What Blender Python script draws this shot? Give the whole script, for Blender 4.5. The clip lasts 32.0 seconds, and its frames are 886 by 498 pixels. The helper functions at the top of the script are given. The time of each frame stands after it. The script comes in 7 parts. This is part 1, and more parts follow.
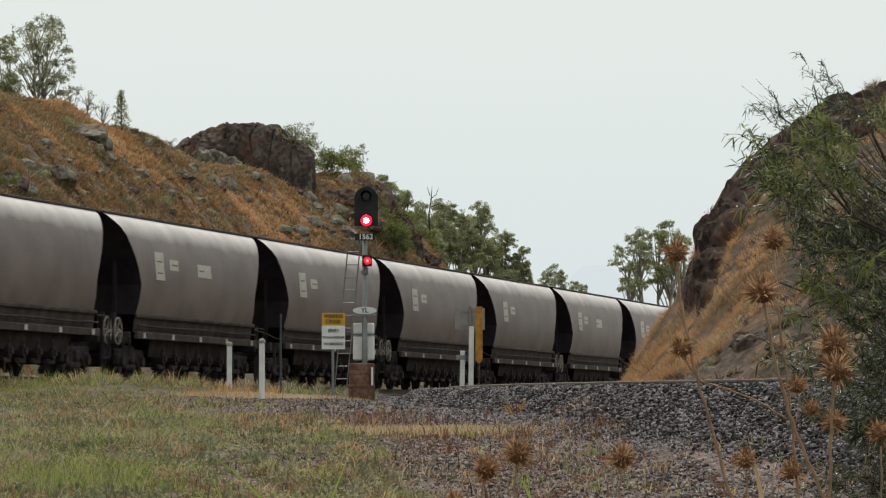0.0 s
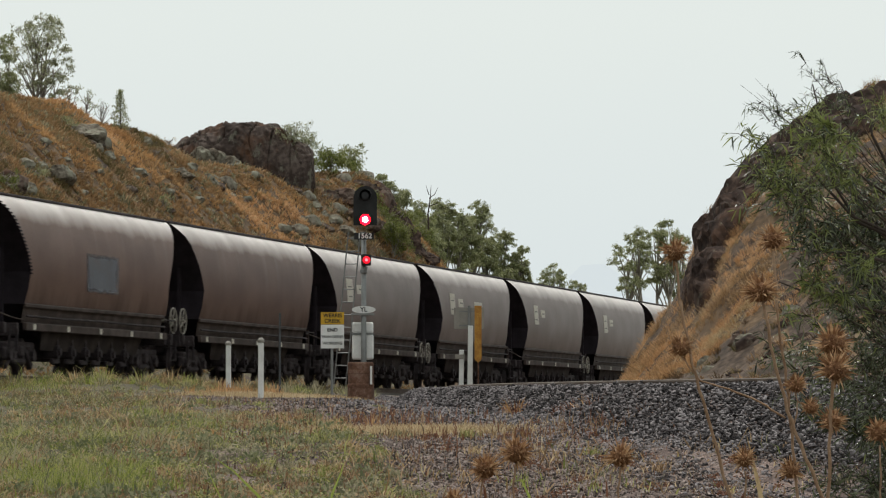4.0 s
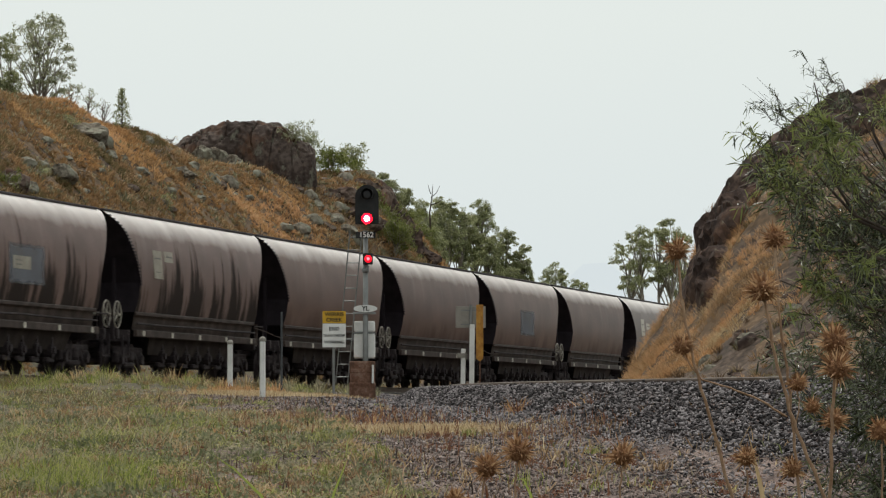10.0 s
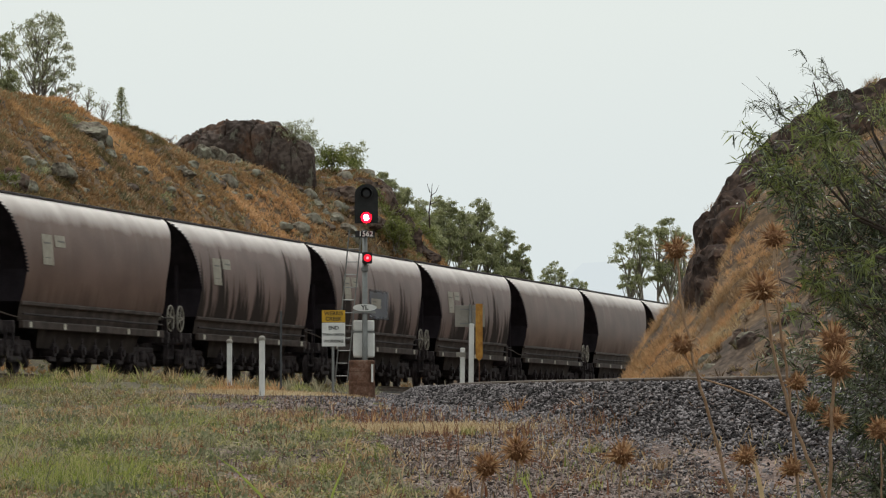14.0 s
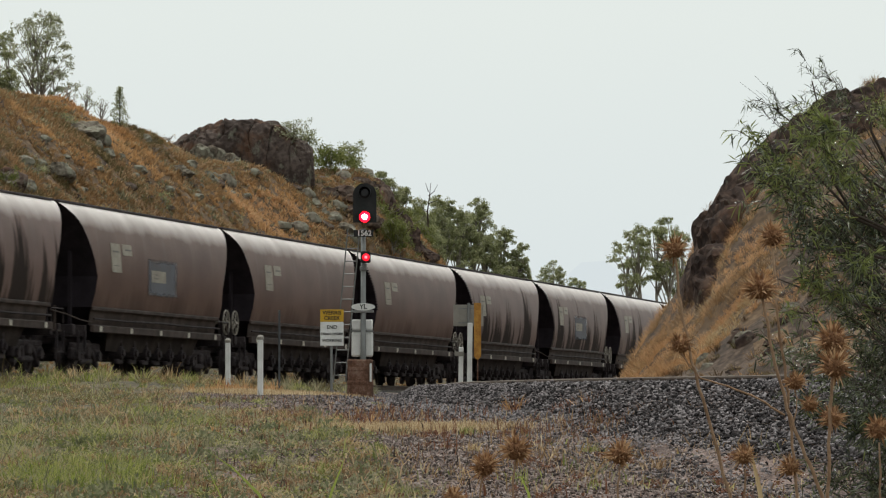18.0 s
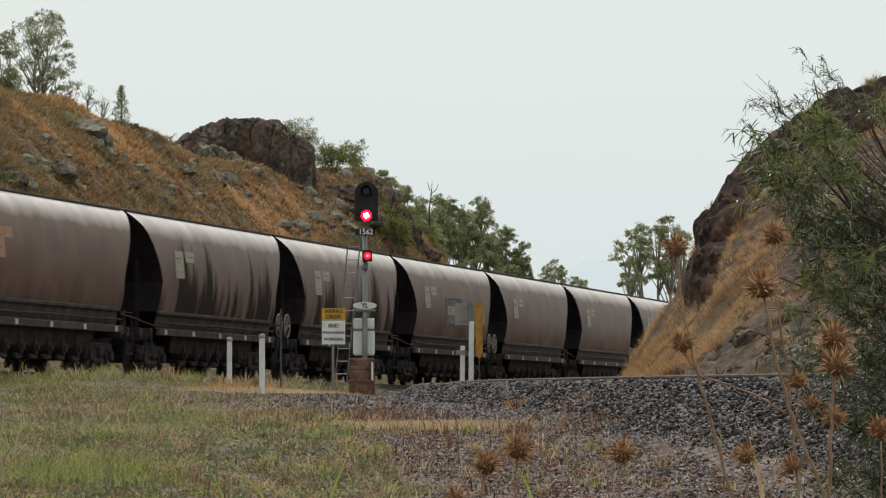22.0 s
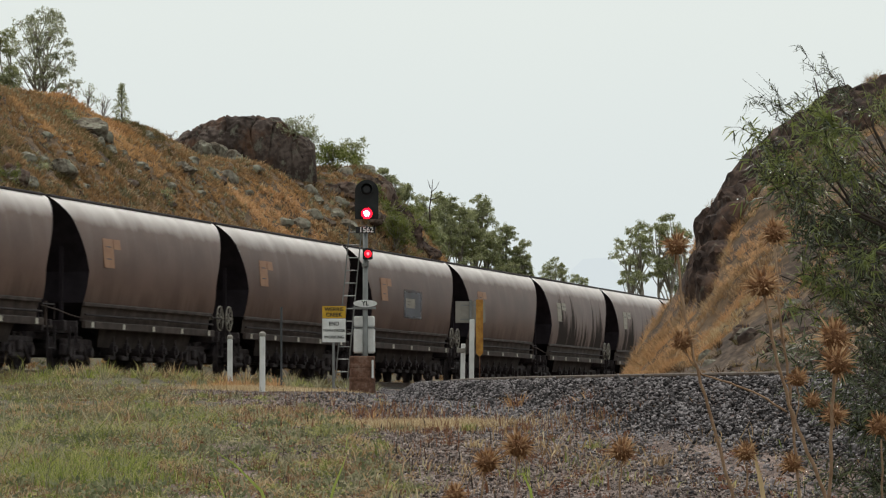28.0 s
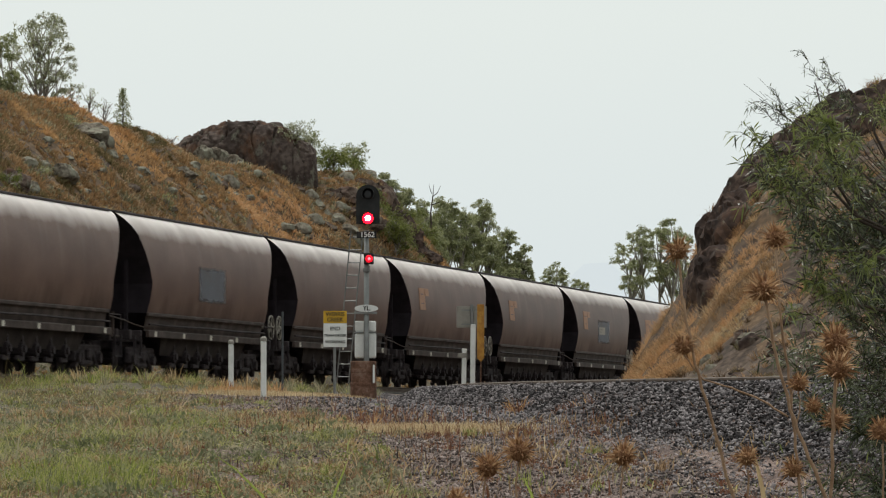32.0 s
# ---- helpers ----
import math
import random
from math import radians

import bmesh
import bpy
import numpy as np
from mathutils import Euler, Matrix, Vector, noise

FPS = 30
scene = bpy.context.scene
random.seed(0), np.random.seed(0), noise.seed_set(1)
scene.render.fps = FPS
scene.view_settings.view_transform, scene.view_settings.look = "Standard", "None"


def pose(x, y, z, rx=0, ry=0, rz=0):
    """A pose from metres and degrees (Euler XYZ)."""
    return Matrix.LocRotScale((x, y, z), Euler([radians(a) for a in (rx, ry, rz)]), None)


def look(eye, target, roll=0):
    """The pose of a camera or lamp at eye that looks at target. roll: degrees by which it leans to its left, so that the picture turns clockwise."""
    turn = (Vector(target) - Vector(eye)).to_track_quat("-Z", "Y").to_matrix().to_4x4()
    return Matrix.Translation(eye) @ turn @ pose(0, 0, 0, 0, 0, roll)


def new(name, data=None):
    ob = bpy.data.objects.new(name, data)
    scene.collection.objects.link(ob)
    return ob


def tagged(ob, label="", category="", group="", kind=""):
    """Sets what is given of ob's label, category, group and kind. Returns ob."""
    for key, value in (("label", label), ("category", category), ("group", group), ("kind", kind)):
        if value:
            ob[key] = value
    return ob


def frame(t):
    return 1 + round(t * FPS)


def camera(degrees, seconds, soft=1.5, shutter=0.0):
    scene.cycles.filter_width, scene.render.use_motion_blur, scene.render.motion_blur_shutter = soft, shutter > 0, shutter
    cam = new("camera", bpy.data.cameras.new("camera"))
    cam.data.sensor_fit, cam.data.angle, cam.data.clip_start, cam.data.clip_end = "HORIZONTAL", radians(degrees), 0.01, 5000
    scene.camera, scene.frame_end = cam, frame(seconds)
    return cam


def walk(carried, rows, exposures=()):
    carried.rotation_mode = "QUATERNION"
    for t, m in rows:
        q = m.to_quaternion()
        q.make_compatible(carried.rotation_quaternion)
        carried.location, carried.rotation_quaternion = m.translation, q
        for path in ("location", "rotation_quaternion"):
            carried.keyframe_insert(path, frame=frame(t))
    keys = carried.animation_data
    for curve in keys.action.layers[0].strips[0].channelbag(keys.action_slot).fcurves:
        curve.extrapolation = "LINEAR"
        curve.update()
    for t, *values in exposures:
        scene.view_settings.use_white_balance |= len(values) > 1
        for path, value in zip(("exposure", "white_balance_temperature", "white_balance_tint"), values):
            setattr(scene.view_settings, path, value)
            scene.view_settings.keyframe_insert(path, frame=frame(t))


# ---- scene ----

# ---- camera: a long lens on a tripod, barely swaying ----
EYE = (0.0, 0.0, 1.5)
cam = camera(11.63, 32.0, soft=1.2, shutter=0.5)
SWAY = [(0, 0.0000, 0.0000), (1, 0.0000, -0.0037), (2, -0.0074, -0.0074), (3.5, -0.0112, -0.0097), (5.5, -0.0193, -0.0119), (6.5, -0.0208, -0.0134), (7.5, -0.0112, -0.0179), (8.5, 0.0000, -0.0223), (9.5, 0.0074, -0.0238), (11, 0.0119, -0.0283), (12, 0.0112, -0.0313), (13, 0.0067, -0.0342), (14.5, -0.0015, -0.0387), (16.5, -0.0149, -0.0439), (18, -0.0193, -0.0469), (19, -0.0179, -0.0499), (20, -0.0089, -0.0558), (21, -0.0022, -0.0580), (22, 0.0015, -0.0640), (23, 0.0022, -0.0677), (24, 0.0000, -0.0699), (25, -0.0126, -0.0774), (25.5, -0.0179, -0.0804), (27.5, 0.0022, -0.0908), (28, 0.0074, -0.0915), (29, 0.0208, -0.0923), (30, 0.0327, -0.0930), (31, 0.0461, -0.0915), (31.5, 0.0461, -0.0670), (32, 0.0223, -0.0275)]
walk(cam, [(t, pose(*EYE, 91.926 + b, 0, a)) for t, a, b in SWAY])

# ---- sky and sun: bright overcast ----
sky_world = bpy.data.worlds.new("overcast_sky")
scene.world = sky_world
sky_world.use_nodes = True
wn, wl = sky_world.node_tree.nodes, sky_world.node_tree.links
wn.clear()
w_out = wn.new("ShaderNodeOutputWorld")
w_bg = wn.new("ShaderNodeBackground")
w_sky = wn.new("ShaderNodeTexSky")
w_sky.sky_type, w_sky.sun_disc = "NISHITA", False
w_sky.sun_elevation, w_sky.sun_rotation = radians(65), radians(-15)
w_sky.dust_density, w_sky.air_density = 4.0, 1.0
w_scale = wn.new("ShaderNodeVectorMath")
w_scale.operation = "SCALE"
w_scale.inputs["Scale"].default_value = 0.1
w_cloud = wn.new("ShaderNodeTexNoise")
w_cloud.inputs["Scale"].default_value = 1.6
w_cloud.inputs["Detail"].default_value = 4
w_ramp = wn.new("ShaderNodeValToRGB")
w_ramp.color_ramp.elements[0].position, w_ramp.color_ramp.elements[1].position = 0.3, 0.7
w_ramp.color_ramp.elements[0].color = (0.76, 0.822, 0.808, 1)
w_ramp.color_ramp.elements[1].color = (0.81, 0.86, 0.825, 1)
w_mix = wn.new("ShaderNodeMixRGB")
w_mix.inputs["Fac"].default_value = 0.95
wl.new(w_sky.outputs["Color"], w_scale.inputs[0])
w_co = wn.new("ShaderNodeTexCoord")
wl.new(w_co.outputs["Generated"], w_cloud.inputs["Vector"])
wl.new(w_cloud.outputs["Fac"], w_ramp.inputs["Fac"])
w_sep, w_haze, w_low = wn.new("ShaderNodeSeparateXYZ"), wn.new("ShaderNodeMapRange"), wn.new("ShaderNodeMixRGB")
wl.new(w_co.outputs["Generated"], w_sep.inputs[0])
wl.new(w_sep.outputs["Z"], w_haze.inputs["Value"])
w_haze.inputs["From Min"].default_value, w_haze.inputs["From Max"].default_value = 0.0, 0.085
w_haze.inputs["To Min"].default_value, w_haze.inputs["To Max"].default_value = 1.0, 0.0
w_low.inputs["Color2"].default_value = (0.715, 0.79, 0.815, 1)
wl.new(w_scale.outputs["Vector"], w_mix.inputs["Color1"])
wl.new(w_haze.outputs[0], w_low.inputs["Fac"])
wl.new(w_ramp.outputs["Color"], w_low.inputs["Color1"])
wl.new(w_low.outputs[0], w_mix.inputs["Color2"])
wl.new(w_mix.outputs["Color"], w_bg.inputs["Color"])
w_bg.inputs["Strength"].default_value = 1.0
wl.new(w_bg.outputs["Background"], w_out.inputs["Surface"])
sun_data = bpy.data.lights.new("sun", "SUN")
sun_data.energy, sun_data.angle, sun_data.color = 2.3, radians(35), (1.0, 0.95, 0.88)
sun = new("sun", sun_data)
sun.matrix_world = look((-6, 22, 50), (0, 0, 0))

rng = np.random.default_rng(7)


# ---- materials ----
def material(name, colours, scale=4.0, fine=40.0, rough=0.8, bump=0.2, metal=0.0, stretch=(1, 1, 1), island=0.0, thing=0.0, spec=0.3, coords="Object", through_light=0.0, grain=0.45):
    """A surface of two or three colours mixed by noise at two scales, with fine relief."""
    m = bpy.data.materials.new(name)
    m.use_nodes = True
    n, l = m.node_tree.nodes, m.node_tree.links
    b = n["Principled BSDF"]
    b.inputs["Roughness"].default_value, b.inputs["Metallic"].default_value = rough, metal
    b.inputs["Specular IOR Level"].default_value = spec
    co = n.new("ShaderNodeTexCoord")
    mp = n.new("ShaderNodeMapping")
    mp.inputs["Scale"].default_value = stretch
    l.new(co.outputs[coords], mp.inputs["Vector"])
    big, small = n.new("ShaderNodeTexNoise"), n.new("ShaderNodeTexNoise")
    for t, s, d in ((big, scale, 5), (small, fine, 3)):
        t.inputs["Scale"].default_value, t.inputs["Detail"].default_value = s, d
        l.new(mp.outputs["Vector"], t.inputs["Vector"])
    mid = n.new("ShaderNodeMath")
    l.new(big.outputs["Fac"], mid.inputs[0])
    mid.inputs[1].default_value = 0.225 - 0.5 * grain
    add = n.new("ShaderNodeMath")
    add.operation = "MULTIPLY_ADD"
    l.new(small.outputs["Fac"], add.inputs[0])
    add.inputs[1].default_value = grain
    l.new(mid.outputs[0], add.inputs[2])
    last = add
    for amount, node, out in ((island, "ShaderNodeNewGeometry", "Random Per Island"), (thing, "ShaderNodeObjectInfo", "Random")):
        if amount:
            src, more = n.new(node), n.new("ShaderNodeMath")
            more.operation = "MULTIPLY_ADD"
            l.new(src.outputs[out], more.inputs[0])
            more.inputs[1].default_value = amount
            off = n.new("ShaderNodeMath")
            off.operation = "SUBTRACT"
            l.new(last.outputs[0], off.inputs[0])
            off.inputs[1].default_value = amount / 2
            l.new(off.outputs[0], more.inputs[2])
            last = more
    ramp = n.new("ShaderNodeValToRGB")
    el = ramp.color_ramp.elements
    while len(el) < len(colours):
        el.new(0.5)
    for i, c in enumerate(colours):
        el[i].position = 0.5 + 0.45 * i / max(1, len(colours) - 1)
        el[i].color = (*c, 1)
    l.new(last.outputs[0], ramp.inputs["Fac"])
    l.new(ramp.outputs["Color"], b.inputs["Base Color"])
    if bump:
        bp = n.new("ShaderNodeBump")
        bp.inputs["Strength"].default_value, bp.inputs["Distance"].default_value = bump, 0.02
        l.new(add.outputs[0], bp.inputs["Height"])
        l.new(bp.outputs["Normal"], b.inputs["Normal"])
    if through_light:
        tr, mx, out = n.new("ShaderNodeBsdfTranslucent"), n.new("ShaderNodeMixShader"), n["Material Output"]
        mx.inputs["Fac"].default_value = through_light
        l.new(ramp.outputs["Color"], tr.inputs["Color"])
        l.new(b.outputs["BSDF"], mx.inputs[1])
        l.new(tr.outputs["BSDF"], mx.inputs[2])
        l.new(mx.outputs["Shader"], out.inputs["Surface"])
    return m


def wagon_paint(name, colours, streak, drip):
    """Wet sheet steel paint, with a pale sky highlight coloured in along the upper curve; streak: strength of dark coal
    runs, drip: how high they climb.
    """
    m = material(name, colours, 0.8, 26, 0.45, 0.05, 0.0, (0.7, 1, 1), thing=0.22, spec=0.12)
    n, l = m.node_tree.nodes, m.node_tree.links
    b = n["Principled BSDF"]
    ramp = b.inputs["Base Color"].links[0].from_node

    def sums(op, a, c, clamp=False):
        q = n.new("ShaderNodeMath")
        q.operation, q.use_clamp = op, clamp
        for i, v in enumerate((a, c)):
            if isinstance(v, (int, float)):
                q.inputs[i].default_value = v
            else:
                l.new(v, q.inputs[i])
        return q.outputs[0]

    co, info, sep = n.new("ShaderNodeTexCoord"), n.new("ShaderNodeObjectInfo"), n.new("ShaderNodeSeparateXYZ")
    l.new(co.outputs["Object"], sep.inputs[0])
    along = sums("ADD", sep.outputs["X"], sums("MULTIPLY", info.outputs["Random"], 61.0))

    def column(scale, detail):
        q = n.new("ShaderNodeTexNoise")
        q.noise_dimensions = "1D"
        q.inputs["Scale"].default_value, q.inputs["Detail"].default_value, q.inputs["Roughness"].default_value = scale, detail, 0.62
        l.new(along, q.inputs["W"])
        return q.outputs["Fac"]

    def over(base, fac, colour):
        q = n.new("ShaderNodeMixRGB")
        q.inputs["Color2"].default_value = (*colour, 1)
        l.new(fac, q.inputs["Fac"])
        l.new(base, q.inputs["Color1"])
        return q.outputs[0]

    # coal runs: each column of the sheet is dark up to a height of its own, like soot flames
    climb = n.new("ShaderNodeClamp")
    climb.inputs["Min"].default_value, climb.inputs["Max"].default_value = -0.4, 1.15
    l.new(sums("MULTIPLY", sums("SUBTRACT", column(0.5, 3), 0.44), 6.5), climb.inputs["Value"])
    reach = sums("ADD", sums("MULTIPLY", climb.outputs[0], drip), 1.95 + 0.2 * (drip > 1))
    reach = sums("ADD", reach, sums("MULTIPLY", sums("SUBTRACT", column(2.6, 3), 0.5), drip * 1.5))
    blot, stretch_up = n.new("ShaderNodeTexNoise"), n.new("ShaderNodeMapping")
    stretch_up.inputs["Scale"].default_value = (2.2, 1, 0.5)
    l.new(co.outputs["Object"], stretch_up.inputs["Vector"])
    blot.inputs["Scale"].default_value, blot.inputs["Detail"].default_value, blot.inputs["Roughness"].default_value = 1.6, 6, 0.65
    l.new(stretch_up.outputs["Vector"], blot.inputs["Vector"])
    reach = sums("ADD", reach, sums("MULTIPLY", sums("SUBTRACT", blot.outputs["Fac"], 0.5), 0.3 + drip * 2.0))
    runs = sums("MULTIPLY", sums("MULTIPLY", sums("SUBTRACT", reach, sep.outputs["Z"]), 1.25, True), streak)
    # thin pale and dark rain marks from the rim
    fine = sums("MULTIPLY", sums("SUBTRACT", column(1.3, 3), 0.54), 4.0, True)
    high = n.new("ShaderNodeMapRange")
    high.inputs["From Min"].default_value, high.inputs["From Max"].default_value = 2.2, 4.1
    l.new(sep.outputs["Z"], high.inputs["Value"])
    # pale sky highlight of the upper curve, painted in by height
    painted_highlight = n.new("ShaderNodeMapRange")
    painted_highlight.inputs["From Min"].default_value, painted_highlight.inputs["From Max"].default_value = 3.56, 4.12
    painted_highlight.inputs["To Max"].default_value = 0.95
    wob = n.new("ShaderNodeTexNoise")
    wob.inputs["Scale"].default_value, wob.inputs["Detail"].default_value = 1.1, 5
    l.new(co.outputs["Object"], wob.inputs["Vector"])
    l.new(sums("ADD", sep.outputs["Z"], sums("MULTIPLY", sums("SUBTRACT", wob.outputs["Fac"], 0.5), 0.4)), painted_highlight.inputs["Value"])
    c = over(ramp.outputs["Color"], painted_highlight.outputs[0], (0.80, 0.75, 0.715))
    c = over(c, sums("MULTIPLY", sums("MULTIPLY", fine, high.outputs[0]), 0.16), (0.45, 0.41, 0.385))
    c = over(c, runs, (0.02, 0.0145, 0.0125))
    l.new(c, b.inputs["Base Color"])
    l.new(sums("ADD", sums("MULTIPLY", runs, 0.4), 0.45), b.inputs["Roughness"])
    return m


def thin_out_edges(m):
    """Brushed-on paint that wears away towards the borders of its panel."""
    n, l = m.node_tree.nodes, m.node_tree.links
    b, out = n["Principled BSDF"], n["Material Output"]
    co, sep, wear = n.new("ShaderNodeTexCoord"), n.new("ShaderNodeSeparateXYZ"), n.new("ShaderNodeTexNoise")
    l.new(co.outputs["Generated"], sep.inputs[0])
    l.new(co.outputs["Object"], wear.inputs["Vector"])
    wear.inputs["Scale"].default_value, wear.inputs["Detail"].default_value = 2.2, 6

    def sums(op, a, c, clamp=False):
        q = n.new("ShaderNodeMath")
        q.operation, q.use_clamp = op, clamp
        for i, v in enumerate((a, c)):
            if isinstance(v, (int, float)):
                q.inputs[i].default_value = v
            else:
                l.new(v, q.inputs[i])
        return q.outputs[0]

    rim = [sums("SUBTRACT", 0.5, sums("ABSOLUTE", sums("SUBTRACT", sep.outputs[k], 0.5), 0.0)) for k in ("X", "Z")]
    cover = sums("MULTIPLY", sums("ADD", sums("MINIMUM", rim[0], rim[1]), sums("MULTIPLY", sums("SUBTRACT", wear.outputs["Fac"], 0.46), 0.22)), 8.0, True)
    cover = sums("MULTIPLY", cover, 0.72)
    clear, mix = n.new("ShaderNodeBsdfTransparent"), n.new("ShaderNodeMixShader")
    l.new(cover, mix.inputs["Fac"])
    l.new(clear.outputs[0], mix.inputs[1])
    l.new(b.outputs[0], mix.inputs[2])
    l.new(mix.outputs[0], out.inputs["Surface"])


def rock_paint(name, colours, scale, fine, lichen, stain):
    """Weathered rock with patches of pale lichen and of iron stain; lichen: how much of it."""
    m = material(name, colours, scale, fine, 0.92, 0.9, grain=0.9, spec=0.15)
    n, l = m.node_tree.nodes, m.node_tree.links
    b = n["Principled BSDF"]
    c, co = b.inputs["Base Color"].links[0].from_socket, n.new("ShaderNodeTexCoord")
    for size, low, high, amount, colour, shift in ((1.1, 0.52, 0.66, 0.65, stain, 3.0), (2.6, 0.62 - 0.16 * lichen, 0.70 - 0.12 * lichen, 0.35 + 0.5 * lichen, (0.235, 0.235, 0.18), 9.0), (5.5, 0.60, 0.68, 0.75, (0.025, 0.019, 0.016), 17.0)):
        mp, tx, rg, mx = n.new("ShaderNodeMapping"), n.new("ShaderNodeTexNoise"), n.new("ShaderNodeMapRange"), n.new("ShaderNodeMixRGB")
        mp.inputs["Location"].default_value = (shift, shift, shift)
        mp.inputs["Scale"].default_value = (1, 1, 0.6)
        l.new(co.outputs["Object"], mp.inputs["Vector"])
        tx.inputs["Scale"].default_value, tx.inputs["Detail"].default_value, tx.inputs["Roughness"].default_value = size, 8, 0.66
        l.new(mp.outputs["Vector"], tx.inputs["Vector"])
        rg.inputs["From Min"].default_value, rg.inputs["From Max"].default_value, rg.inputs["To Max"].default_value = low, high, amount
        l.new(tx.outputs["Fac"], rg.inputs["Value"])
        l.new(rg.outputs[0], mx.inputs["Fac"])
        l.new(c, mx.inputs["Color1"])
        mx.inputs["Color2"].default_value = (*colour, 1)
        c = mx.outputs[0]
    l.new(c, b.inputs["Base Color"])
    return m


def clear_water(name):
    m = bpy.data.materials.new(name)
    m.use_nodes = True
    b = m.node_tree.nodes["Principled BSDF"]
    b.inputs["Base Color"].default_value = (1, 1, 1, 1)
    b.inputs["Roughness"].default_value, b.inputs["IOR"].default_value, b.inputs["Transmission Weight"].default_value = 0.02, 1.33, 1.0
    return m


def glow(name, colour, strength):
    m = bpy.data.materials.new(name)
    m.use_nodes = True
    b = m.node_tree.nodes["Principled BSDF"]
    b.inputs["Base Color"].default_value = (*colour, 1)
    b.inputs["Emission Color"].default_value = (*colour, 1)
    b.inputs["Emission Strength"].default_value = strength
    return m


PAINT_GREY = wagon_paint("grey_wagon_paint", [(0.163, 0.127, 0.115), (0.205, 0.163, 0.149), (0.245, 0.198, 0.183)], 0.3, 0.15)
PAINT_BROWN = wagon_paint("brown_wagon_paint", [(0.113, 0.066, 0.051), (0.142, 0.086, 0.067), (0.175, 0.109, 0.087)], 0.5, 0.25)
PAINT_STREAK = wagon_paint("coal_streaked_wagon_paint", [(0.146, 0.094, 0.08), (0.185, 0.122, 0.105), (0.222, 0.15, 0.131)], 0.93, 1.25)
COAL_BLACK = material("coal_black_steel", [(0.0145, 0.0108, 0.0138), (0.028, 0.022, 0.027)], 3, 30, 0.9, 0.3, spec=0.2)
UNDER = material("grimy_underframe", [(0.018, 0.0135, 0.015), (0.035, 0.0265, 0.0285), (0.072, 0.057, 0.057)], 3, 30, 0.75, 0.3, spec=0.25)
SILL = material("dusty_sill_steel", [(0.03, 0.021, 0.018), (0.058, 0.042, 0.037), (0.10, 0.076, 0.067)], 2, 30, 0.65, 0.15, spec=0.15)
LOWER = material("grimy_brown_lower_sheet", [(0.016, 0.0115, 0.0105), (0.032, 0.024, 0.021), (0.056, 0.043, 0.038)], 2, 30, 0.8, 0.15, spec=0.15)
WHITE_MARK = material("white_marking", [(0.45, 0.42, 0.36), (0.62, 0.58, 0.50)], 8, 60, 0.6, 0.05)
LABEL = material("faded_cream_label", [(0.27, 0.24, 0.195), (0.41, 0.375, 0.31)], 4, 40, 0.65, 0.05)
TAN_MARK = material("faded_orange_marking", [(0.30, 0.15, 0.085), (0.42, 0.235, 0.14)], 3, 30, 0.6, 0.05)
DARK_MARK = material("dark_lettering", [(0.13, 0.12, 0.11), (0.2, 0.19, 0.17)], 8, 60, 0.6, 0.0)
PATCH = material("blue_grey_patch_paint", [(0.165, 0.145, 0.135), (0.165, 0.172, 0.20), (0.205, 0.212, 0.245)], 0.9, 14, 0.6, 0.05)
thin_out_edges(PATCH)
HANDWHEEL = material("dull_cream_handwheel_paint", [(0.2, 0.18, 0.15), (0.34, 0.31, 0.265)], 6, 50, 0.6, 0.1)
STEEL = material("galvanised_steel", [(0.16, 0.165, 0.16), (0.24, 0.245, 0.24)], 6, 50, 0.55, 0.1, 0.4)
DARK_STEEL = material("dark_weathered_steel", [(0.05, 0.055, 0.06), (0.09, 0.095, 0.10)], 5, 40, 0.6, 0.1, 0.3)
RAIL_STEEL = material("worn_rail_steel", [(0.09, 0.065, 0.05), (0.16, 0.125, 0.10)], 3, 40, 0.6, 0.1, 0.0, spec=0.2)
RUST = material("rusty_steel", [(0.055, 0.03, 0.021), (0.14, 0.068, 0.042), (0.23, 0.15, 0.115)], 5, 40, 0.85, 0.3)
SIGNAL_BLACK = material("matt_black_paint", [(0.012, 0.012, 0.012), (0.025, 0.025, 0.025)], 5, 40, 0.7, 0.1)
WHITE_PAINT = material("weathered_white_paint", [(0.55, 0.55, 0.53), (0.74, 0.74, 0.72)], 3, 40, 0.6, 0.05)
YELLOW = material("yellow_sign_paint", [(0.50, 0.29, 0.02), (0.60, 0.36, 0.025)], 4, 40, 0.5, 0.03)
MARKER_YELLOW = material("weathered_orange_yellow_paint", [(0.24, 0.10, 0.018), (0.38, 0.18, 0.03), (0.48, 0.26, 0.05)], 5, 40, 0.6, 0.03)
SIGN_BACK = material("bare_aluminium_sign", [(0.20, 0.185, 0.16), (0.28, 0.26, 0.23)], 4, 40, 0.6, 0.05, 0.0)
BLACK_INK = material("black_sign_lettering", [(0.015, 0.015, 0.015), (0.02, 0.02, 0.02)], 4, 40, 0.6, 0.0)
RED_LENS = glow("red_signal_lamp", (1.0, 0.003, 0.012), 9.0)
RED_DIM = glow("red_marker_lamp", (0.9, 0.004, 0.02), 1.3)
MARKER_CORE = glow("marker_filament", (1.0, 0.16, 0.2), 2.2)
LAMP_CORE = glow("lamp_filament", (1.0, 0.72, 0.74), 30.0)
DARK_LENS = material("unlit_lens", [(0.01, 0.01, 0.012), (0.02, 0.02, 0.022)], 5, 30, 0.25, 0.0)
TURF = material("turf_soil", [(0.045, 0.038, 0.022), (0.09, 0.076, 0.044), (0.155, 0.127, 0.08)], 0.6, 14, 0.95, 0.6, grain=1.0)
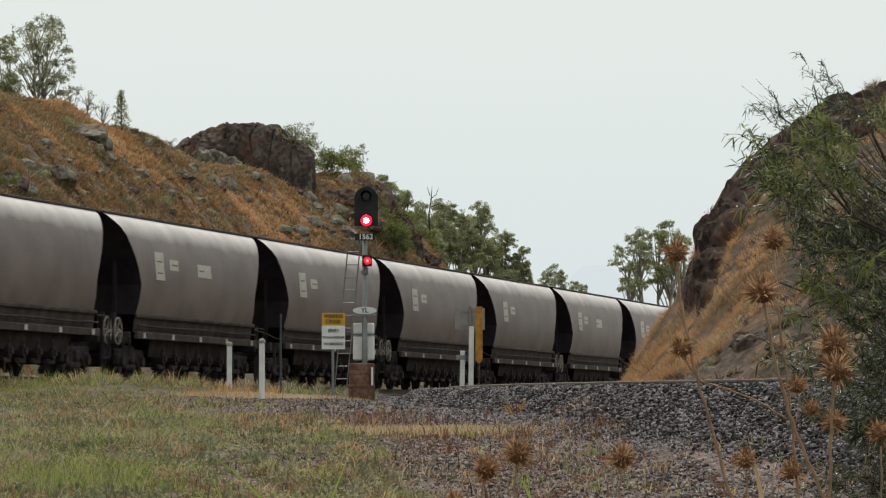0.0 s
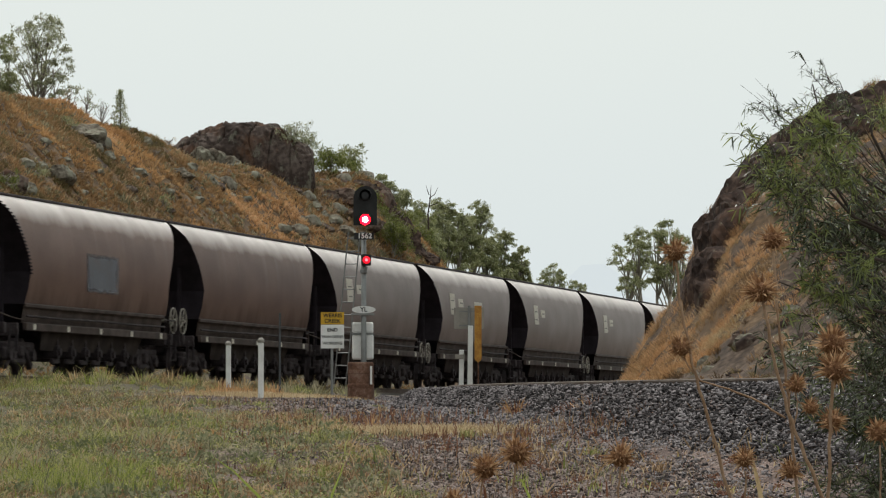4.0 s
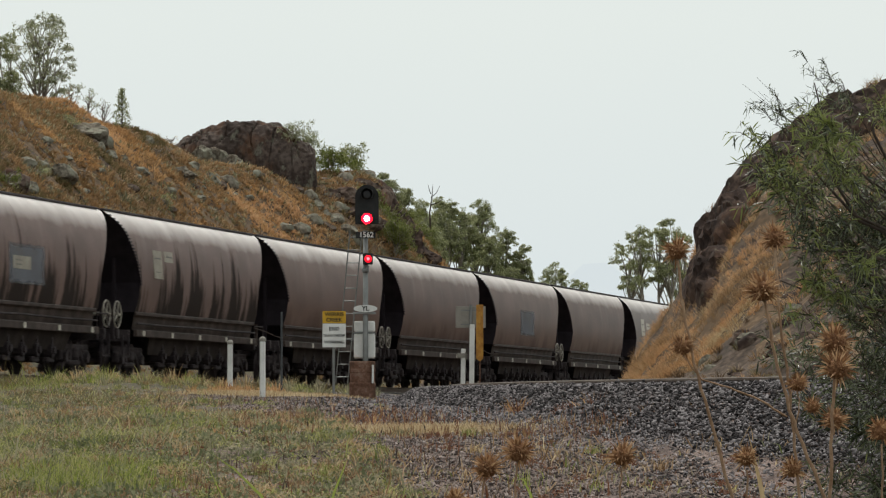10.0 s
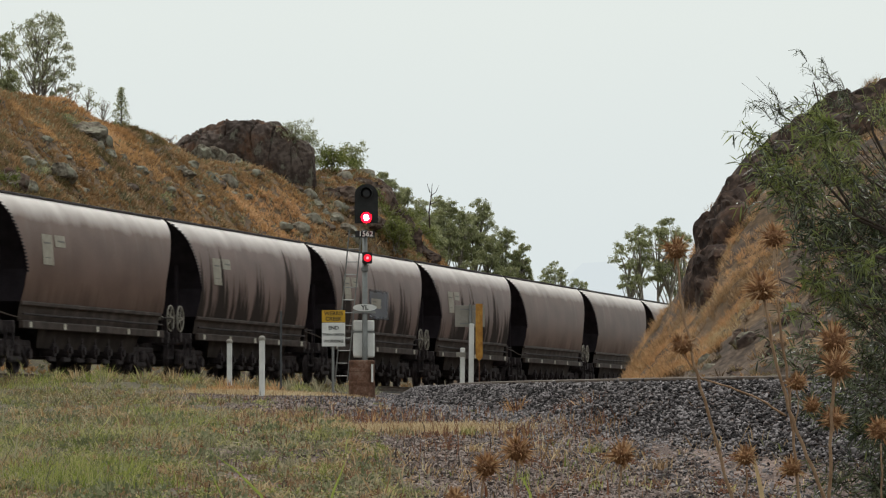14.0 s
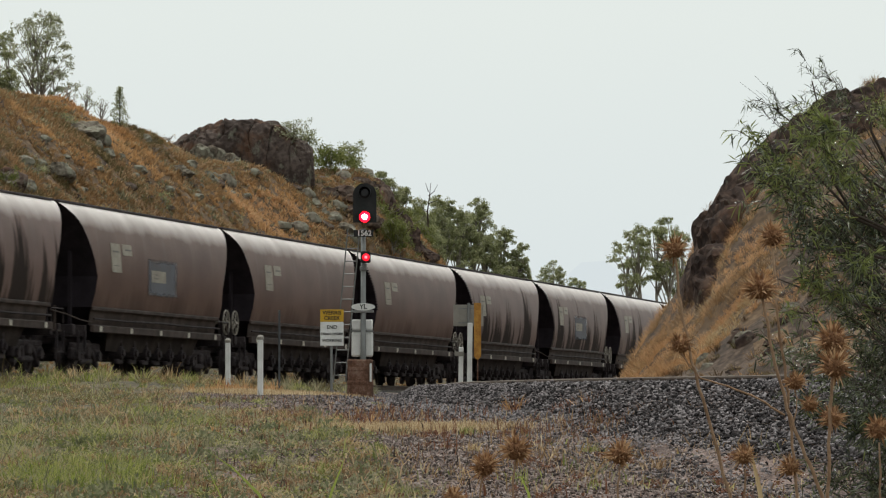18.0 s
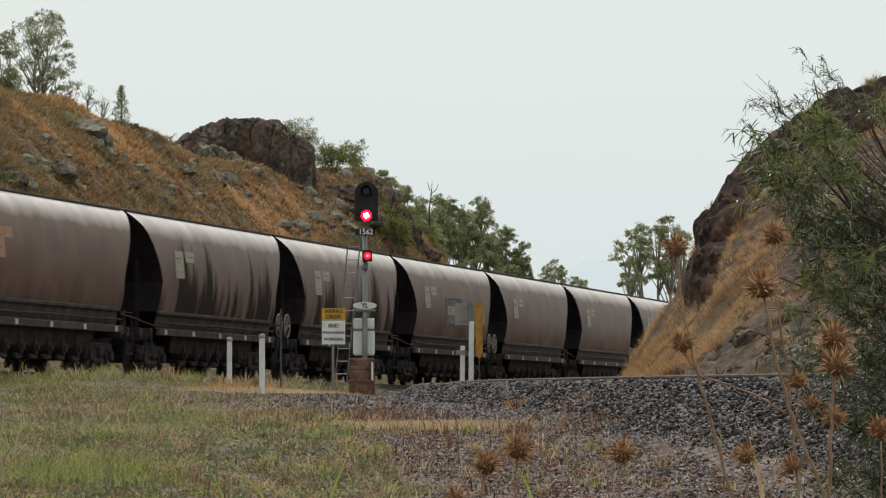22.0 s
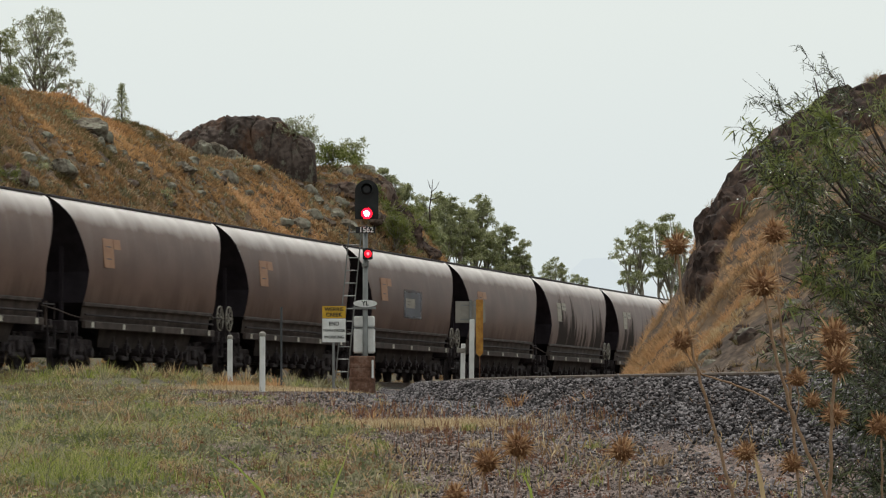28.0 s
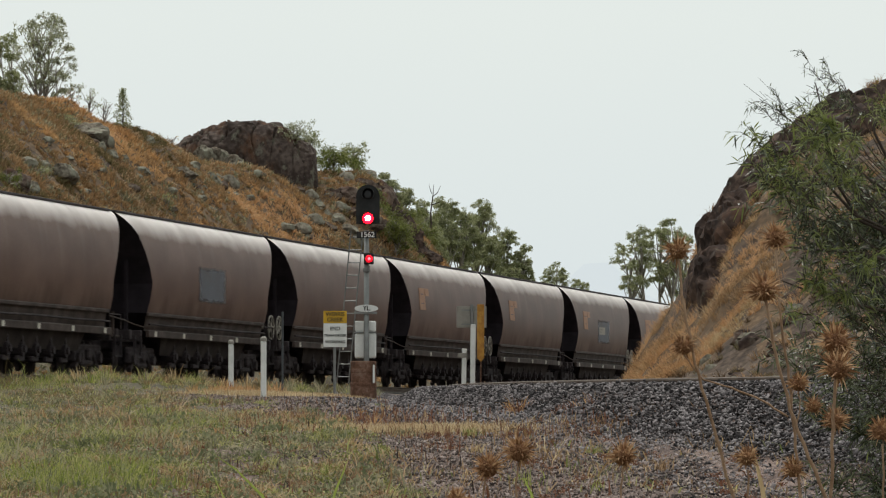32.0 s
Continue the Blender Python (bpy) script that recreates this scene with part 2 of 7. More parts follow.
GRAVEL = material("grey_gravel", [(0.045, 0.029, 0.025), (0.113, 0.077, 0.065), (0.245, 0.182, 0.158)], 1.3, 30, 0.95, 0.8, grain=1.3)
HILL = material("dry_hill_soil", [(0.055, 0.036, 0.02), (0.11, 0.07, 0.04), (0.175, 0.12, 0.072)], 0.4, 6, 0.95, 0.6, grain=1.0)
HILL_ROCKY = material("rocky_hill_soil", [(0.029, 0.02, 0.014), (0.063, 0.043, 0.031), (0.118, 0.085, 0.062)], 0.7, 7, 0.95, 0.8, grain=1.0)
# near-black ballast: coal dust, plus the train's shade put into the colour
COAL_DUST_SHADE = material("coal_dusted_ballast", [(0.012, 0.011, 0.011), (0.028, 0.025, 0.023), (0.06, 0.054, 0.05)], 1.3, 30, 0.95, 0.8, grain=1.3)
LUSH_GREEN = material("lush_green_grass", [(0.16, 0.205, 0.036), (0.28, 0.325, 0.066), (0.39, 0.405, 0.12)], 0.5, 3, 0.6, 0, island=0.7, through_light=0.5, spec=0.2)
WEED_TEAL = material("grey_green_weeds", [(0.12, 0.135, 0.07), (0.20, 0.215, 0.12), (0.32, 0.315, 0.19)], 0.5, 3, 0.7, 0, island=0.7, through_light=0.45, spec=0.15)
BLADE_GREEN = material("fresh_grass_blade", [(0.24, 0.30, 0.055), (0.37, 0.43, 0.10)], 4, 30, 0.4, 0, through_light=0.5, spec=0.5)
FAR_LAND = material("far_paddock", [(0.10, 0.10, 0.05), (0.16, 0.14, 0.07)], 0.02, 0.3, 0.95, 0.1)
ROCK = rock_paint("lichened_brown_rock", [(0.03, 0.02, 0.016), (0.07, 0.046, 0.036), (0.14, 0.105, 0.085)], 0.7, 6, 0.35, (0.16, 0.065, 0.028))
OUTCROP = rock_paint("dark_brown_outcrop_rock", [(0.028, 0.02, 0.0165), (0.055, 0.04, 0.034), (0.11, 0.084, 0.072)], 0.6, 5, 0.3, (0.12, 0.06, 0.034))
ROCK_GREY = rock_paint("grey_lichen_rock", [(0.054, 0.042, 0.032), (0.12, 0.102, 0.079), (0.215, 0.192, 0.152)], 1.6, 9, 0.75, (0.12, 0.072, 0.036))
ROCK_DARK = rock_paint("dark_cliff_rock", [(0.018, 0.012, 0.0105), (0.044, 0.029, 0.0235), (0.10, 0.067, 0.052)], 0.8, 6, 0.12, (0.095, 0.045, 0.024))
BALLAST = material("blue_metal_ballast", [(0.026, 0.0232, 0.024), (0.08, 0.071, 0.073), (0.235, 0.213, 0.216)], 2, 30, 0.9, 0.3, island=1.0, spec=0.2)
BALLAST_ONE = material("blue_metal_stone", [(0.026, 0.0232, 0.024), (0.08, 0.071, 0.073), (0.235, 0.213, 0.216)], 2, 30, 0.9, 0.3, thing=1.0, spec=0.2)
SLEEPER = material("concrete_sleeper", [(0.20, 0.19, 0.17), (0.3, 0.28, 0.25)], 3, 40, 0.9, 0.2)
GRASS_GREEN = material("green_grass", [(0.14, 0.165, 0.043), (0.26, 0.28, 0.088), (0.45, 0.425, 0.185)], 0.5, 3, 0.7, 0, island=0.8, through_light=0.5, spec=0.2)
GRASS_DULL = material("dull_grey_green_grass", [(0.14, 0.142, 0.083), (0.245, 0.237, 0.145), (0.40, 0.36, 0.235)], 0.5, 3, 0.75, 0, island=0.8, through_light=0.45, spec=0.15)
GRASS_DRY = material("dry_straw_grass", [(0.30, 0.195, 0.09), (0.45, 0.315, 0.165), (0.60, 0.48, 0.30)], 0.5, 3, 0.8, 0, island=0.6, through_light=0.35)
STRAW_PALE = material("bleached_straw", [(0.42, 0.30, 0.16), (0.58, 0.44, 0.26), (0.72, 0.6, 0.4)], 0.5, 3, 0.8, 0, island=0.6, through_light=0.35)
GRASS_BROWN = material("dull_brown_grass", [(0.185, 0.115, 0.06), (0.30, 0.195, 0.107), (0.48, 0.34, 0.21)], 0.5, 3, 0.8, 0, island=0.7, through_light=0.4, spec=0.15)
GRASS_RUST = material("rust_brown_hill_grass", [(0.2, 0.118, 0.055), (0.305, 0.188, 0.092), (0.42, 0.275, 0.148)], 0.25, 2, 0.85, 0, island=0.35, through_light=0.4, spec=0.1)
GRASS_ORANGE = material("orange_dry_grass", [(0.36, 0.2, 0.083), (0.49, 0.29, 0.13), (0.6, 0.385, 0.195)], 0.25, 2, 0.85, 0, island=0.35, through_light=0.45, spec=0.1)
GRASS_AMBER = material("amber_dry_grass", [(0.4, 0.225, 0.105), (0.54, 0.32, 0.162), (0.66, 0.435, 0.245)], 0.25, 2, 0.85, 0, island=0.4, through_light=0.45, spec=0.1)
GRASS_DARK = material("dark_brown_scrub_grass", [(0.06, 0.036, 0.02), (0.105, 0.066, 0.037), (0.17, 0.11, 0.064)], 0.25, 2, 0.85, 0, island=0.4, through_light=0.25, spec=0.1)
GRASS_OLIVE = material("dark_olive_scrub_grass", [(0.11, 0.088, 0.04), (0.168, 0.134, 0.064), (0.25, 0.195, 0.10)], 0.25, 2, 0.85, 0, island=0.35, through_light=0.35, spec=0.1)
WEED_RED = material("red_brown_dock_weed", [(0.14, 0.06, 0.035), (0.24, 0.115, 0.07)], 3, 20, 0.85, 0, island=0.5, through_light=0.3)
BARK = material("pale_gum_bark", [(0.16, 0.135, 0.115), (0.27, 0.24, 0.21), (0.36, 0.33, 0.3)], 3, 20, 0.85, 0.3)
TWIG = material("dark_twig_bark", [(0.035, 0.025, 0.02), (0.07, 0.05, 0.04)], 6, 40, 0.85, 0.2)
GUM_LEAF = material("gum_leaves", [(0.175, 0.19, 0.088), (0.305, 0.32, 0.16), (0.435, 0.445, 0.26)], 0.6, 3, 0.5, 0, island=0.7, through_light=0.55)
GUM_PALE = material("pale_gum_leaves", [(0.19, 0.20, 0.115), (0.32, 0.33, 0.20), (0.45, 0.46, 0.3)], 0.6, 3, 0.5, 0, island=0.7, through_light=0.55)
SHRUB_LEAF = material("bright_shrub_leaves", [(0.095, 0.115, 0.026), (0.17, 0.19, 0.048), (0.25, 0.265, 0.095)], 0.6, 3, 0.6, 0, island=0.6, through_light=0.45)
WATTLE_LEAF = material("wattle_leaves", [(0.026, 0.034, 0.015), (0.062, 0.077, 0.034), (0.17, 0.19, 0.11)], 2, 9, 0.26, 0, island=0.8, spec=0.8, through_light=0.35)
WATTLE_NEW = material("young_wattle_leaves", [(0.15, 0.18, 0.048), (0.27, 0.305, 0.095)], 2, 9, 0.4, 0, island=0.6, spec=0.5, through_light=0.5)
RAINDROP = clear_water("rain_water")
THISTLE_STEM = material("dry_thistle_stem", [(0.17, 0.095, 0.055), (0.275, 0.17, 0.105), (0.39, 0.27, 0.18)], 14, 90, 0.8, 0.3)
THISTLE_HEAD = material("dry_thistle_head", [(0.2, 0.098, 0.047), (0.34, 0.185, 0.09), (0.54, 0.355, 0.205)], 20, 90, 0.8, 0.1, island=0.7, through_light=0.3)
SEED_HEAD = material("thistle_seed_core", [(0.12, 0.052, 0.024), (0.22, 0.105, 0.05), (0.32, 0.17, 0.085)], 60, 260, 0.9, 0.6, grain=1.0)


# ---- mesh building ----
class Shape:
    """Gathers vertices and faces of one mesh."""

    def __init__(self):
        self.v, self.f = [], []

    def add(self, v, f):
        k = len(self.v)
        self.v += [tuple(p) for p in v]
        self.f += [tuple(i + k for i in q) for q in f]
        return self

    def box(self, x0, x1, y0, y1, z0, z1, m=None, chamfer=0.0):
        c = min(chamfer, (x1 - x0) / 3, (y1 - y0) / 3, (z1 - z0) / 3)
        if c <= 0:
            v = [(x, y, z) for z in (z0, z1) for x, y in ((x0, y0), (x1, y0), (x1, y1), (x0, y1))]
            f = [(3, 2, 1, 0), (4, 5, 6, 7), (0, 1, 5, 4), (1, 2, 6, 5), (2, 3, 7, 6), (3, 0, 4, 7)]
        else:
            def ring(z, i):
                return [(x0 + i + c, y0 + i, z), (x1 - i - c, y0 + i, z), (x1 - i, y0 + i + c, z), (x1 - i, y1 - i - c, z),
                        (x1 - i - c, y1 - i, z), (x0 + i + c, y1 - i, z), (x0 + i, y1 - i - c, z), (x0 + i, y0 + i + c, z)]
            v = ring(z0, c * 0.7) + ring(z0 + c, 0) + ring(z1 - c, 0) + ring(z1, c * 0.7)
            f = [tuple(range(7, -1, -1)), tuple(range(24, 32))]
            for k in range(3):
                f += [(8 * k + i, 8 * k + (i + 1) % 8, 8 * k + 8 + (i + 1) % 8, 8 * k + 8 + i) for i in range(8)]
        if m is not None:
            v = [m @ Vector(p) for p in v]
        return self.add(v, f)

    def tube(self, points, radii, n=8, caps=True):
        pts = [Vector(p) for p in points]
        if not hasattr(radii, "__len__"):
            radii = [radii] * len(pts)
        v, f = [], []
        for i, p in enumerate(pts):
            d = (pts[min(i + 1, len(pts) - 1)] - pts[max(i - 1, 0)]).normalized()
            a = d.cross(Vector((0.31, 0.95, 0.05))).normalized() if abs(d.y) < 0.9 else d.cross(Vector((1, 0, 0.1))).normalized()
            b = d.cross(a)
            for k in range(n):
                w = 2 * math.pi * k / n
                v.append(p + radii[i] * (a * math.cos(w) + b * math.sin(w)))
        for i in range(len(pts) - 1):
            f += [(i * n + k, i * n + (k + 1) % n, (i + 1) * n + (k + 1) % n, (i + 1) * n + k) for k in range(n)]
        if caps:
            f += [tuple(range(n - 1, -1, -1)), tuple(range((len(pts) - 1) * n, len(pts) * n))]
        return self.add(v, f)

    def ring(self, centre, radius, thick, axis, n=20, m=6):
        """A torus round an axis ('x' or 'y')."""
        v, f = [], []
        for i in range(n):
            a = 2 * math.pi * i / n
            for j in range(m):
                b = 2 * math.pi * j / m
                r, o = radius + thick * math.cos(b), thick * math.sin(b)
                p = (o, r * math.cos(a), r * math.sin(a)) if axis == "x" else (r * math.cos(a), o, r * math.sin(a))
                v.append([p[k] + centre[k] for k in range(3)])
        f = [(i * m + j, ((i + 1) % n) * m + j, ((i + 1) % n) * m + (j + 1) % m, i * m + (j + 1) % m) for i in range(n) for j in range(m)]
        return self.add(v, f)

    def mesh(self, name, mat, smooth=False):
        me = bpy.data.meshes.new(name)
        me.from_pydata(self.v, [], self.f)
        me.materials.append(mat)
        me.validate()
        bm = bmesh.new()
        bm.from_mesh(me)
        bmesh.ops.recalc_face_normals(bm, faces=bm.faces)
        bm.to_mesh(me)
        bm.free()
        if smooth:
            me.polygons.foreach_set("use_smooth", [True] * len(me.polygons))
        return me


def soup(name, v, f, mats, index=None, smooth=False):
    """One mesh from arrays: v (n, 3), f (m, 3 or 4)."""
    me = bpy.data.meshes.new(name)
    v, f = np.asarray(v, dtype=np.float32), np.asarray(f, dtype=np.int32)
    k = f.shape[1]
    me.vertices.add(len(v))
    me.vertices.foreach_set("co", v.ravel())
    me.loops.add(f.size)
    me.loops.foreach_set("vertex_index", f.ravel())
    me.polygons.add(len(f))
    me.polygons.foreach_set("loop_start", np.arange(0, f.size, k, dtype=np.int32))
    for m in mats:
        me.materials.append(m)
    if index is not None:
        me.polygons.foreach_set("material_index", np.asarray(index, dtype=np.int32))
    if smooth:
        me.polygons.foreach_set("use_smooth", np.ones(len(f), dtype=bool))
    me.update(calc_edges=True)
    return me


def part(name, shape, mat, parent, label="", smooth=False, at=None):
    data = shape if isinstance(shape, bpy.types.Mesh) else shape.mesh(name, mat, smooth)
    ob = new(name, data)
    ob.parent = parent
    if at is not None:
        ob.matrix_basis = at
    return tagged(ob, label)


def thing(name, label, category, group="", at=None, kind=""):
    ob = new(name)
    ob.empty_display_size = 0.2
    if at is not None:
        ob.matrix_basis = at
    return tagged(ob, label, category, group, kind)


def lettering(name, text, size, mat, parent, at):
    """Raised letters as a mesh, centred, facing -y."""
    cu = bpy.data.curves.new(name, "FONT")
    cu.body, cu.size, cu.align_x, cu.align_y, cu.extrude = text, size, "CENTER", "CENTER", 0.002
    cu.offset = size * 0.022
    tmp = bpy.data.objects.new(name, cu)
    scene.collection.objects.link(tmp)
    bpy.context.view_layer.update()
    me = bpy.data.meshes.new_from_object(tmp)
    bpy.data.objects.remove(tmp)
    me.materials.append(mat)
    ob = new(name, me)
    ob.parent, ob.matrix_basis = parent, at @ pose(0, 0, 0, 90)
    return ob


# ---- plan: two tracks, the field and the two hills ----
TX, TY, TA = -9.436, 108.28, 0.205          # a point and the bearing of the train's track
DX, DY = math.sin(TA), math.cos(TA)
GRADE = 0.00615
PITCH = 15.6


def rail_z(y):
    return 2.57 - GRADE * y


def track_point(s, side=0.0, up=0.0):
    """s metres along the train's track, side metres to its right."""
    y = TY + s * DY - side * DX
    return Vector((TX + s * DX + side * DY, y, rail_z(TY + s * DY) + up))


NEAR_Y = np.array([-60.0, 0, 25, 36, 47, 57, 67, 77, 86, 98, 110, 130, 150, 175, 200, 260])
NEAR_X = np.array([26.0, 12.2, 7.4, 5.3, 3.55, 2.25, 1.45, 1.0, 0.85, 0.9, 1.3, 2.5, 4.6, 8.6, 13.6, 26.0])


def near_x(y):
    y = np.asarray(y, dtype=float)
    return sum(np.interp(y + d, NEAR_Y, NEAR_X) for d in (-6, -3, 0, 3, 6)) / 5


def near_z(y):
    return np.interp(y, [-60, 40, 90, 200, 260], [1.7, 1.67, 1.665, 1.36, 1.0])


def smooth01(a):
    a = np.clip(a, 0, 1)
    return a * a * (3 - 2 * a)


FIELD_Y = np.array([-300.0, 0, 20, 33, 40, 46, 58, 75, 90, 100, 130, 200, 400, 3500])
FIELD_Z = np.array([0.0, 0, 0.3, 0.72, 0.95, 1.10, 1.27, 1.38, 1.44, 1.5, 1.45, 1.0, 0.5, 0.5])
# crest of the hill behind the train, by the distance along the track: height, and how far back it lies
CREST_S = np.array([-420.0, -120, 0, 40, 54, 57.3, 63.6, 69.8, 76.4, 81.8, 90.6, 94.5, 100, 109.5, 116, 130, 160, 260])
CREST_Z = np.array([9.0, 13, 14, 13.6, 13.1, 12.95, 12.0, 11.75, 10.75, 11.0, 12.0, 10.8, 7.6, 5.4, 4.2, 3.0, 2.2, 1.2])
CREST_D = np.array([30.0, 24, 18, 15, 14.6, 13.3, 12.9, 12.5, 10.3, 8.8, 8.8, 8.8, 8.8, 8.8, 8.8, 9, 12, 20])
CUT_X = np.array([0.0, 0.5, 1.3, 1.55, 1.9, 2.4, 2.9, 3.9, 5.6, 7.2, 14, 60])
CUT_Z = np.array([0.0, 0.85, 2.0, 2.6, 3.5, 4.7, 5.5, 6.4, 7.3, 7.5, 7.7, 5.0])


def waves(x, y, size, seed=0.0):
    """Cheap smooth unevenness from crossing sines."""
    a, b = x / size + seed, y / size - seed * 1.7
    return (np.sin(a * 1.9 + np.sin(b * 1.3)) + np.sin(b * 2.3 + 1.1 * np.sin(a * 1.7 + 2)) + np.sin((a + b) * 1.4 + 3 * np.sin(a * 0.5))) / 3


def patches(x, y, size, seed=0):
    """Value noise on a plane, about -1 to 1."""
    a, b = x / size, y / size
    i, j = np.floor(a).astype(np.int64), np.floor(b).astype(np.int64)
    u, v = a - i, b - j
    u, v = u * u * (3 - 2 * u), v * v * (3 - 2 * v)

    def cell(p, q):
        h = (p * 374761393 + q * 668265263 + seed * 982451653) & 0x7FFFFFFF
        h = ((h ^ (h >> 13)) * 1274126177) & 0x7FFFFFFF
        return ((h ^ (h >> 16)) % 10007) / 10007.0

    low = cell(i, j) * (1 - u) + cell(i + 1, j) * u
    top = cell(i, j + 1) * (1 - u) + cell(i + 1, j + 1) * u
    return 2 * (low * (1 - v) + top * v) - 1


def ground_z(x, y, parts=False):
    x, y = np.asarray(x, dtype=float), np.asarray(y, dtype=float)
    z = np.interp(y, FIELD_Y, FIELD_Z) + 0.025 * waves(x, y, 1.3) + 0.04 * waves(x, y, 4.0, 2)
    side = (x - TX) * DY - (y - TY) * DX          # to the right of the train's track
    along = (x - TX) * DX + (y - TY) * DY
    # the field climbs a little towards the train's track
    z = z + 0.25 * smooth01((y - 75) / 20) * smooth01((-x - 2) / 5)
    # hill behind the train
    d = -side - 4.2
    u = d / np.interp(along, CREST_S, CREST_D)
    v = np.clip(u, 0, 1)
    hill = (np.interp(along, CREST_S, CREST_Z) - 1.5) * (0.45 * v + 0.55 * smooth01(v)) * (1 - 0.3 * smooth01((u - 1.15) / 3))
    hill = np.where(d > 0, hill + np.clip(hill / 4, 0, 1) * (0.3 * waves(x, y, 3.1, 1) + 0.14 * patches(x, y, 0.9, 5) + 0.2 * patches(x, y, 2.1, 15) + 0.34 * patches(x, y, 4.3, 21)), 0)
    z = z + hill
    # spur at the right of the near track, a rock cutting
    e = x - (near_x(y) + 3.1 + 0.25 * waves(x * 0, y, 3.0, 4))
    e = e - np.clip((y - 118), 0, 80) * 0.05
    front = smooth01((y - (82 - 0.9 * np.clip(x - 6, 0, 12))) / 30)
    rise = np.where(e > 0, np.interp(e, CUT_X, CUT_Z), 0) * front
    rise = rise * (1 - smooth01((y - 150) / 90)) + np.clip(rise / 2, 0, 1) * (0.3 * patches(x, y, 1.6, 3) + 0.28 * patches(x, y, 0.75, 8))
    z = z + np.maximum(rise, 0)
    # formations of both tracks
    w = smooth01((5.2 - np.abs(side)) / 2.6)
    z = z * (1 - w) + w * (rail_z(TY + along * DY) - 0.42)
    n = np.abs(x - near_x(y))
    w2 = smooth01((3.0 - n) / 1.6) * smooth01((215 - y) / 30)
    z = z * (1 - w2) + w2 * np.minimum(near_z(y) - 0.36, z + 0.6)
    if parts:
        return z, hill, rise, n, side
    return z


def lay(x, y):
    return float(ground_z(x, y))


# ---- ground: one sheet to the horizon ----
def build_ground():
    fx = np.arange(-27, 27.01, 0.36)
    far = np.array([29, 32, 36, 42, 50, 65, 90, 130, 200, 330, 600, 1100, 2000, 3400.0])
    gx = np.concatenate([-far[::-1], fx, far])
    gy = np.concatenate([np.array([-1500, -700, -350, -220, -150, -100, -60, -35, -15, 0, 8, 15.0]), np.arange(20, 126, 0.5), np.arange(126, 226, 0.7),
                         np.array([228, 232, 240, 260, 290, 330, 400, 520, 700, 1000, 1500, 2300, 3400.0])])
    x, y = np.meshgrid(gx, gy)
    z, hill, rise, n, side = ground_z(x, y, True)
    v = np.stack([x, y, z], -1).reshape(-1, 3)
    w, h = len(gx), len(gy)
    i = (np.arange(h - 1)[:, None] * w + np.arange(w - 1)[None, :]).ravel()
    f = np.stack([i, i + 1, i + w + 1, i + w], 1)
    c = v[f].mean(1)
    z, hill, rise, n, side = ground_z(c[:, 0], c[:, 1], True)
    r = rng.random(len(c))
    mat = np.zeros(len(c), dtype=int)
    wob = patches(c[:, 0], c[:, 1], 1.4, 6) + 0.5 * patches(c[:, 0], c[:, 1], 0.5, 7) + 0.5 * (r - 0.5)
    mat[(n < 2.6 + 0.3 * wob) & (c[:, 1] < 260)] = 1
    mat[(c[:, 0] > -2.6 - 2.0 * np.exp(-((c[:, 1] - 74) / 11) ** 2) + 1.0 * wob + (58 - c[:, 1]) * 0.05) & (c[:, 1] > 30) & (c[:, 1] < 92) & (c[:, 0] < 12)] = 1
    # strip under the train, its shade included in the dark ballast
    mat[np.abs(side) < 3.1 + 0.3 * wob] = 6
    mat[hill > 0.8] = 2
    mat[(hill > 0.25) & (wob > 0.45)] = 3
    mat[rise > 0.3] = 2
    mat[(rise > 1.2) & (wob > 0.1)] = 3
    mat[(rise > 0.05) & (wob > -0.25) & (c[:, 1] < 92.5 + 1.6 * patches(c[:, 0], c[:, 1], 1.3, 12))] = 3
    edge = c[:, 0] - near_x(c[:, 1]) - 3.1
    mat[(rise > 2.2) & (edge < 2.1 + 0.6 * wob) & (c[:, 1] > 101)] = 5
    mat[(rise > 4.4) & (c[:, 1] > 104 + wob)] = 5
    mat[(np.abs(c[:, 0]) > 60) | (c[:, 1] > 245) | (c[:, 1] < -50)] = 4
    ob = new("ground", soup("ground", v, f, [TURF, GRAVEL, HILL, HILL_ROCKY, FAR_LAND, ROCK_DARK, COAL_DUST_SHADE], mat, True))
    tagged(ob, "grassy paddock, gravel verge and dry stony hillsides", "ground", kind="structure")


build_ground()


# ---- tracks ----
def rail_profile(points, up):
    """A flat-bottomed rail swept along points."""
    prof = [(-0.07, 0), (0.07, 0), (0.07, 0.012), (0.012, 0.03), (0.012, 0.125), (0.035, 0.135), (0.035, 0.155), (0.025, 0.165),
            (-0.025, 0.165), (-0.035, 0.155), (-0.035, 0.135), (-0.012, 0.125), (-0.012, 0.03), (-0.07, 0.012)]
    sh, k = Shape(), len(prof)
    v, f = [], []
    for i, p in enumerate(points):
        d = points[min(i + 1, len(points) - 1)] - points[max(i - 1, 0)]
        nx, ny = d.y / d.length, -d.x / d.length
        v += [(p.x + a * nx, p.y + a * ny, p.z + up + b) for a, b in prof]
    for i in range(len(points) - 1):
        f += [(i * k + j, i * k + (j + 1) % k, (i + 1) * k + (j + 1) % k, (i + 1) * k + j) for j in range(k)]
    return sh.add(v, f)


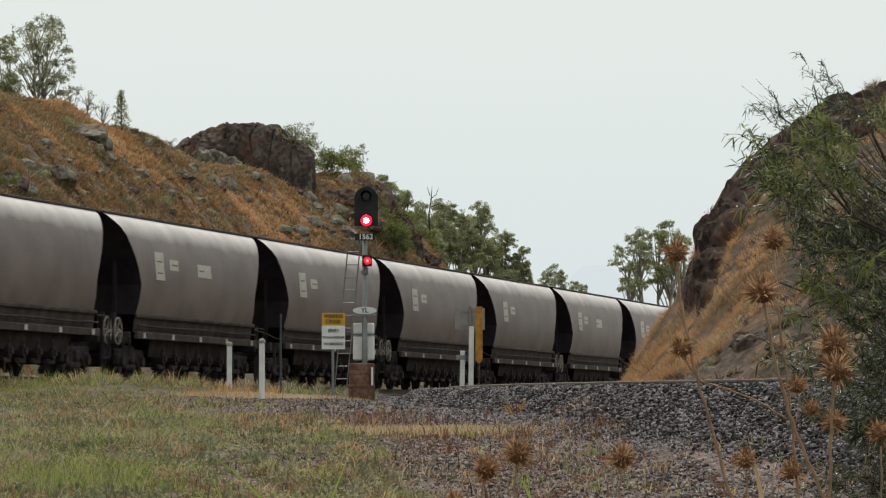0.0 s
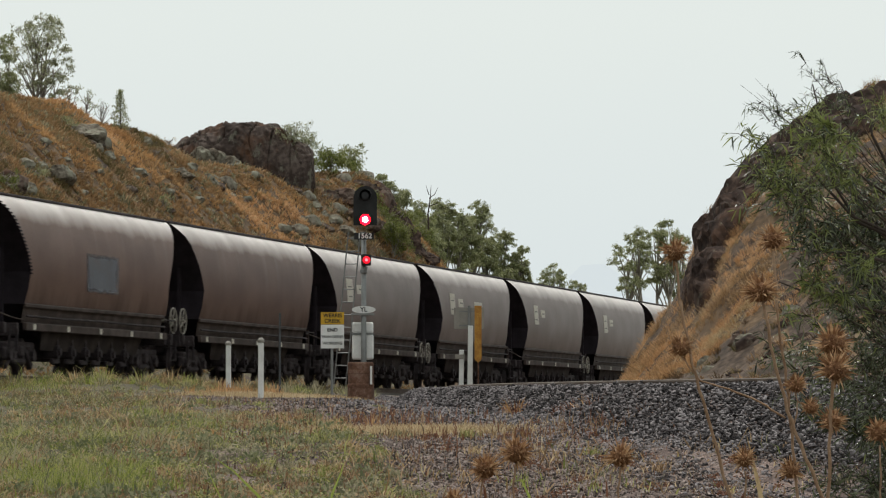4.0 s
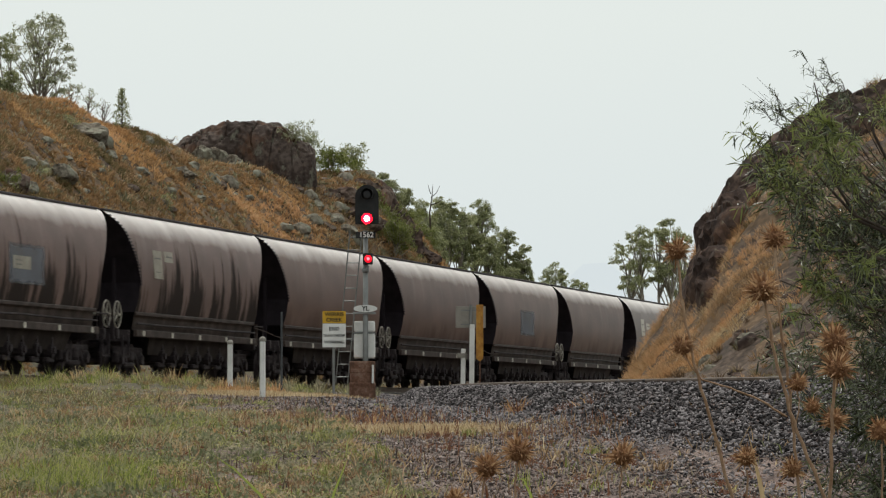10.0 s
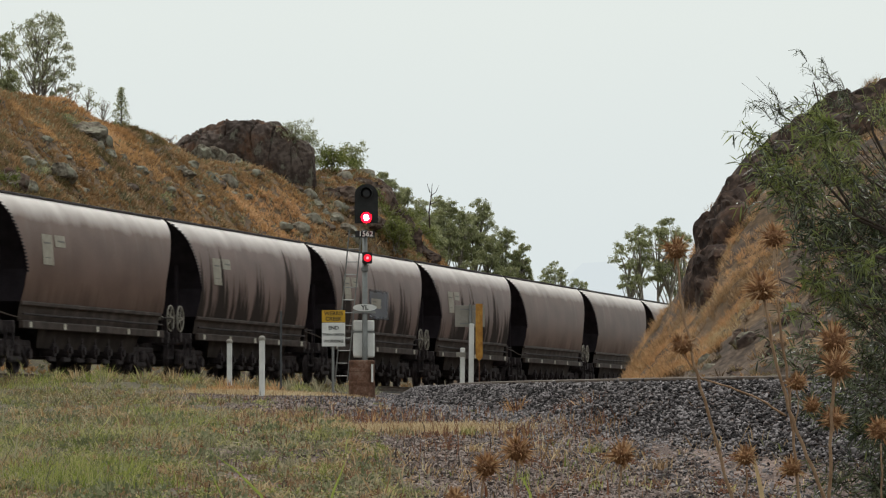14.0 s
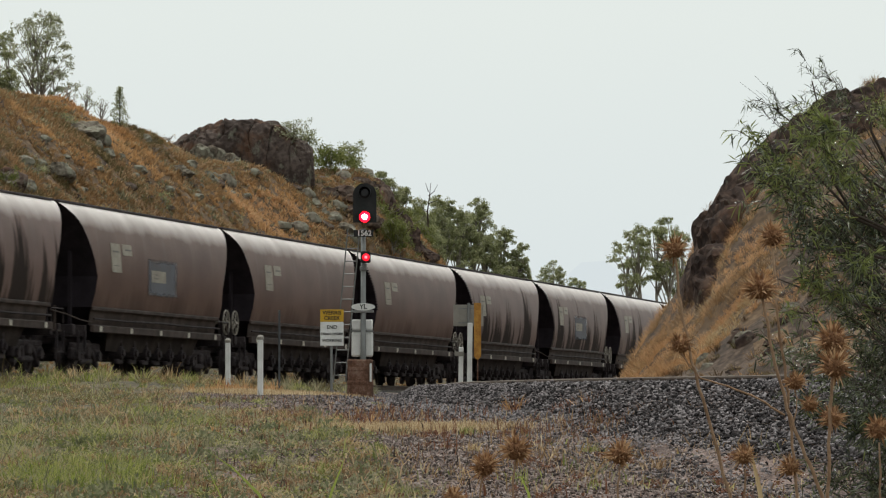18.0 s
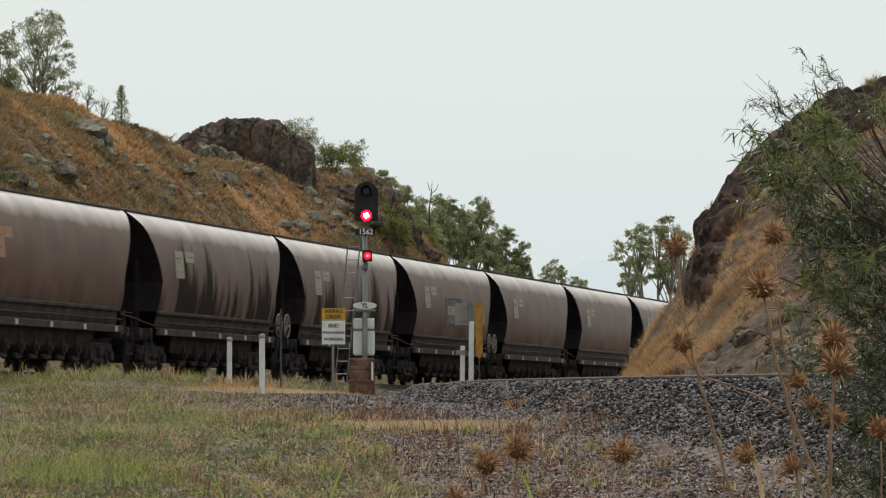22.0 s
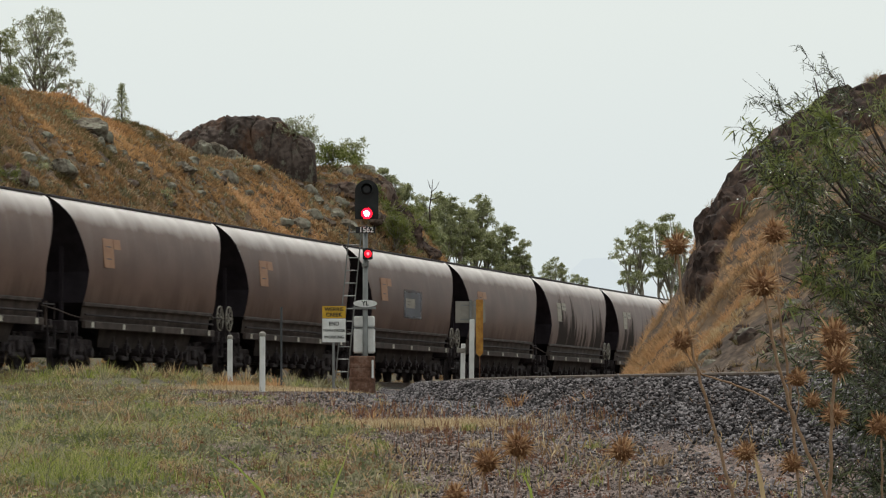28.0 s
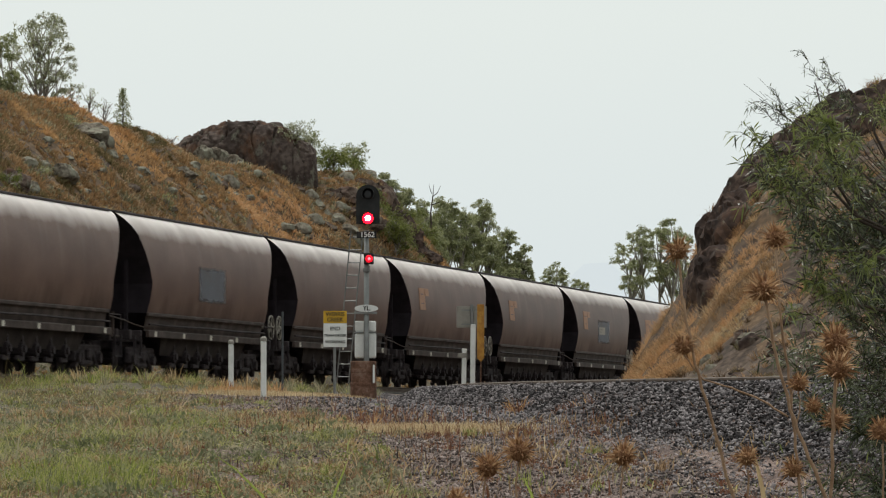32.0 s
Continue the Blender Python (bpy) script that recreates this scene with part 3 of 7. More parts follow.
def ballast_bed(points, half, toe, drop):
    sh, v, f = Shape(), [], []
    prof = [(-toe, -drop), (-half, 0), (half, 0), (toe, -drop)]
    for i, p in enumerate(points):
        d = points[min(i + 1, len(points) - 1)] - points[max(i - 1, 0)]
        nx, ny = d.y / d.length, -d.x / d.length
        v += [(p.x + a * nx, p.y + a * ny, p.z + b) for a, b in prof]
    for i in range(len(points) - 1):
        f += [(i * 4 + j, i * 4 + j + 1, i * 4 + 5 + j, i * 4 + 4 + j) for j in range(3)]
    return sh.add(v, f)


def build_track(name, label, centre, rail_up, sleepers, bed):
    t = thing(name, label, "railway track", kind="structure")
    part("ballast_bed", ballast_bed([Vector((p.x, p.y, p.z - rail_up)) for p in centre], 1.45, 2.3, 0.55), bed, t)
    for off in (-0.7525, 0.7525):
        pts = []
        for i, p in enumerate(centre):
            d = centre[min(i + 1, len(centre) - 1)] - centre[max(i - 1, 0)]
            pts.append(Vector((p.x + off * d.y / d.length, p.y - off * d.x / d.length, p.z - 0.165)))
        part("rail", rail_profile(pts, 0.0), RAIL_STEEL, t)
    block = Shape().box(-1.2, 1.2, -0.12, 0.12, -0.2, 0.0, chamfer=0.03).mesh("sleeper", SLEEPER)
    for p, turn in sleepers:
        part("sleeper", block, SLEEPER, t, at=pose(p.x, p.y, p.z - 0.175, 0, 0, turn))
    return t


build_track("train_track", "straight railway track on grey ballast under the wagons",
            [track_point(s) for s in range(-400, 461, 20)], 0.2,
            [(track_point(s * 0.68 - 20), -math.degrees(TA)) for s in range(180)], COAL_DUST_SHADE)
near_line = [Vector((float(near_x(y)), float(y), float(near_z(y)))) for y in np.arange(-50, 201, 4.0)]
near_sleepers = []
for q in range(190):
    y = 28 + q * 0.68
    near_sleepers.append((Vector((float(near_x(y)), y, float(near_z(y)))), math.degrees(math.atan2(-(float(near_x(y + 1)) - float(near_x(y - 1))), 2))))
build_track("near_track", "curved railway track on a raised bed of blue-grey ballast", near_line, 0.12, near_sleepers, GRAVEL)


# ---- coal wagons ----
LEVELS = [4.15, 4.08, 3.98, 3.82, 3.6, 3.35, 3.1, 2.8, 2.4, 2.0, 1.65]
HALF_W = [0.95, 1.05, 1.15, 1.27, 1.37, 1.43, 1.47, 1.495, 1.5, 1.46, 1.38]
HALF_L = [7.55, 7.46, 7.30, 7.05, 6.79, 6.57, 6.36, 6.12, 5.88, 5.94, 6.0]


def side_sheet(sign, nose=0.0):
    sh, v, f, n = Shape(), [], [], 24
    for z, w, a in zip(LEVELS, HALF_W, HALF_L):
        for i in range(n + 1):
            v.append((-a + (2 * a + nose) * i / n, sign * w, z))
    for k in range(len(LEVELS) - 1):
        f += [(k * (n + 1) + i, k * (n + 1) + i + 1, (k + 1) * (n + 1) + i + 1, (k + 1) * (n + 1) + i) for i in range(n)]
    return sh.add(v, f)


def end_sheet(sign, nose=0.0):
    sh, v, f = Shape(), [], []
    for z, w, a in zip(LEVELS, HALF_W, HALF_L):
        v += [(sign * (a + nose - 0.015), -w + 0.01, z), (sign * (a + nose - 0.015), w - 0.01, z)]
    k = len(LEVELS)
    v += [(sign * 4.6, -1.2, 1.0), (sign * 4.6, 1.2, 1.0)]
    f = [(2 * i, 2 * i + 1, 2 * i + 3, 2 * i + 2) for i in range(k)]
    sh.add(v, f)
    return sh


def bolt_blocks(sign):
    """Rows of small blocks along the flange of an end sheet."""
    sh = Shape()
    for s in (-1, 1):
        for i in range(22):
            z = 2.35 + i * 0.08
            w, a = np.interp(z, LEVELS[::-1], HALF_W[::-1]), np.interp(z, LEVELS[::-1], HALF_L[::-1])
            sh.box(sign * a - 0.07, sign * a + 0.07, s * (w + 0.01) - 0.02, s * (w + 0.01) + 0.02, z - 0.02, z + 0.02)
    return sh


def on_side(x, z, lift=0.006):
    """Pose of something flat on the camera-side sheet at x along it and height z."""
    w = float(np.interp(z, LEVELS[::-1], HALF_W[::-1]))
    dw = float(np.interp(z + 0.1, LEVELS[::-1], HALF_W[::-1])) - float(np.interp(z - 0.1, LEVELS[::-1], HALF_W[::-1]))
    return pose(x, -w - lift, z, math.degrees(math.atan2(dw, 0.2)), 0, 0)


def plate(w, h, t=0.006):
    return Shape().box(-w / 2, w / 2, -t / 2, t / 2, -h / 2, h / 2)


def build_wagon_meshes():
    k = {}
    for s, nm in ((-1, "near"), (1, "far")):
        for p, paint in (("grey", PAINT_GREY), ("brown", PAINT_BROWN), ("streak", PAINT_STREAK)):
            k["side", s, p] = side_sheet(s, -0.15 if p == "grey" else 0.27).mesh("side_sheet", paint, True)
    for e in (-1, 1):
        for p in ("grey", "brown", "streak"):
            k["end", e, p] = end_sheet(e, 0.0 if e < 0 else -0.15 if p == "grey" else 0.27).mesh("end_sheet", COAL_BLACK)
        k["bolts", e] = bolt_blocks(e).mesh("bolt_blocks", COAL_BLACK)
    k["stiffener"] = Shape().box(-0.06, 0.06, -0.04, 0.04, 1.2, 3.0).mesh("stiffener", COAL_BLACK)
    rim = Shape()
    for s in (-1, 1):
        rim.box(-7.55, 7.55, s * 0.95 - 0.05, s * 0.95 + 0.05, 4.14, 4.2, chamfer=0.015)
        rim.box(s * 7.5 - 0.05, s * 7.5 + 0.05, -0.9, 0.9, 4.14, 4.2, chamfer=0.015)
    k["rim"] = rim.mesh("top_rim", UNDER)
    load = Shape()
    v, f, nx, ny = [], [], 40, 8
    for i in range(nx + 1):
        for j in range(ny + 1):
            x, y = -7.4 + 14.8 * i / nx, -0.93 + 1.86 * j / ny
            edge = min(1, (7.4 - abs(x)) / 1.2) * (1 - (y / 0.95) ** 2)
            v.append((x, y, 3.92 + 0.12 * edge + 0.03 * math.sin(x * 2.1 + y) + 0.02 * math.sin(x * 7 + y * 5)))
    f = [(i * (ny + 1) + j, (i + 1) * (ny + 1) + j, (i + 1) * (ny + 1) + j + 1, i * (ny + 1) + j + 1) for i in range(nx) for j in range(ny)]
    k["load"] = load.add(v, f).mesh("coal_load", COAL_BLACK, True)
    for s in (-1, 1):
        k["ledge", s] = Shape().box(-6.02, 6.02, s * 1.40 - 0.035, s * 1.40 + 0.035, 1.56, 1.66, chamfer=0.02).mesh("ledge", SILL)
        sk = Shape()
        sk.add([(-6, s * 1.36, 1.58), (6, s * 1.36, 1.58), (6, s * 1.30, 1.2), (-6, s * 1.30, 1.2)], [(0, 1, 2, 3)])
        sk.add([(-6, s * 1.34, 1.58), (6, s * 1.34, 1.58), (6, s * 1.28, 1.2), (-6, s * 1.28, 1.2)], [(3, 2, 1, 0)])
        k["skirt", s] = sk.mesh("skirt_sheet", SILL)
        k["sill", s] = Shape().box(-6.1, 6.1, s * 1.42 - 0.05, s * 1.42 + 0.05, 1.03, 1.21, chamfer=0.015).mesh("side_sill", SILL)
    k["reflector"] = plate(0.2, 0.13, 0.01).mesh("reflector", WHITE_MARK)
    k["pipe"] = Shape().tube([(-6.0, -1.44, 1.36), (-3, -1.44, 1.35), (0, -1.44, 1.37), (3, -1.44, 1.35), (6.0, -1.44, 1.36)], 0.025, 6).mesh("brake_pipe", UNDER)
    fr = Shape().box(-7.35, 7.35, -0.3, 0.3, 0.75, 1.15, chamfer=0.03)
    for e in (-1, 1):
        fr.box(e * 7.2 - 0.1, e * 7.2 + 0.1, -1.3, 1.3, 0.95, 1.2, chamfer=0.02)
        fr.box(e * 6.4 - 0.08, e * 6.4 + 0.08, -1.35, 1.35, 0.9, 1.2, chamfer=0.02)
        fr.box(e * 5.0 - 0.5, e * 5.0 + 0.5, -0.6, 0.6, 0.6, 0.9, chamfer=0.03)
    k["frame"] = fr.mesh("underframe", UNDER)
    k["step"] = Shape().box(-0.3, 0.3, -1.42, -1.36, 0.5, 0.54).box(-0.3, -0.26, -1.42, -1.36, 0.5, 1.05).box(0.26, 0.3, -1.42, -1.36, 0.5, 1.05).mesh("foot_step", UNDER)
    hp = Shape()
    hp.add([(-1.0, -1.25, 1.2), (1.0, -1.25, 1.2), (1.0, 1.25, 1.2), (-1.0, 1.25, 1.2), (-0.55, -0.85, 0.42), (0.55, -0.85, 0.42), (0.55, 0.85, 0.42), (-0.55, 0.85, 0.42)],
           [(0, 1, 5, 4), (1, 2, 6, 5), (2, 3, 7, 6), (3, 0, 4, 7), (4, 5, 6, 7)])
    k["hopper"] = hp.mesh("hopper_chute", UNDER)
    ga = Shape().tube([(0, -1.28, 0.78), (0, -0.95, 0.78)], 0.17, 12).tube([(0, -1.34, 0.78), (0, -1.28, 0.78)], 0.09, 10)
    ga.box(-0.28, 0.28, -1.22, -1.12, 0.5, 0.62, chamfer=0.02).box(-0.05, 0.05, -1.26, -1.16, 0.6, 1.15)
    k["gate"] = ga.mesh("door_actuator", UNDER)
    wh = Shape().ring((0, 0, 0), 0.33, 0.022, "y", 24, 6).tube([(0, -0.05, 0), (0, 0.35, 0)], 0.05, 8)
    for i in range(5):
        a = 2 * math.pi * i / 5
        wh.tube([(0, 0, 0), (0.32 * math.cos(a), 0, 0.32 * math.sin(a))], 0.018, 5)
    k["handwheel"] = wh.mesh("brake_handwheel", HANDWHEEL)
    k["wheel_post"] = Shape().box(-0.05, 0.05, -1.22, -1.12, 0.95, 1.66, chamfer=0.01).box(-0.12, 0.12, -1.24, -1.0, 0.93, 1.02).mesh("wheel_post", UNDER)
    for s in (-1, 1):
        lo = Shape()
        lo.add([(-4.35, s * 1.30, 1.05), (4.35, s * 1.30, 1.05), (4.1, s * 1.18, 0.60), (-4.1, s * 1.18, 0.60), (-4.35, s * 1.27, 1.05), (4.35, s * 1.27, 1.05), (4.1, s * 1.15, 0.60), (-4.1, s * 1.15, 0.60)],
               [(0, 1, 2, 3), (7, 6, 5, 4), (3, 2, 6, 7), (0, 3, 7, 4), (1, 5, 6, 2)])
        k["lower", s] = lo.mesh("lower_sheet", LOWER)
    k["platform"] = Shape().box(6.35, 7.25, -1.36, -0.85, 1.0, 1.04, chamfer=0.01).tube([(6.75, -1.3, 1.04), (6.75, -1.3, 1.62)], 0.04, 6).mesh("end_platform", SILL)
    k["jumper"] = Shape().tube([(5.9, -1.45, 1.50), (7.4, -1.42, 1.42), (8.4, -1.42, 1.32), (9.3, -1.47, 1.26)], 0.017, 6).mesh("jumper_pipe", SILL)
    co = Shape().box(-0.1, 0.62, -0.12, 0.12, 0.76, 0.98, chamfer=0.04).box(0.5, 0.72, -0.18, 0.16, 0.72, 1.02, chamfer=0.06)
    k["coupler"] = co.mesh("coupler", UNDER)
    ho = Shape().tube([(0, 0, 0.95), (0.15, 0, 0.6), (0.38, 0, 0.42), (0.6, 0, 0.5)], 0.03, 6)
    k["hose"] = ho.mesh("air_hose", UNDER)
    hr = Shape().tube([(-0.5, 0, 0), (-0.5, 0, 0.35), (0.5, 0, 0.35), (0.5, 0, 0)], 0.018, 6)
    k["handrail"] = hr.mesh("handrail", UNDER)
    # bogie
    sf = Shape()
    for i, (x0, x1, z0, z1) in enumerate(((-1.15, 1.15, 0.62, 0.78), (-0.5, 0.5, 0.26, 0.4), (-1.2, -0.72, 0.36, 0.66), (0.72, 1.2, 0.36, 0.66))):
        sf.box(x0, x1, -0.08, 0.08, z0, z1, chamfer=0.04)
    for s in (-1, 1):
        sf.box(-0.5, 0.5, -0.07, 0.07, -0.08, 0.08, pose(s * 0.62, 0, 0.5, 0, -s * -38, 0), 0.02)
        sf.box(s * 0.33 - 0.06, s * 0.33 + 0.06, -0.07, 0.07, 0.35, 0.7)
    k["side_frame"] = sf.mesh("side_frame", UNDER)
    spg = Shape()
    for x in (-0.16, 0, 0.16):
        spg.tube([(x, 0, 0.4), (x, 0, 0.62)], 0.07, 8)
    k["spring"] = spg.mesh("spring_nest", UNDER)
    k["bolster"] = Shape().box(-0.18, 0.18, -1.15, 1.15, 0.42, 0.68, chamfer=0.04).mesh("bolster", UNDER)
    ws = Shape()
    for s in (-1, 1):
        pr = [(0.66, 0.1), (0.66, 0.46), (0.69, 0.455), (0.71, 0.43), (0.79, 0.425), (0.8, 0.4), (0.78, 0.36), (0.72, 0.33), (0.73, 0.14), (0.82, 0.1)]
        n = 20
        v = [(r * math.cos(2 * math.pi * i / n), s * y, r * math.sin(2 * math.pi * i / n)) for y, r in pr for i in range(n)]
        f = [(j * n + i, j * n + (i + 1) % n, (j + 1) * n + (i + 1) % n, (j + 1) * n + i) for j in range(len(pr) - 1) for i in range(n)]
        f += [tuple(range(n)), tuple(range((len(pr) - 1) * n, len(pr) * n))]
        ws.add(v, f)
    ws.tube([(0, -1.02, 0), (0, 1.02, 0)], 0.085, 8)
    k["wheelset"] = ws.mesh("wheelset", UNDER)
    k["axle_cap"] = Shape().tube([(0, -0.06, 0), (0, 0.06, 0)], 0.13, 10).mesh("axle_box", UNDER)
    for nm, w, h, what in (("white_panel", 0.85, 0.72, "data_panel"), ("white_tick", 0.85, 0.28, "number_label"), ("white_square", 1.4, 0.34, "owner_label")):
        k[nm] = plate(w, h).mesh(what, WHITE_MARK)
    k["panel"] = plate(0.85, 0.72).mesh("data_panel", LABEL)
    k["tick"] = plate(0.85, 0.28).mesh("number_label", LABEL)
    k["bar"] = plate(0.5, 0.04, 0.008).mesh("lettering_bar", DARK_MARK)
    k["tanbar"] = plate(0.5, 0.03, 0.008).mesh("lettering_bar", PATCH)
    k["tanpanel"] = plate(0.9, 0.72).mesh("data_panel", TAN_MARK)
    k["tantick"] = plate(0.6, 0.25).mesh("number_label", TAN_MARK)
    k["patch"] = plate(2.85, 0.95).mesh("repainted_patch", PATCH)
    k["inner"] = plate(1.35, 0.3, 0.008).mesh("owner_label", LABEL)
    return k


WAGON_WORDS = {
    "grey": "grey-tan coal hopper wagon with curved sides and white labels",
    "brown": "dusty brown coal hopper wagon, curved plain sides",
    "streak": "brown coal hopper wagon with black coal streaks",
}


def build_wagon(k, paint, marks, teeth, wheel_end):
    w = thing("coal_wagon", WAGON_WORDS[paint] + (" and a blue-grey patch" if "patch" in marks else ""), "rail wagon", "wagons of the coal train")
    for s in (-1, 1):
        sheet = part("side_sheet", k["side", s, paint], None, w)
        if s == -1:
            near = sheet
        end = part("end_sheet", k["end", s, paint], None, w, "plain black end sheet")
        for i in range(4):
            part("stiffener", k["stiffener"], None, end, at=pose(s * 6.25, -0.9 + 0.6 * i, 0))
        if teeth and s == -1:
            tagged(part("bolt_blocks", k["bolts", s], None, end), "rows of small bolt blocks along the flange", kind="stuff")
        part("ledge", k["ledge", s], None, w)
        part("skirt_sheet", k["skirt", s], None, w)
        sill = part("side_sill", k["sill", s], None, w)
        if s == -1:
            for i in range(5):
                part("reflector", k["reflector"], None, sill, "small white reflector" if i == 0 else "", at=pose(-5.5 + i * 2.75, -1.477, 1.12))
    part("top_rim", k["rim"], None, w)
    part("coal_load", k["load"], None, w, "black coal")
    part("underframe", k["frame"], None, w)
    part("brake_pipe", k["pipe"], None, w)
    for x in (-2.3, 0, 2.3):
        part("hopper_chute", k["hopper"], None, w, at=pose(x, 0, 0))
    for x in (-2.9, -1.7, -0.55, 0.55, 1.7, 2.9):
        part("door_actuator", k["gate"], None, w, at=pose(x, 0, -0.2))
    part("brake_handwheel", k["handwheel"], None, w, "pale brake handwheel", at=pose(wheel_end * 7.32, -1.3, 1.2 if paint == "grey" else 1.56))
    part("wheel_post", k["wheel_post"], None, w, at=pose(wheel_end * 7.32, 0, 0))
    for s in (-1, 1):
        part("lower_sheet", k["lower", s], None, w)
    if wheel_end < 0:
        part("end_platform", k["platform"], None, w, "worn steel end platform with a post")
        part("jumper_pipe", k["jumper"], None, w)
    part("handrail", k["handrail"], None, w, at=pose(6.8, -1.35, 1.2))
    for e in (-1, 1):
        part("foot_step", k["step"], None, w, at=pose(e * 6.9, 0, 0))
        part("coupler", k["coupler"], None, w, at=pose(e * 7.3, 0, 0, 0, 0, 0 if e > 0 else 180))
        part("air_hose", k["hose"], None, w, at=pose(e * 7.3, 0.35 * e, 0, 0, 0, 0 if e > 0 else 180))
    axles = []
    for e in (-1, 1):
        b = part("bogie", k["bolster"], None, w, at=pose(e * 5.35, 0, 0))
        for s in (-1, 1):
            part("side_frame", k["side_frame"], None, b, at=pose(0, s * 1.0, 0))
            part("spring_nest", k["spring"], None, b, at=pose(0, s * 1.0, 0))
        for x in (-0.9, 0.9):
            axles.append(part("wheelset", k["wheelset"], None, b, at=pose(x, 0, 0.46 - 0.035)))
            part("axle_box", k["axle_cap"], None, b, at=pose(x, -1.1, 0.46))
    for name, x, z in marks_at(marks):
        ob = part({"bar": "lettering_bar", "tanbar": "lettering_bar"}.get(name, k[name].name.split(".")[0]), k[name], None, near, at=on_side(x, z, 0.012 if name in ("bar", "inner", "tanbar") else 0.006))
    return w, axles


def marks_at(marks):
    out = []
    if "w" in marks:      # white panel and labels
        out += [("white_panel", -4.15, 2.92), ("bar", -4.15, 3.04), ("bar", -4.15, 2.74)]
    if "t" in marks:
        out += [("white_tick", -2.75, 2.99), ("bar", -2.65, 2.99)]
    if "s" in marks:
        out += [("white_square", 0.3, 2.93), ("bar", 0.0, 2.93)]
    if "o" in marks:      # faded orange pair
        out += [("tanpanel", -4.2, 2.9), ("tantick", -3.4, 3.14), ("tanbar", -4.2, 3.06), ("tanbar", -4.2, 2.76)]
    if "e" in marks:      # pale pair, letter-L arrangement
        out += [("panel", -4.25, 2.9), ("bar", -4.25, 3.06), ("bar", -4.25, 2.7), ("tick", -3.2, 3.13), ("bar", -3.1, 3.13)]
    if "patch" in marks:
        out += [("patch", 0.05, 2.52)]
    if "i" in marks:
        out += [("inner", -0.35, 2.55), ("bar", -0.6, 2.6), ("bar", -0.6, 2.5)]
    return out


# from the one furthest along to the last: paint, marks, bolted flanges, end of the brake wheel
TRAIN = [
    (-6, "grey", ("w", "t"), 0, -1), (-5, "grey", ("w", "t"), 0, 1), (-4, "grey", ("w", "t", "s"), 0, -1), (-3, "grey", ("w", "t"), 0, 1),
    (-2, "grey", ("w", "t"), 0, -1), (-1, "grey", ("w", "t"), 0, 1), (0, "grey", ("w", "t", "s"), 0, -1), (1, "grey", ("w", "t"), 0, 1),
    (2, "brown", (), 0, -1), (3, "brown", ("patch",), 1, 1), (4, "brown", (), 1, -1), (5, "brown", (), 1, 1),
    (6, "streak", ("e",), 1, -1), (7, "streak", ("e", "patch", "i"), 1, 1), (8, "streak", ("e",), 1, -1), (9, "brown", ("e",), 1, 1),
    (10, "brown", ("e",), 0, -1), (11, "brown", ("e", "patch", "i"), 0, 1), (12, "streak", ("e",), 0, -1), (13, "streak", ("e",), 0, 1),
    (14, "brown", ("o",), 0, -1), (15, "brown", ("o", "patch", "i"), 0, 1), (16, "brown", ("o",), 0, -1), (17, "brown", ("o",), 0, 1),
    (18, "brown", (), 0, -1), (19, "brown", ("patch",), 0, 1), (20, "brown", (), 0, -1), (21, "brown", (), 0, 1),
]
kit = build_wagon_meshes()
wagons = []
for number, paint, marks, teeth, wheel_end in TRAIN:
    made, axles = build_wagon(kit, paint, marks, teeth, wheel_end)
    wagons.append((number, made, axles))


def run_distance(t):
    return -0.143 + 9.376 * t - 0.003 * t * t + 0.33 * float(smooth01((t - 25) / 3))


def wagon_pose(number, t):
    p = track_point(run_distance(t) + PITCH / 2 - number * PITCH)
    return pose(p.x, p.y, p.z, 0, math.degrees(math.atan(GRADE)), 90 - math.degrees(TA))


def motions():
    for number, wagon, axles in wagons:
        walk(wagon, [(0.5 * i, wagon_pose(number, 0.5 * i)) for i in range(65)])
        # the wheels roll while their wagon is in sight
        t0 = max(0.0, round((number * PITCH - 26) / 9.3 * 15) / 15)
        t1 = min(32.0, round((number * PITCH + 105) / 9.3 * 15) / 15)
        if t1 <= t0:
            continue
        steps = round((t1 - t0) * 15)
        for axle in axles:
            x, y, z = axle.location
            rows = [] if t0 == 0 else [(0.0, pose(x, y, z))]
            for i in range(steps + 1):
                t = t0 + i / 15
                rows.append((t, pose(x, y, z, 0, math.degrees((run_distance(t) - run_distance(t0)) / 0.425) % 360, 0)))
            if t1 < 32:
                rows.append((32.0, rows[-1][1]))
            walk(axle, rows)


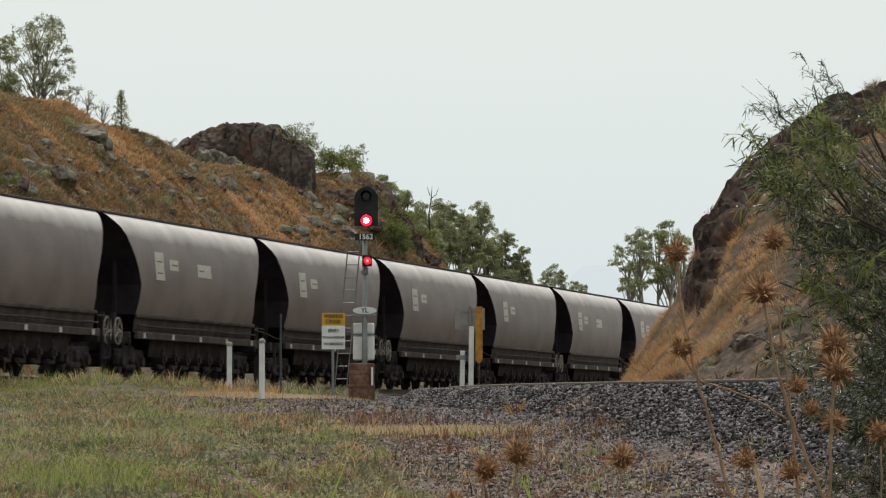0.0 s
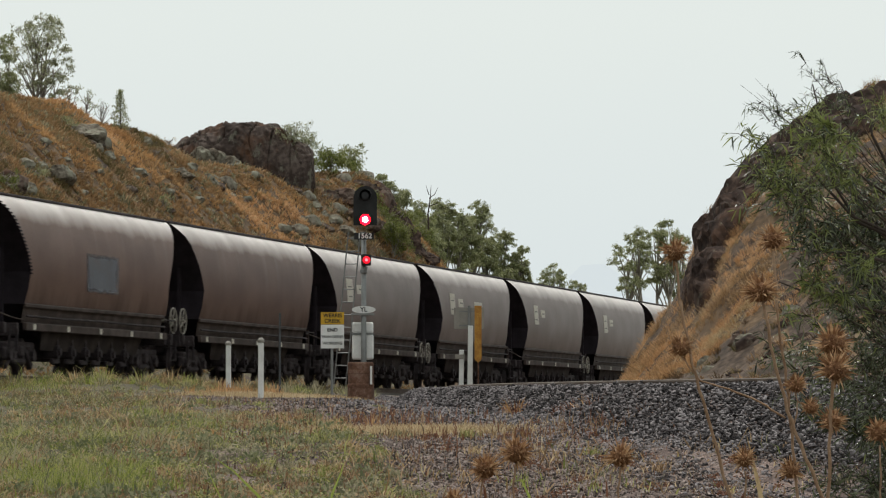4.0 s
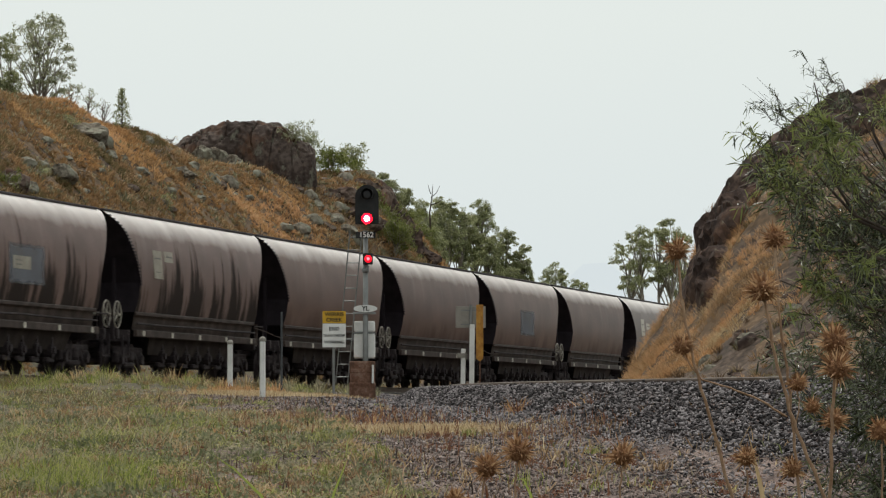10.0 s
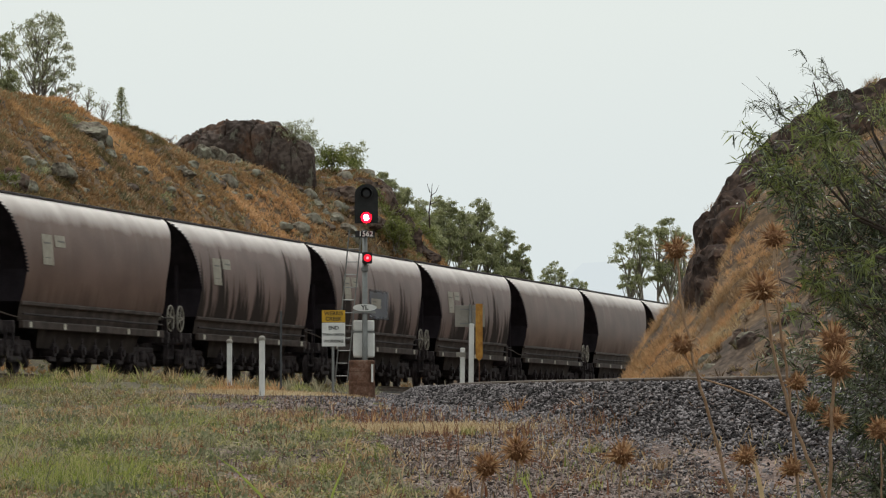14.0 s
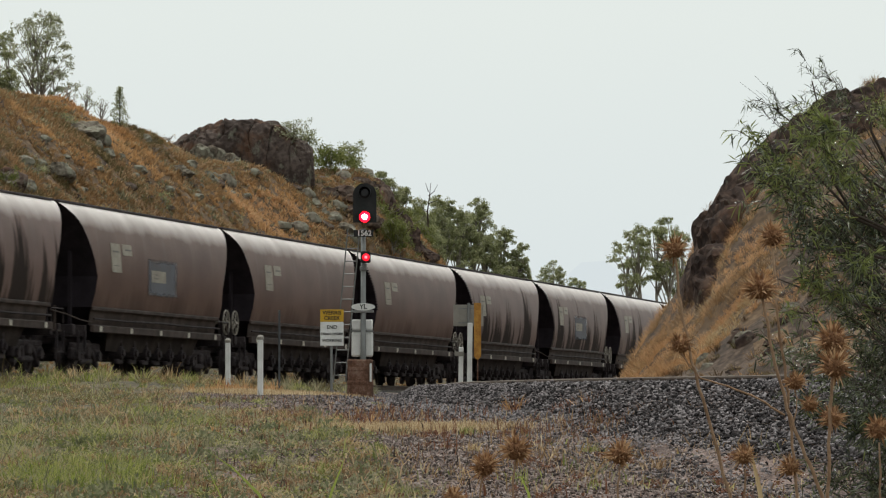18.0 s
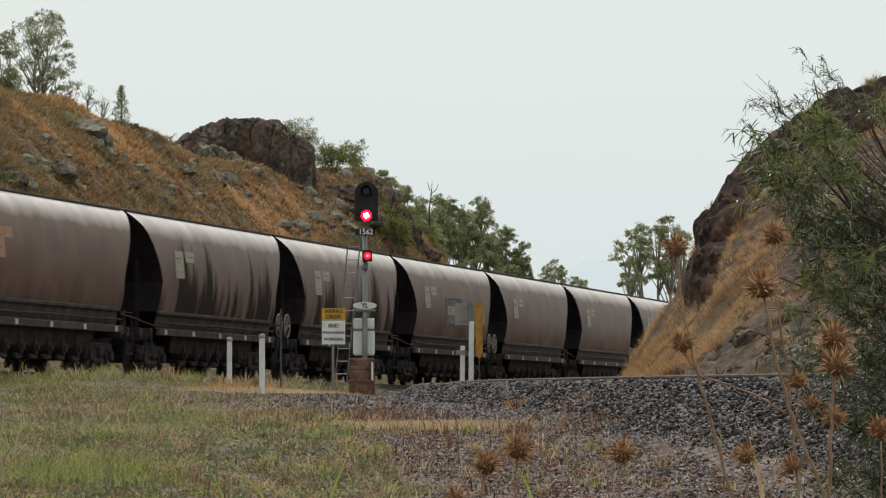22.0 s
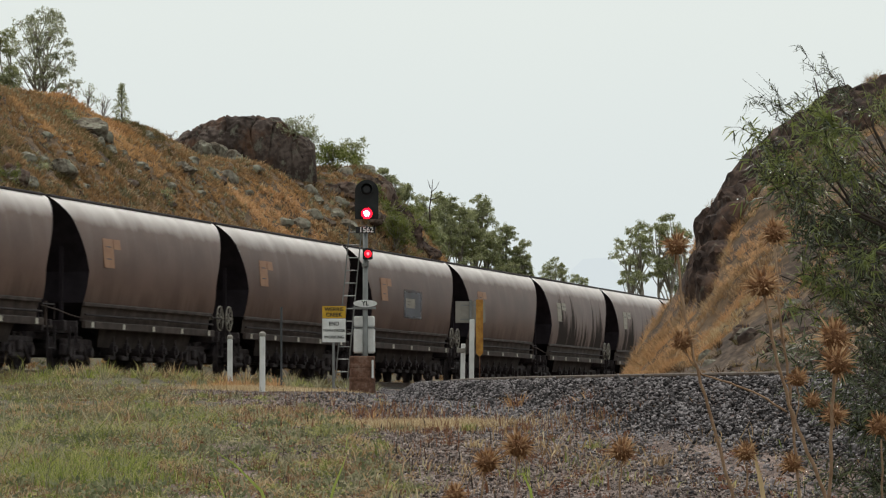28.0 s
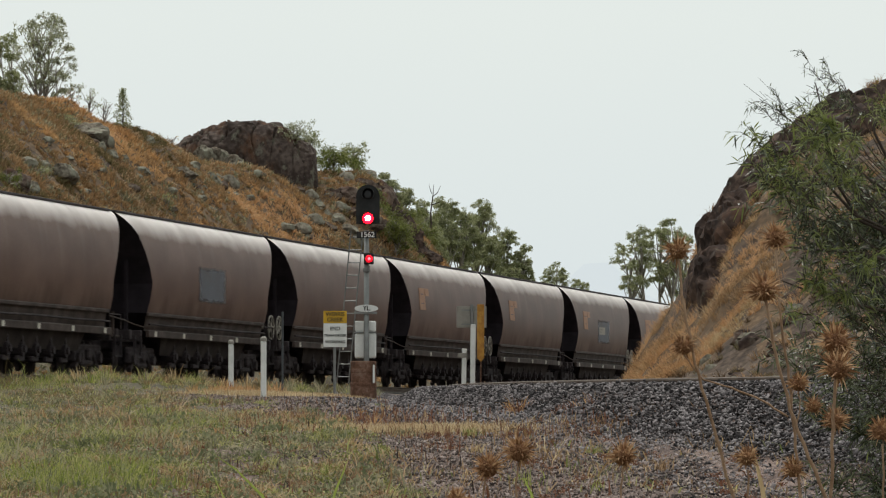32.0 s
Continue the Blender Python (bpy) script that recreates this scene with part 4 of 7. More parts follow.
# ---- signal ----
def build_signal():
    x, y, _ = (-1.547, 86.000, 1.500)
    sig = thing("railway_signal", "two-lamp railway signal on a galvanised mast showing red", "signal", at=pose(x, y, 0))
    base = lay(x, y)
    dr = Shape()
    prof = [(0.27, 1.332), (0.262, 1.500), (0.255, 1.634), (0.262, 1.656), (0.262, 1.690), (0.25, 1.723), (0.25, 1.902),
            (0.26, 1.924), (0.26, 1.958), (0.252, 1.991), (0.255, 2.114), (0.235, 2.137)]
    n = 20
    dr.add([(r * math.cos(2 * math.pi * i / n) - 0.06, r * math.sin(2 * math.pi * i / n), z) for r, z in prof for i in range(n)],
           [(j * n + i, j * n + (i + 1) % n, (j + 1) * n + (i + 1) % n, (j + 1) * n + i) for j in range(len(prof) - 1) for i in range(n)] + [tuple(range((len(prof) - 1) * n, len(prof) * n))])
    drum = part("base_drum", dr, RUST, sig, "rusty steel drum round the foot")
    part("label_strip", Shape().box(0.13, 0.17, -0.26, -0.2, 1.701, 2.058), WHITE_PAINT, drum)
    part("mast", Shape().tube([(0, 0, base - 0.2), (0, 0, 2.170), (0, 0, 4.717)], [0.06, 0.056, 0.05], 12), STEEL, sig, "", True)
    case = part("relay_case", Shape().box(-0.235, 0.19, 0.09, 0.36, 2.192, 2.684, chamfer=0.03), WHITE_PAINT, sig, "white steel equipment case")
    part("upper_lid", Shape().box(-0.23, 0.185, 0.1, 0.34, 2.717, 2.930, chamfer=0.025), WHITE_PAINT, case)
    part("hinge_bar", Shape().box(-0.24, 0.195, 0.085, 0.12, 2.684, 2.717), STEEL, case)
    part("cross_bracket", Shape().box(-0.25, 0.21, -0.08, 0.1, 3.064, 3.108, chamfer=0.006), STEEL, sig)
    ov = Shape()
    n = 28
    ov.add([(0.235 * math.cos(2 * math.pi * i / n), d, 3.175 + 0.072 * math.sin(2 * math.pi * i / n)) for d in (-0.1, -0.09) for i in range(n)],
           [tuple(range(n)), tuple(range(2 * n - 1, n - 1, -1))] + [(i, (i + 1) % n, n + (i + 1) % n, n + i) for i in range(n)])
    oval = part("yard_limit_plate", ov, WHITE_PAINT, sig, "white oval plate lettered YL")
    lettering("letters", "YL", 0.13, BLACK_INK, oval, pose(0, -0.105, 3.175))
    # upper head with rounded top
    hd = Shape()
    w, z0, z1, n = 0.232, 4.839, 5.387, 12
    ring = [(-w, z0), (w, z0)] + [(w * math.cos(math.pi * i / n), z1 + w * math.sin(math.pi * i / n)) for i in range(n + 1)]
    k = len(ring)
    hd.add([(a, d, b) for d in (-0.16, -0.12) for a, b in ring], [tuple(range(k)), tuple(range(2 * k - 1, k - 1, -1))] + [(i, (i + 1) % k, k + (i + 1) % k, k + i) for i in range(k)])
    hd.box(-0.16, 0.16, -0.12, 0.14, z0 + 0.04, z1 + 0.1, chamfer=0.03)
    head = part("signal_head", hd, SIGNAL_BLACK, sig, "matt black head with a rounded backboard", at=pose(0.03, 0, 0))
    for z, mat, nm in ((5.431, DARK_LENS, "dark_lens"), (4.951, RED_LENS, "red_lens")):
        hood, n = Shape(), 20
        for i in range(n + 1):
            a = math.radians(-40 + 260 * i / n)
            hood.v += [(0.125 * math.cos(a), -0.16, z + 0.125 * math.sin(a)), (0.118 * math.cos(a), -0.38 + 0.06 * abs(math.cos(a)), z + 0.118 * math.sin(a))]
            hood.v += [(0.12 * math.cos(a), -0.16, z + 0.12 * math.sin(a)), (0.113 * math.cos(a), -0.38 + 0.06 * abs(math.cos(a)), z + 0.113 * math.sin(a))]
        for i in range(n):
            b = 4 * i
            hood.f += [(b, b + 4, b + 5, b + 1), (b + 2, b + 3, b + 7, b + 6), (b + 1, b + 5, b + 7, b + 3)]
        part("hood", hood, SIGNAL_BLACK, head)
        part(nm, Shape().tube([(0, -0.165, z), (0, -0.19, z), (0, -0.2, z)], [0.105, 0.1, 0.07], 20), mat, head, "glowing red lens" if nm == "red_lens" else "unlit lens")
        if nm == "red_lens":
            part("lamp", Shape().tube([(0, -0.2, z), (0, -0.206, z)], [0.055, 0.04], 16), LAMP_CORE, head)
    plate_ob = part("number_plate", Shape().box(-0.19, 0.2, -0.12, -0.1, 4.560, 4.694), SIGNAL_BLACK, sig, "black plate numbered 1562")
    lettering("digits", "1562", 0.145, WHITE_PAINT, plate_ob, pose(0.02, -0.123, 4.627))
    low = part("marker_head", Shape().box(-0.05, 0.145, -0.2, 0.02, 4.046, 4.270, chamfer=0.02), SIGNAL_BLACK, sig)
    part("red_lens", Shape().tube([(0.055, -0.2, 4.153), (0.055, -0.225, 4.153)], [0.075, 0.05], 16), RED_DIM, low, "small glowing red lens")
    part("lamp", Shape().tube([(0.055, -0.225, 4.153), (0.055, -0.23, 4.153)], [0.03, 0.02], 12), MARKER_CORE, low)
    part("clamp", Shape().box(-0.07, 0.07, -0.09, 0.07, 3.890, 3.979, chamfer=0.015).tube([(0.05, -0.1, 4.024), (0.02, -0.09, 3.912)], 0.03, 8), STEEL, sig)
    lad = Shape()
    foot, top = Vector((-0.486, 0.7, 1.701)), Vector((-0.190, 0.16, 4.717))
    for s in (-0.12, 0.12):
        lad.tube([foot + Vector((s, 0, 0)), top + Vector((s, 0, 0))], 0.014, 6)
    ladder = part("ladder", lad, STEEL, sig, "narrow galvanised climbing ladder")
    rung = Shape().tube([(-0.12, 0, 0), (0.12, 0, 0)], 0.011, 6).mesh("rung", STEEL)
    for i in range(12):
        p = foot.lerp(top, (i + 0.5) / 12)
        part("rung", rung, STEEL, ladder, at=pose(p.x, p.y, p.z))


build_signal()


# ---- signs and posts ----
def build_place_sign():
    x, y, _ = (-2.116, 84.000, 2.591)
    g = lay(x, y)
    s = thing("railway_sign", "yellow and white sign, Werris Creek, end train order working", "sign", at=pose(x, y, 0))
    part("post", Shape().tube([(-0.01, 0.03, g - 0.1), (-0.01, 0.03, 3.027)], 0.028, 8), STEEL, s)
    up = part("yellow_panel", Shape().box(-0.225, 0.225, -0.008, 0.0, 2.853, 3.087), YELLOW, s, "yellow panel lettered Werris Creek")
    dn = part("white_panel", Shape().box(-0.225, 0.225, -0.008, 0.0, 2.389, 2.846), WHITE_PAINT, s, "white panel with black lettering")
    for text, z, size, who in (("WERRIS", 3.022, 0.105, up), ("CREEK", 2.918, 0.105, up), ("END", 2.744, 0.1, dn), ("TRAIN ORDER", 2.613, 0.066, dn), ("WORKING", 2.487, 0.078, dn)):
        lettering("letters", text, size, BLACK_INK, who, pose(0, -0.0115, z))


build_place_sign()


def white_post(x, y, z, width, cap):
    p = thing("marker_post", "white painted steel marker post with a dull cap", "post", "white marker posts", at=pose(x, y, 0))
    g = lay(x, y)
    part("post", Shape().box(-width / 2, width / 2, -width / 2, width / 2, g - 0.15, z, chamfer=0.02), WHITE_PAINT, p)
    part("cap", Shape().tube([(0, 0, z), (0, 0, z + cap * 0.6), (0, 0, z + cap)], [width * 0.62, width * 0.6, width * 0.25], 12), SIGN_BACK, p)


for place, w in (((-4.320, 88.000, 2.494), 0.105), ((-3.330, 80.000, 2.456), 0.105)):
    white_post(*place, w, 0.09)


def thin_post():
    x, y, z = (-3.429, 92.000, 3.221)
    p = thing("steel_post", "thin grey steel post beside the track", "post", at=pose(x, y, 0))
    part("post", Shape().box(-0.022, 0.022, -0.022, 0.022, lay(x, y) - 0.1, z, chamfer=0.006), DARK_STEEL, p)


thin_post()


def build_notice():
    x, y, z = (0.630, 101.000, 3.100)
    p = thing("notice_board", "small bare metal notice board on a white post", "sign", at=pose(x, y, 0))
    part("post", Shape().box(-0.06, 0.06, -0.05, 0.05, lay(x, y) - 0.2, z, chamfer=0.015), WHITE_PAINT, p, "white post", at=pose(0, 0, 0, 0, 0.6, 0))
    part("upper_post", Shape().tube([(0, 0, z), (0, 0, 3.559)], 0.035, 8), STEEL, p)
    bd = part("board", Shape().box(-0.354, 0.341, 0.04, 0.055, 3.022, 3.520, chamfer=0.004), SIGN_BACK, p)
    for zz in (3.428, 3.100):
        part("bracket", Shape().box(-0.236, 0.157, 0.025, 0.04, zz - 0.012, zz + 0.012), STEEL, bd)
    q = thing("marker_post", "short white post with a latch", "post", "white marker posts", at=pose(0.409, 100, 0))
    part("post", Shape().box(-0.055, 0.055, -0.05, 0.05, lay(0.409, 100) - 0.2, 2.526, chamfer=0.015), WHITE_PAINT, q, at=pose(0, 0, 0, 0, 1, 0))
    part("latch", Shape().box(-0.11, 0.11, -0.075, -0.05, 2.318, 2.422, chamfer=0.006).box(0.085, 0.11, -0.075, -0.05, 2.266, 2.448), SIGN_BACK, q)
    k = thing("route_marker", "tall narrow yellow trackside marker on a thin pole", "sign", at=pose(0.823, 99, 0))
    part("pole", Shape().tube([(0, 0.02, lay(0.823, 99) - 0.1), (0, 0.02, 2.786)], 0.014, 6), RUST, k)
    part("panel", Shape().box(-0.084, 0.077, -0.01, 0.01, 2.297, 3.519, chamfer=0.004).add(
        [(-0.084, -0.01, 2.297), (0.077, -0.01, 2.297), (0, -0.01, 2.220), (-0.084, 0.01, 2.297), (0.077, 0.01, 2.297), (0, 0.01, 2.220)],
        [(0, 1, 2), (5, 4, 3), (0, 2, 5, 3), (1, 4, 5, 2)]), MARKER_YELLOW, k, "faded orange-yellow panel")


build_notice()


# ---- rocks ----
def rock_mesh(name, seed, mat, planes=12, rough=0.12, detail=4):
    bm = bmesh.new()
    bmesh.ops.create_icosphere(bm, subdivisions=detail, radius=1)
    r = random.Random(seed)
    cuts = []
    for _ in range(planes):
        d = Vector((r.gauss(0, 1), r.gauss(0, 1), r.gauss(0, 0.8))).normalized()
        cuts.append((d, r.uniform(0.62, 0.98)))
    off = Vector((seed * 7.1, seed * 3.3, seed * 1.9))
    for v in bm.verts:
        d = v.co.normalized()
        rad = 1.12
        for n, h in cuts:
            c = d.dot(n)
            if c > 0.05:
                rad = min(rad, h / c)
        rad += rough * noise.noise(d * 1.7 + off) + rough * 0.35 * noise.noise(d * 6 + off) + rough * 0.3 * noise.noise(d * 17 + off)
        crack = abs(noise.noise(Vector((d.x * 3.1, d.y * 3.1, d.z * 1.2)) + off))
        rad -= 0.13 * max(0, 0.06 - crack) / 0.06
        v.co = d * rad
    me = bpy.data.meshes.new(name)
    bm.to_mesh(me)
    bm.free()
    me.materials.append(mat)
    me.polygons.foreach_set("use_smooth", [True] * len(me.polygons))
    me.set_sharp_from_angle(angle=radians(28))
    return me


def rock(place, size, seed, mat, label, turn=0.0, tilt=0.0, group="", planes=12, rough=0.12, seated=False, sunk=True):
    ob = new("rock", rock_mesh("rock", seed, mat, planes, rough, 5 if max(size) > 1.6 else 4 if max(size) > 0.5 else 3))
    for v in ob.data.vertices:
        flat = math.hypot(v.co.x, v.co.y)
        skirt = 1 + 0.45 * max(0.0, 0.15 - v.co.z)      # broad base, so that it sits in the ground
        if v.co.z < 0.45:
            skirt = max(skirt, min(4.0, (0.8 + 0.55 * (0.45 - v.co.z)) / max(flat, 0.05)))
        if not sunk:
            skirt = 1
        v.co.x, v.co.y, v.co.z = v.co.x * size[0] * skirt, v.co.y * size[1] * skirt, v.co.z * size[2] * (1 if v.co.z > 0 else 2.2 if sunk else 0.8)
    x, y, z = place
    lean = Vector((0, 0, 1))
    if seated:                            # lies with the slope of the ground
        lean = Vector(((lay(x - 0.4, y) - lay(x + 0.4, y)) / 0.8, (lay(x, y - 0.4) - lay(x, y + 0.4)) / 0.8, 1)).normalized()
    ob.matrix_basis = pose(x, y, z) @ Vector((0, 0, 1)).rotation_difference(lean).to_matrix().to_4x4() @ pose(0, 0, 0, 0, tilt, turn)
    return tagged(ob, label, "rock", group)


GREY_ROCK_WORDS = "grey lichen-covered boulder half buried in dry grass"
# the big outcrop on the crest
for place, size, seed, mat, words, tilt, cuts, rough in (
    ((-9.131, 189.000, 11.220), (0.55, 0.5, 0.6), 14, ROCK_GREY, "lichened block leaning on the outcrop", 5, 10, 0.1),
    ((-7.462, 192.800, 11.224), (0.6, 0.5, 0.25), 22, ROCK, "brown block below the outcrop", 8, 10, 0.1),
    ((-4.229, 201.000, 11.263), (1.15, 0.7, 0.5), 16, ROCK_GREY, "pale slab of rock leaning on the crest", -14, 10, 0.08),
    ((-3.30, 203.000, 10.20), (0.85, 0.7, 1.15), 17, ROCK, "brown fractured rock beside the cutting", 8, 9, 0.1),
    ((-2.55, 204.000, 8.85), (0.9, 0.8, 1.1), 18, ROCK_DARK, "dark fractured rock beside the cutting", 22, 9, 0.1),
    ((-1.85, 205.000, 7.75), (0.75, 0.8, 0.9), 19, ROCK_DARK, "dark fractured rock low in the cutting", 25, 9, 0.1),
    ((-1.2, 207.000, 6.6), (0.75, 0.8, 0.7), 20, ROCK_DARK, "dark rock low in the cutting", 25, 9, 0.1),
    ((-4.937, 198.000, 10.809), (0.8, 0.6, 0.45), 21, ROCK, "brown rock on the stony slope", -8, 10, 0.1),
):
    rock(place, size, seed, mat, words, seed * 37 % 50 - 25, tilt, "", cuts, rough, sunk=False)


OUT_A = [-1.34, -1.22, -1.0, -0.75, -0.5, -0.3, 0.2, 0.4, 0.6, 0.8, 0.93, 1.0, 1.05]
OUT_TOP = [0.25, 0.8, 1.3, 1.85, 2.18, 2.3, 2.32, 2.2, 1.98, 1.62, 1.3, 1.0, -0.9]


def build_outcrop():
    """A long whaleback: a grassy slope rising on one side, a sheer face with upright joints on the other."""
    x0, y0, z0 = (-8.777, 192.000, 11.324)
    nu, nv = 170, 60
    v = []
    for i in range(nu + 1):
        a = -1.34 + 2.39 * i / nu
        top = float(np.interp(a, OUT_A, OUT_TOP)) + 0.05 * noise.noise(Vector((a * 6, 2.0, 1.0)))
        deep = 0.25 + 1.6 * max(0.0, 1 - abs(a / 1.34) ** 3) ** 0.5
        for j in range(nv + 1):
            b = math.pi * j / nv
            cy, cz = -math.cos(b), math.sin(b)
            cy, cz = math.copysign(abs(cy) ** 0.75, cy), abs(cz) ** 0.62
            p = Vector((a * 3.02, cy * deep, cz * top))
            q = p * 0.9
            push = 0.18 * noise.noise(q * 0.8) + 0.13 * noise.noise(q * 2.3) + 0.07 * noise.noise(q * 6)
            joint = abs(noise.noise(Vector((p.x * 1.5 + 0.3 * noise.noise(q), p.y * 0.6, p.z * 0.22 + 5))))
            ledge = abs(noise.noise(Vector((p.x * 0.35 + 8, p.y * 0.5, p.z * 1.3 + 0.3 * noise.noise(q * 1.4)))))
            push -= 0.16 * max(0, 0.06 - joint) / 0.06 + 0.1 * max(0, 0.06 - ledge) / 0.06
            n = Vector((a * 0.6, cy, cz)).normalized()
            p += n * push * min(1, 0.25 + cz)
            v.append((p.x, p.y, p.z - 0.15 if 0 < j < nv else p.z - 2.2))
    f = [(i * (nv + 1) + j, (i + 1) * (nv + 1) + j, (i + 1) * (nv + 1) + j + 1, i * (nv + 1) + j + 1) for i in range(nu) for j in range(nv)]
    me = Shape().add(v, f).mesh("rock", OUTCROP, True)
    me.set_sharp_from_angle(angle=radians(34))
    ob = new("rock", me)
    ob.matrix_basis = pose(x0, y0, z0)
    tagged(ob, "long whaleback of dark brown jointed rock on the crest", "rock")


build_outcrop()
# broken rock beside the signal
for i, (place, a, b, mat) in enumerate((((-3.705, 198.100, 11.037), 1.0, 0.5, ROCK), ((-3.090, 198.300, 10.650), 0.85, 0.75, ROCK), ((-2.571, 198.000, 10.045), 0.8, 0.85, ROCK_DARK), ((-2.050, 197.300, 9.344), 0.9, 0.8, ROCK_DARK), ((-1.583, 196.600, 8.544), 0.8, 0.7, ROCK_DARK),
                                        ((-2.348, 192.300, 8.409), 0.6, 0.45, ROCK), ((-4.275, 191.400, 10.357), 0.7, 0.35, ROCK), ((-3.198, 190.900, 9.074), 0.6, 0.4, ROCK), ((-0.999, 197.200, 7.930), 0.8, 0.5, ROCK_DARK), ((-2.725, 192.500, 9.006), 0.5, 0.5, ROCK), ((-3.808, 190.400, 9.559), 0.5, 0.3, ROCK))):
    rock((place[0], place[1] + a * 0.6, place[2] - b * 0.75), (a * 1.1, a, b * 1.25), 60 + i, mat, "fractured rock in the broken end of the hill", i * 47 % 60 - 30, i * 13 % 30 - 10, "broken rock beside the cutting", 11, 0.18, sunk=False)
# boulders on the slope: place, half-width, height
BOULDERS = ((-13.58, 164.7, 0.80, 0.50), (-13.03, 165.3, 0.50, 0.34), (-13.49, 152.8, 0.60, 0.42), (-14.49, 150.8, 0.42, 0.24), (-14.64, 147.0, 0.75, 0.42), (-14.17, 148.1, 0.36, 0.26),
            (-10.44, 173.8, 0.55, 0.28), (-10.19, 176.4, 0.30, 0.20), (-9.51, 177.5, 0.42, 0.28), (-9.01, 180.5, 0.45, 0.34), (-9.15, 177.7, 0.30, 0.20), (-11.86, 174.7, 0.26, 0.20),
            (-11.21, 170.4, 0.24, 0.16), (-11.54, 166.2, 0.34, 0.20), (-11.68, 165.1, 0.20, 0.12), (-10.48, 166.6, 0.25, 0.15), (-11.63, 161.5, 0.30, 0.18), (-12.56, 158.6, 0.24, 0.14),
            (-12.87, 154.9, 0.30, 0.16), (-7.97, 195.3, 0.40, 0.26), (-7.39, 193.4, 0.34, 0.22), (-7.97, 184.5, 0.26, 0.20), (-6.48, 188.8, 0.40, 0.22), (-5.88, 189.3, 0.45, 0.28),
            (-5.50, 188.9, 0.30, 0.20), (-6.70, 181.4, 0.40, 0.20), (-6.04, 183.0, 0.50, 0.28), (-5.57, 184.7, 0.40, 0.30), (-5.05, 185.9, 0.45, 0.26), (-4.76, 188.9, 0.42, 0.26),
            (-4.22, 188.6, 0.50, 0.30), (-4.55, 190.3, 0.40, 0.26), (-3.77, 188.5, 0.40, 0.28), (-9.14, 169.9, 0.24, 0.14), (-10.39, 165.1, 0.24, 0.12), (-8.12, 181.6, 0.22, 0.14),
            (-14.32, 156.4, 0.24, 0.14), (-12.26, 165.6, 0.20, 0.12), (-14.15, 150.3, 0.24, 0.15), (-13.55, 156.9, 0.18, 0.10), (-4.95, 191.2, 0.40, 0.30), (-4.49, 198.3, 0.45, 0.35),
            (-9.73, 172.4, 0.30, 0.16), (-8.68, 178.4, 0.24, 0.14))
r_s = random.Random(5)
for i, (x, y, a, b) in enumerate(BOULDERS):
    mat, words = (ROCK_GREY, GREY_ROCK_WORDS) if i % 6 != 4 else (ROCK, "brown boulder half buried in dry grass")
    rock((x, y, lay(x, y) - b * 0.1), (a, a * 0.9, b * 1.15), 40 + i, mat, words, i * 53 % 40 - 20, i * 29 % 12 - 6, "boulders on the hillside", 6, 0.16, sunk=False)
    for k in range(3):                    # broken stone against it
        c = a * r_s.uniform(0.3, 0.55)
        px, py = x + r_s.uniform(-1.3, 1.3) * a, y - r_s.uniform(0.2, 1.1) * a
        rock((px, py, lay(px, py) - 0.02), (c, c * 0.8, c * r_s.uniform(0.45, 0.8)), 400 + i * 3 + k, (ROCK_GREY, ROCK_GREY, ROCK)[k], "broken grey stone in short dry grass", k * 37 % 90, k * 7 % 20 - 10, "stones on the hillside", sunk=False)
# lichened blocks stacked against the flank of the outcrop
for i, (dx, dz, a, b) in enumerate(((-1.75, 0.75, 0.55, 0.5), (-1.15, 0.55, 0.6, 0.55), (-0.55, 0.35, 0.5, 0.5), (-1.5, 0.15, 0.5, 0.4), (-0.9, 0.05, 0.55, 0.4), (-0.25, 0.05, 0.4, 0.4), (-2.1, 0.35, 0.35, 0.3))):
    rock((-8.777 + dx, 190.0 - 0.25 * dz, 10.95 + dz), (a, 0.5, b * 1.1), 320 + i, ROCK_GREY, "lichened block leaning on the outcrop", i * 43 % 60 - 30, i * 19 % 24 - 12, "blocks of the outcrop", 9, 0.2, sunk=False)
for i in range(150):                      # smaller stones strewn over the slope
    y = r_s.uniform(128, 192)
    x = r_s.uniform(-0.098 * y, -0.012 * y) if i % 3 else r_s.uniform(-0.06 * y, -0.012 * y)
    if -18 < (x - TX) * DY - (y - TY) * DX < -7:
        a = r_s.uniform(0.09, 0.24)
        rock((x, y, lay(x, y) - 0.03), (a * 1.2, a * 0.8, a * r_s.uniform(0.5, 0.8)), 140 + i, (ROCK_GREY, ROCK, ROCK_GREY)[i % 3], "small weathered stone among dry grass", i * 41 % 90, i * 17 % 30 - 15, "stones on the hillside", sunk=False)
